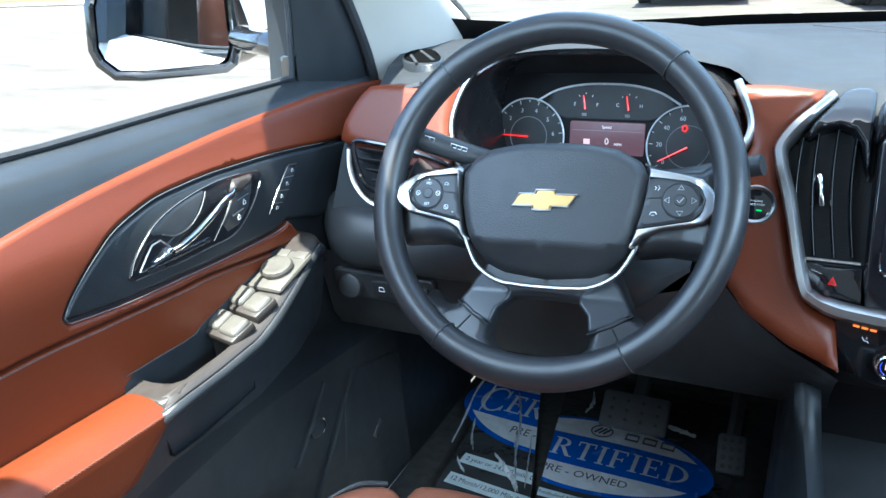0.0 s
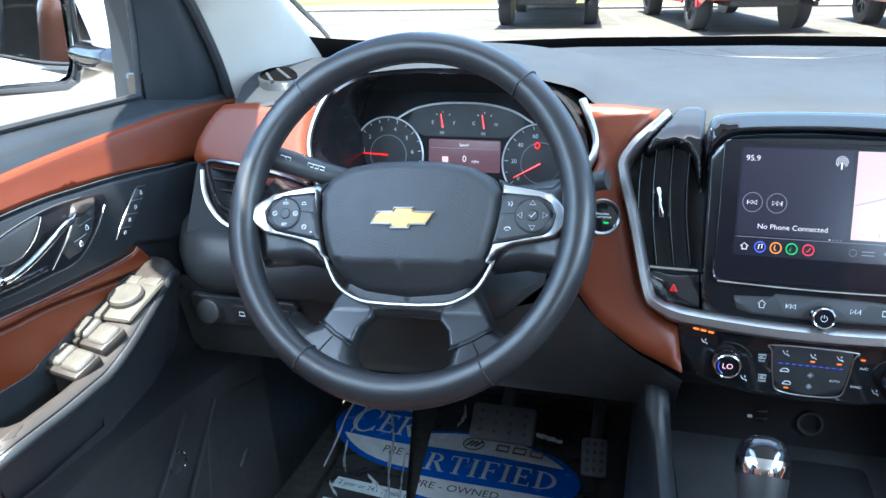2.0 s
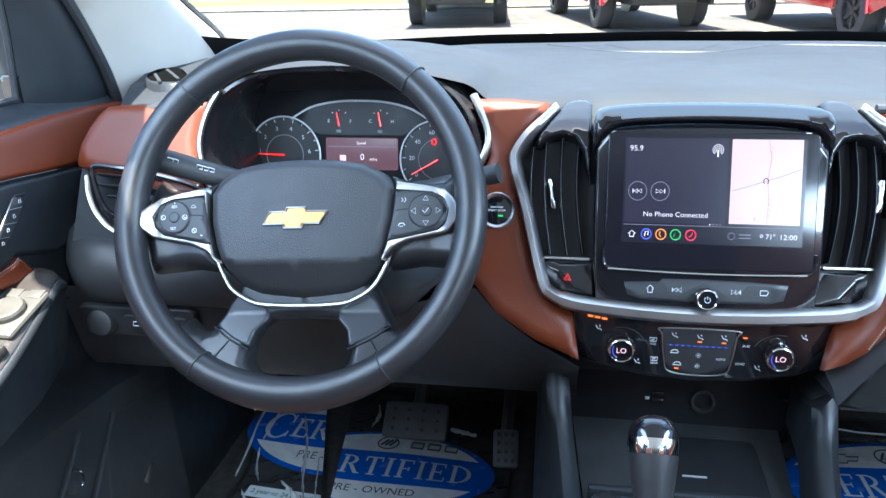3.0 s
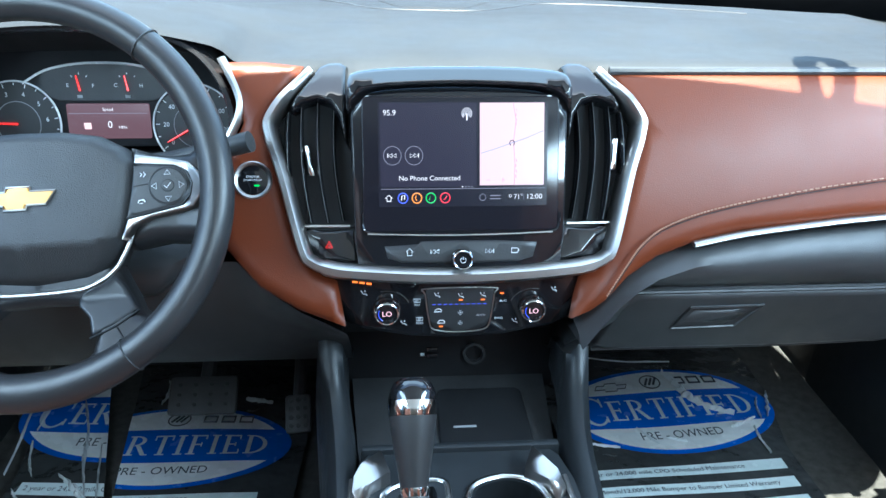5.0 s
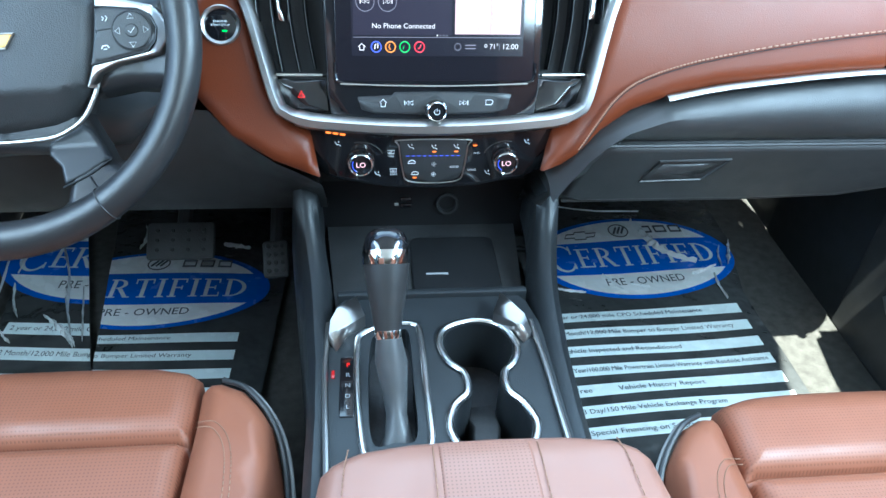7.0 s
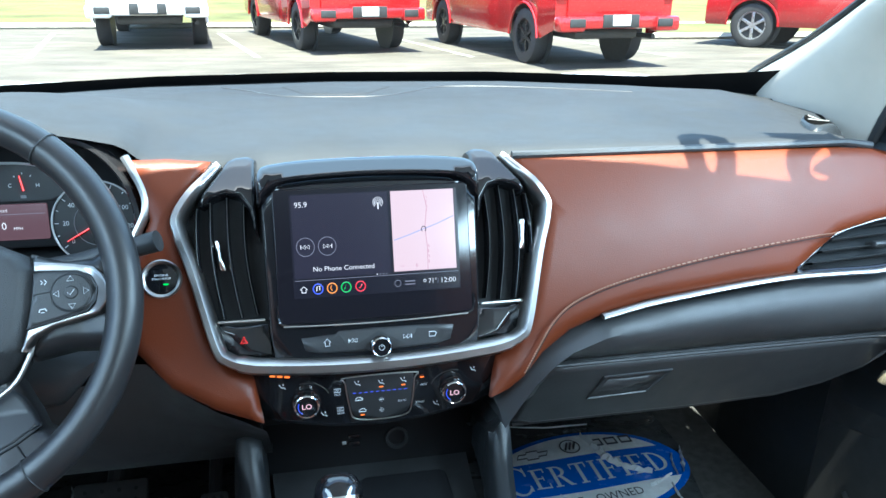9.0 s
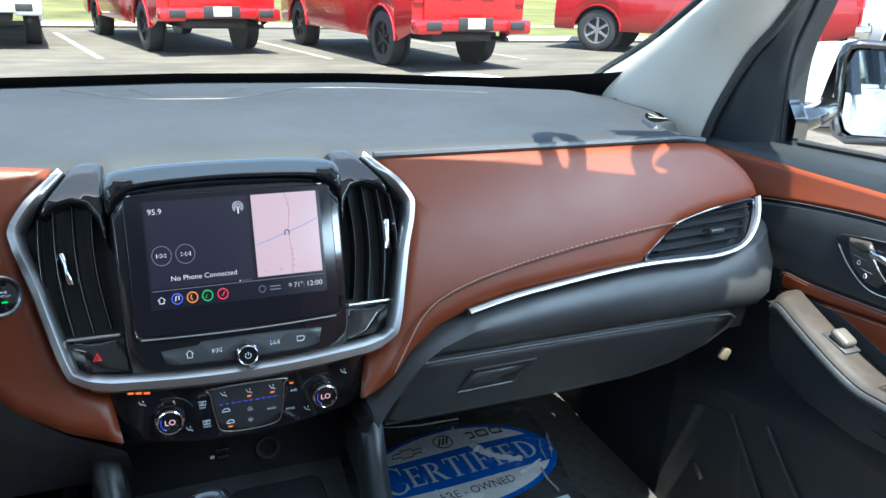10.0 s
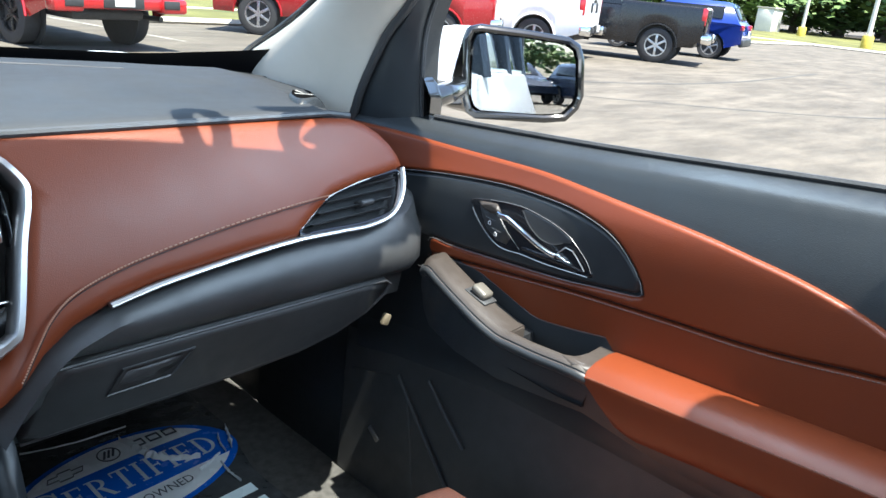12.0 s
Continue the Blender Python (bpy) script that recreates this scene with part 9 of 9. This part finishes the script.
# ---- the car's own white flanks, seen in the door mirrors ----
for s in (1, -1):
    side = thing("body_side", "white rear flank of the car with dark side windows", "car body", (s * 0.93, -1.9, 0.4), group="car flanks")
    rows = []
    for i in range(16):
        y = -0.75 - 2.35 * i / 15
        k = max(0.0, (-y - 2.2) / 0.9)
        rows.append([(s * (0.83 - 0.10 * k), y, 1.181), (s * (0.87 - 0.08 * k), y, 1.168), (s * (0.94 - 0.06 * k), y, 0.95), (s * (0.96 - 0.06 * k), y, 0.75), (s * (0.93 - 0.05 * k), y, 0.40)])
    part("flank", grid(rows), WHITEPAINT, side)
    for y0, y1 in ((-0.78, -1.52), (-1.60, -2.25), (-2.32, -2.85)):
        rows = [[(s * 0.835, y, 1.18), (s * 0.79, y, 1.36), (s * 0.70, y, 1.58)] for y in (y0, (y0 + y1) / 2, y1)]
        part("side_window", grid(rows, thick=0.008), GLASSDARK, side)
    for y, w in ((-0.665, 0.058), (-0.76, 0.035), (-1.56, 0.035), (-2.285, 0.035)):
        part("pillar", tube([(s * 0.835, y, 1.15), (s * 0.79, y, 1.36), (s * 0.695, y, 1.60)], w, 8), GLOSS, side)
    part("window_line", tube([(s * 0.848, -0.72 - 0.23 * k, 1.182) for k in range(10)], 0.008, 6), CHROME, side)
    part("roof_edge", tube([(s * 0.68, -0.6 - 0.25 * k, 1.63) for k in range(10)], 0.05, 8), WHITEPAINT, side)


# ---- estate cars parked beyond and behind ----
def suv(paint, label):
    e = thing("parked_suv", label, "car", (0, 0, 0), group="parked cars")

    def arch(cy, r=0.42, n=9):
        return [(cy + r * math.cos(a), 0.36 + r * math.sin(a)) for a in [math.pi * k / n for k in range(n + 1)]]
    prof = [(0.05, 0.50), (0.02, 0.75), (0.12, 1.02), (0.30, 1.05), (3.35, 1.02), (4.35, 0.92), (4.62, 0.72), (4.65, 0.45), (4.40, 0.35)] + arch(3.72) + [(3.2, 0.30), (1.3, 0.30)] + arch(0.92) + [(0.4, 0.38)]
    bm = bmesh.new()
    rowsL = []
    for x, inset in ((-0.88, 0.06), (-0.94, 0.0), (0.94, 0.0), (0.88, 0.06)):
        rowsL.append([(x, min(max(y, 0.05 + inset), 4.6 - inset), z) for y, z in prof])
    bm = grid(rowsL, True)
    for F in (rowsL[0], rowsL[-1]):
        f_ = bm.faces.new([bm.verts.new(p) for p in F])
    bmesh.ops.triangulate(bm, faces=[f_ for f_ in bm.faces if len(f_.verts) > 4])
    bmesh.ops.remove_doubles(bm, verts=bm.verts[:], dist=0.0005)
    part("body", bm, paint, e, smooth=False)
    cab = [[(x * k, y, z) for x, y in ((-1, y0), (1, y0), (1, y1), (-1, y1))] for k, y0, y1, z in ((0.90, 0.12, 3.45, 1.00), (0.86, 0.22, 3.2, 1.10), (0.70, 0.55, 2.35, 1.58), (0.60, 0.75, 2.1, 1.64))]
    bm = grid(cab, True)
    bm.faces.new([v for v in bm.verts if v.co.z > 1.63])
    part("cabin", bm, paint, e)
    part("rear_window", box((0, 0.36, 1.33), (1.25, 0.02, 0.38), pose(0, 0, 0, -33), 0.02), GLASSDARK, e)
    part("front_window", box((0, 2.82, 1.34), (1.30, 0.02, 0.82), pose(0, 0, 0, 58), 0.02), GLASSDARK, e)
    for s in (1, -1):
        part("side_window", box((s * 0.80, 1.65, 1.33), (0.02, 1.9, 0.36), pose(0, 0, 0, 0, -s * 18), 0.02), GLASSDARK, e)
        part("tail_lamp", box((s * 0.78, 0.10, 0.95), (0.26, 0.10, 0.16), None, 0.03), TAILLAMP, e)
        part("headlamp", box((s * 0.72, 4.50, 0.74), (0.34, 0.14, 0.12), None, 0.03), CHROME, e)
        for y in (0.92, 3.72):
            M = Matrix.Translation((s * 0.80, y, 0.36)) @ pose(0, 0, 0, 0, s * 90, 0)
            w = part("wheel", turned([(0.22, -0.1), (0.33, -0.11), (0.36, -0.07), (0.36, 0.07), (0.33, 0.11), (0.25, 0.10), (0.24, 0.04), (0, 0.03)], 24, M), RUBBER, e)
            bm = bmesh.new()
            for k in range(5):
                box((0.125, 0, 0.06), (0.22, 0.05, 0.03), None, 0.006, bm)
                bm.transform(pose(0, 0, 0, 0, 0, 72))
            turned([(0.245, 0.09), (0.25, 0.10), (0.23, 0.10), (0.225, 0.05)], 24, None, bm)
            bm.transform(M)
            part("rim", bm, ALLOY, w)
    part("bumper", box((0, 0.06, 0.52), (1.7, 0.14, 0.22), None, 0.05), BLACKTRIM, e)
    part("plate", box((0, -0.005, 0.80), (0.32, 0.012, 0.16), None, 0.004), PLATE, e)
    return e


NAVY = mat("navy_paint", (0.018, 0.026, 0.045), 0.2, var=0.05, coat=0.9)
SILVERPAINT = mat("silver_paint", (0.42, 0.43, 0.44), 0.28, metal=0.4, var=0.05, coat=0.8)
sv = suv(BLUEPAINT, "bright blue estate car parked past the black truck")
sv.matrix_world = pose(23.3, 9.1, 0, 0, 0, 15)
nv = suv(NAVY, "dark navy estate car parked nose out")
nv.matrix_world = pose(0.2, -31.0, 0, 0, 0, -35)
copy_thing(nv, pose(-3.2, -33.0, 0, 0, 0, -35))
sv2 = suv(SILVERPAINT, "silver estate car parked in the rear row")
sv2.matrix_world = pose(4.6, -34.0, 0, 0, 0, -35)
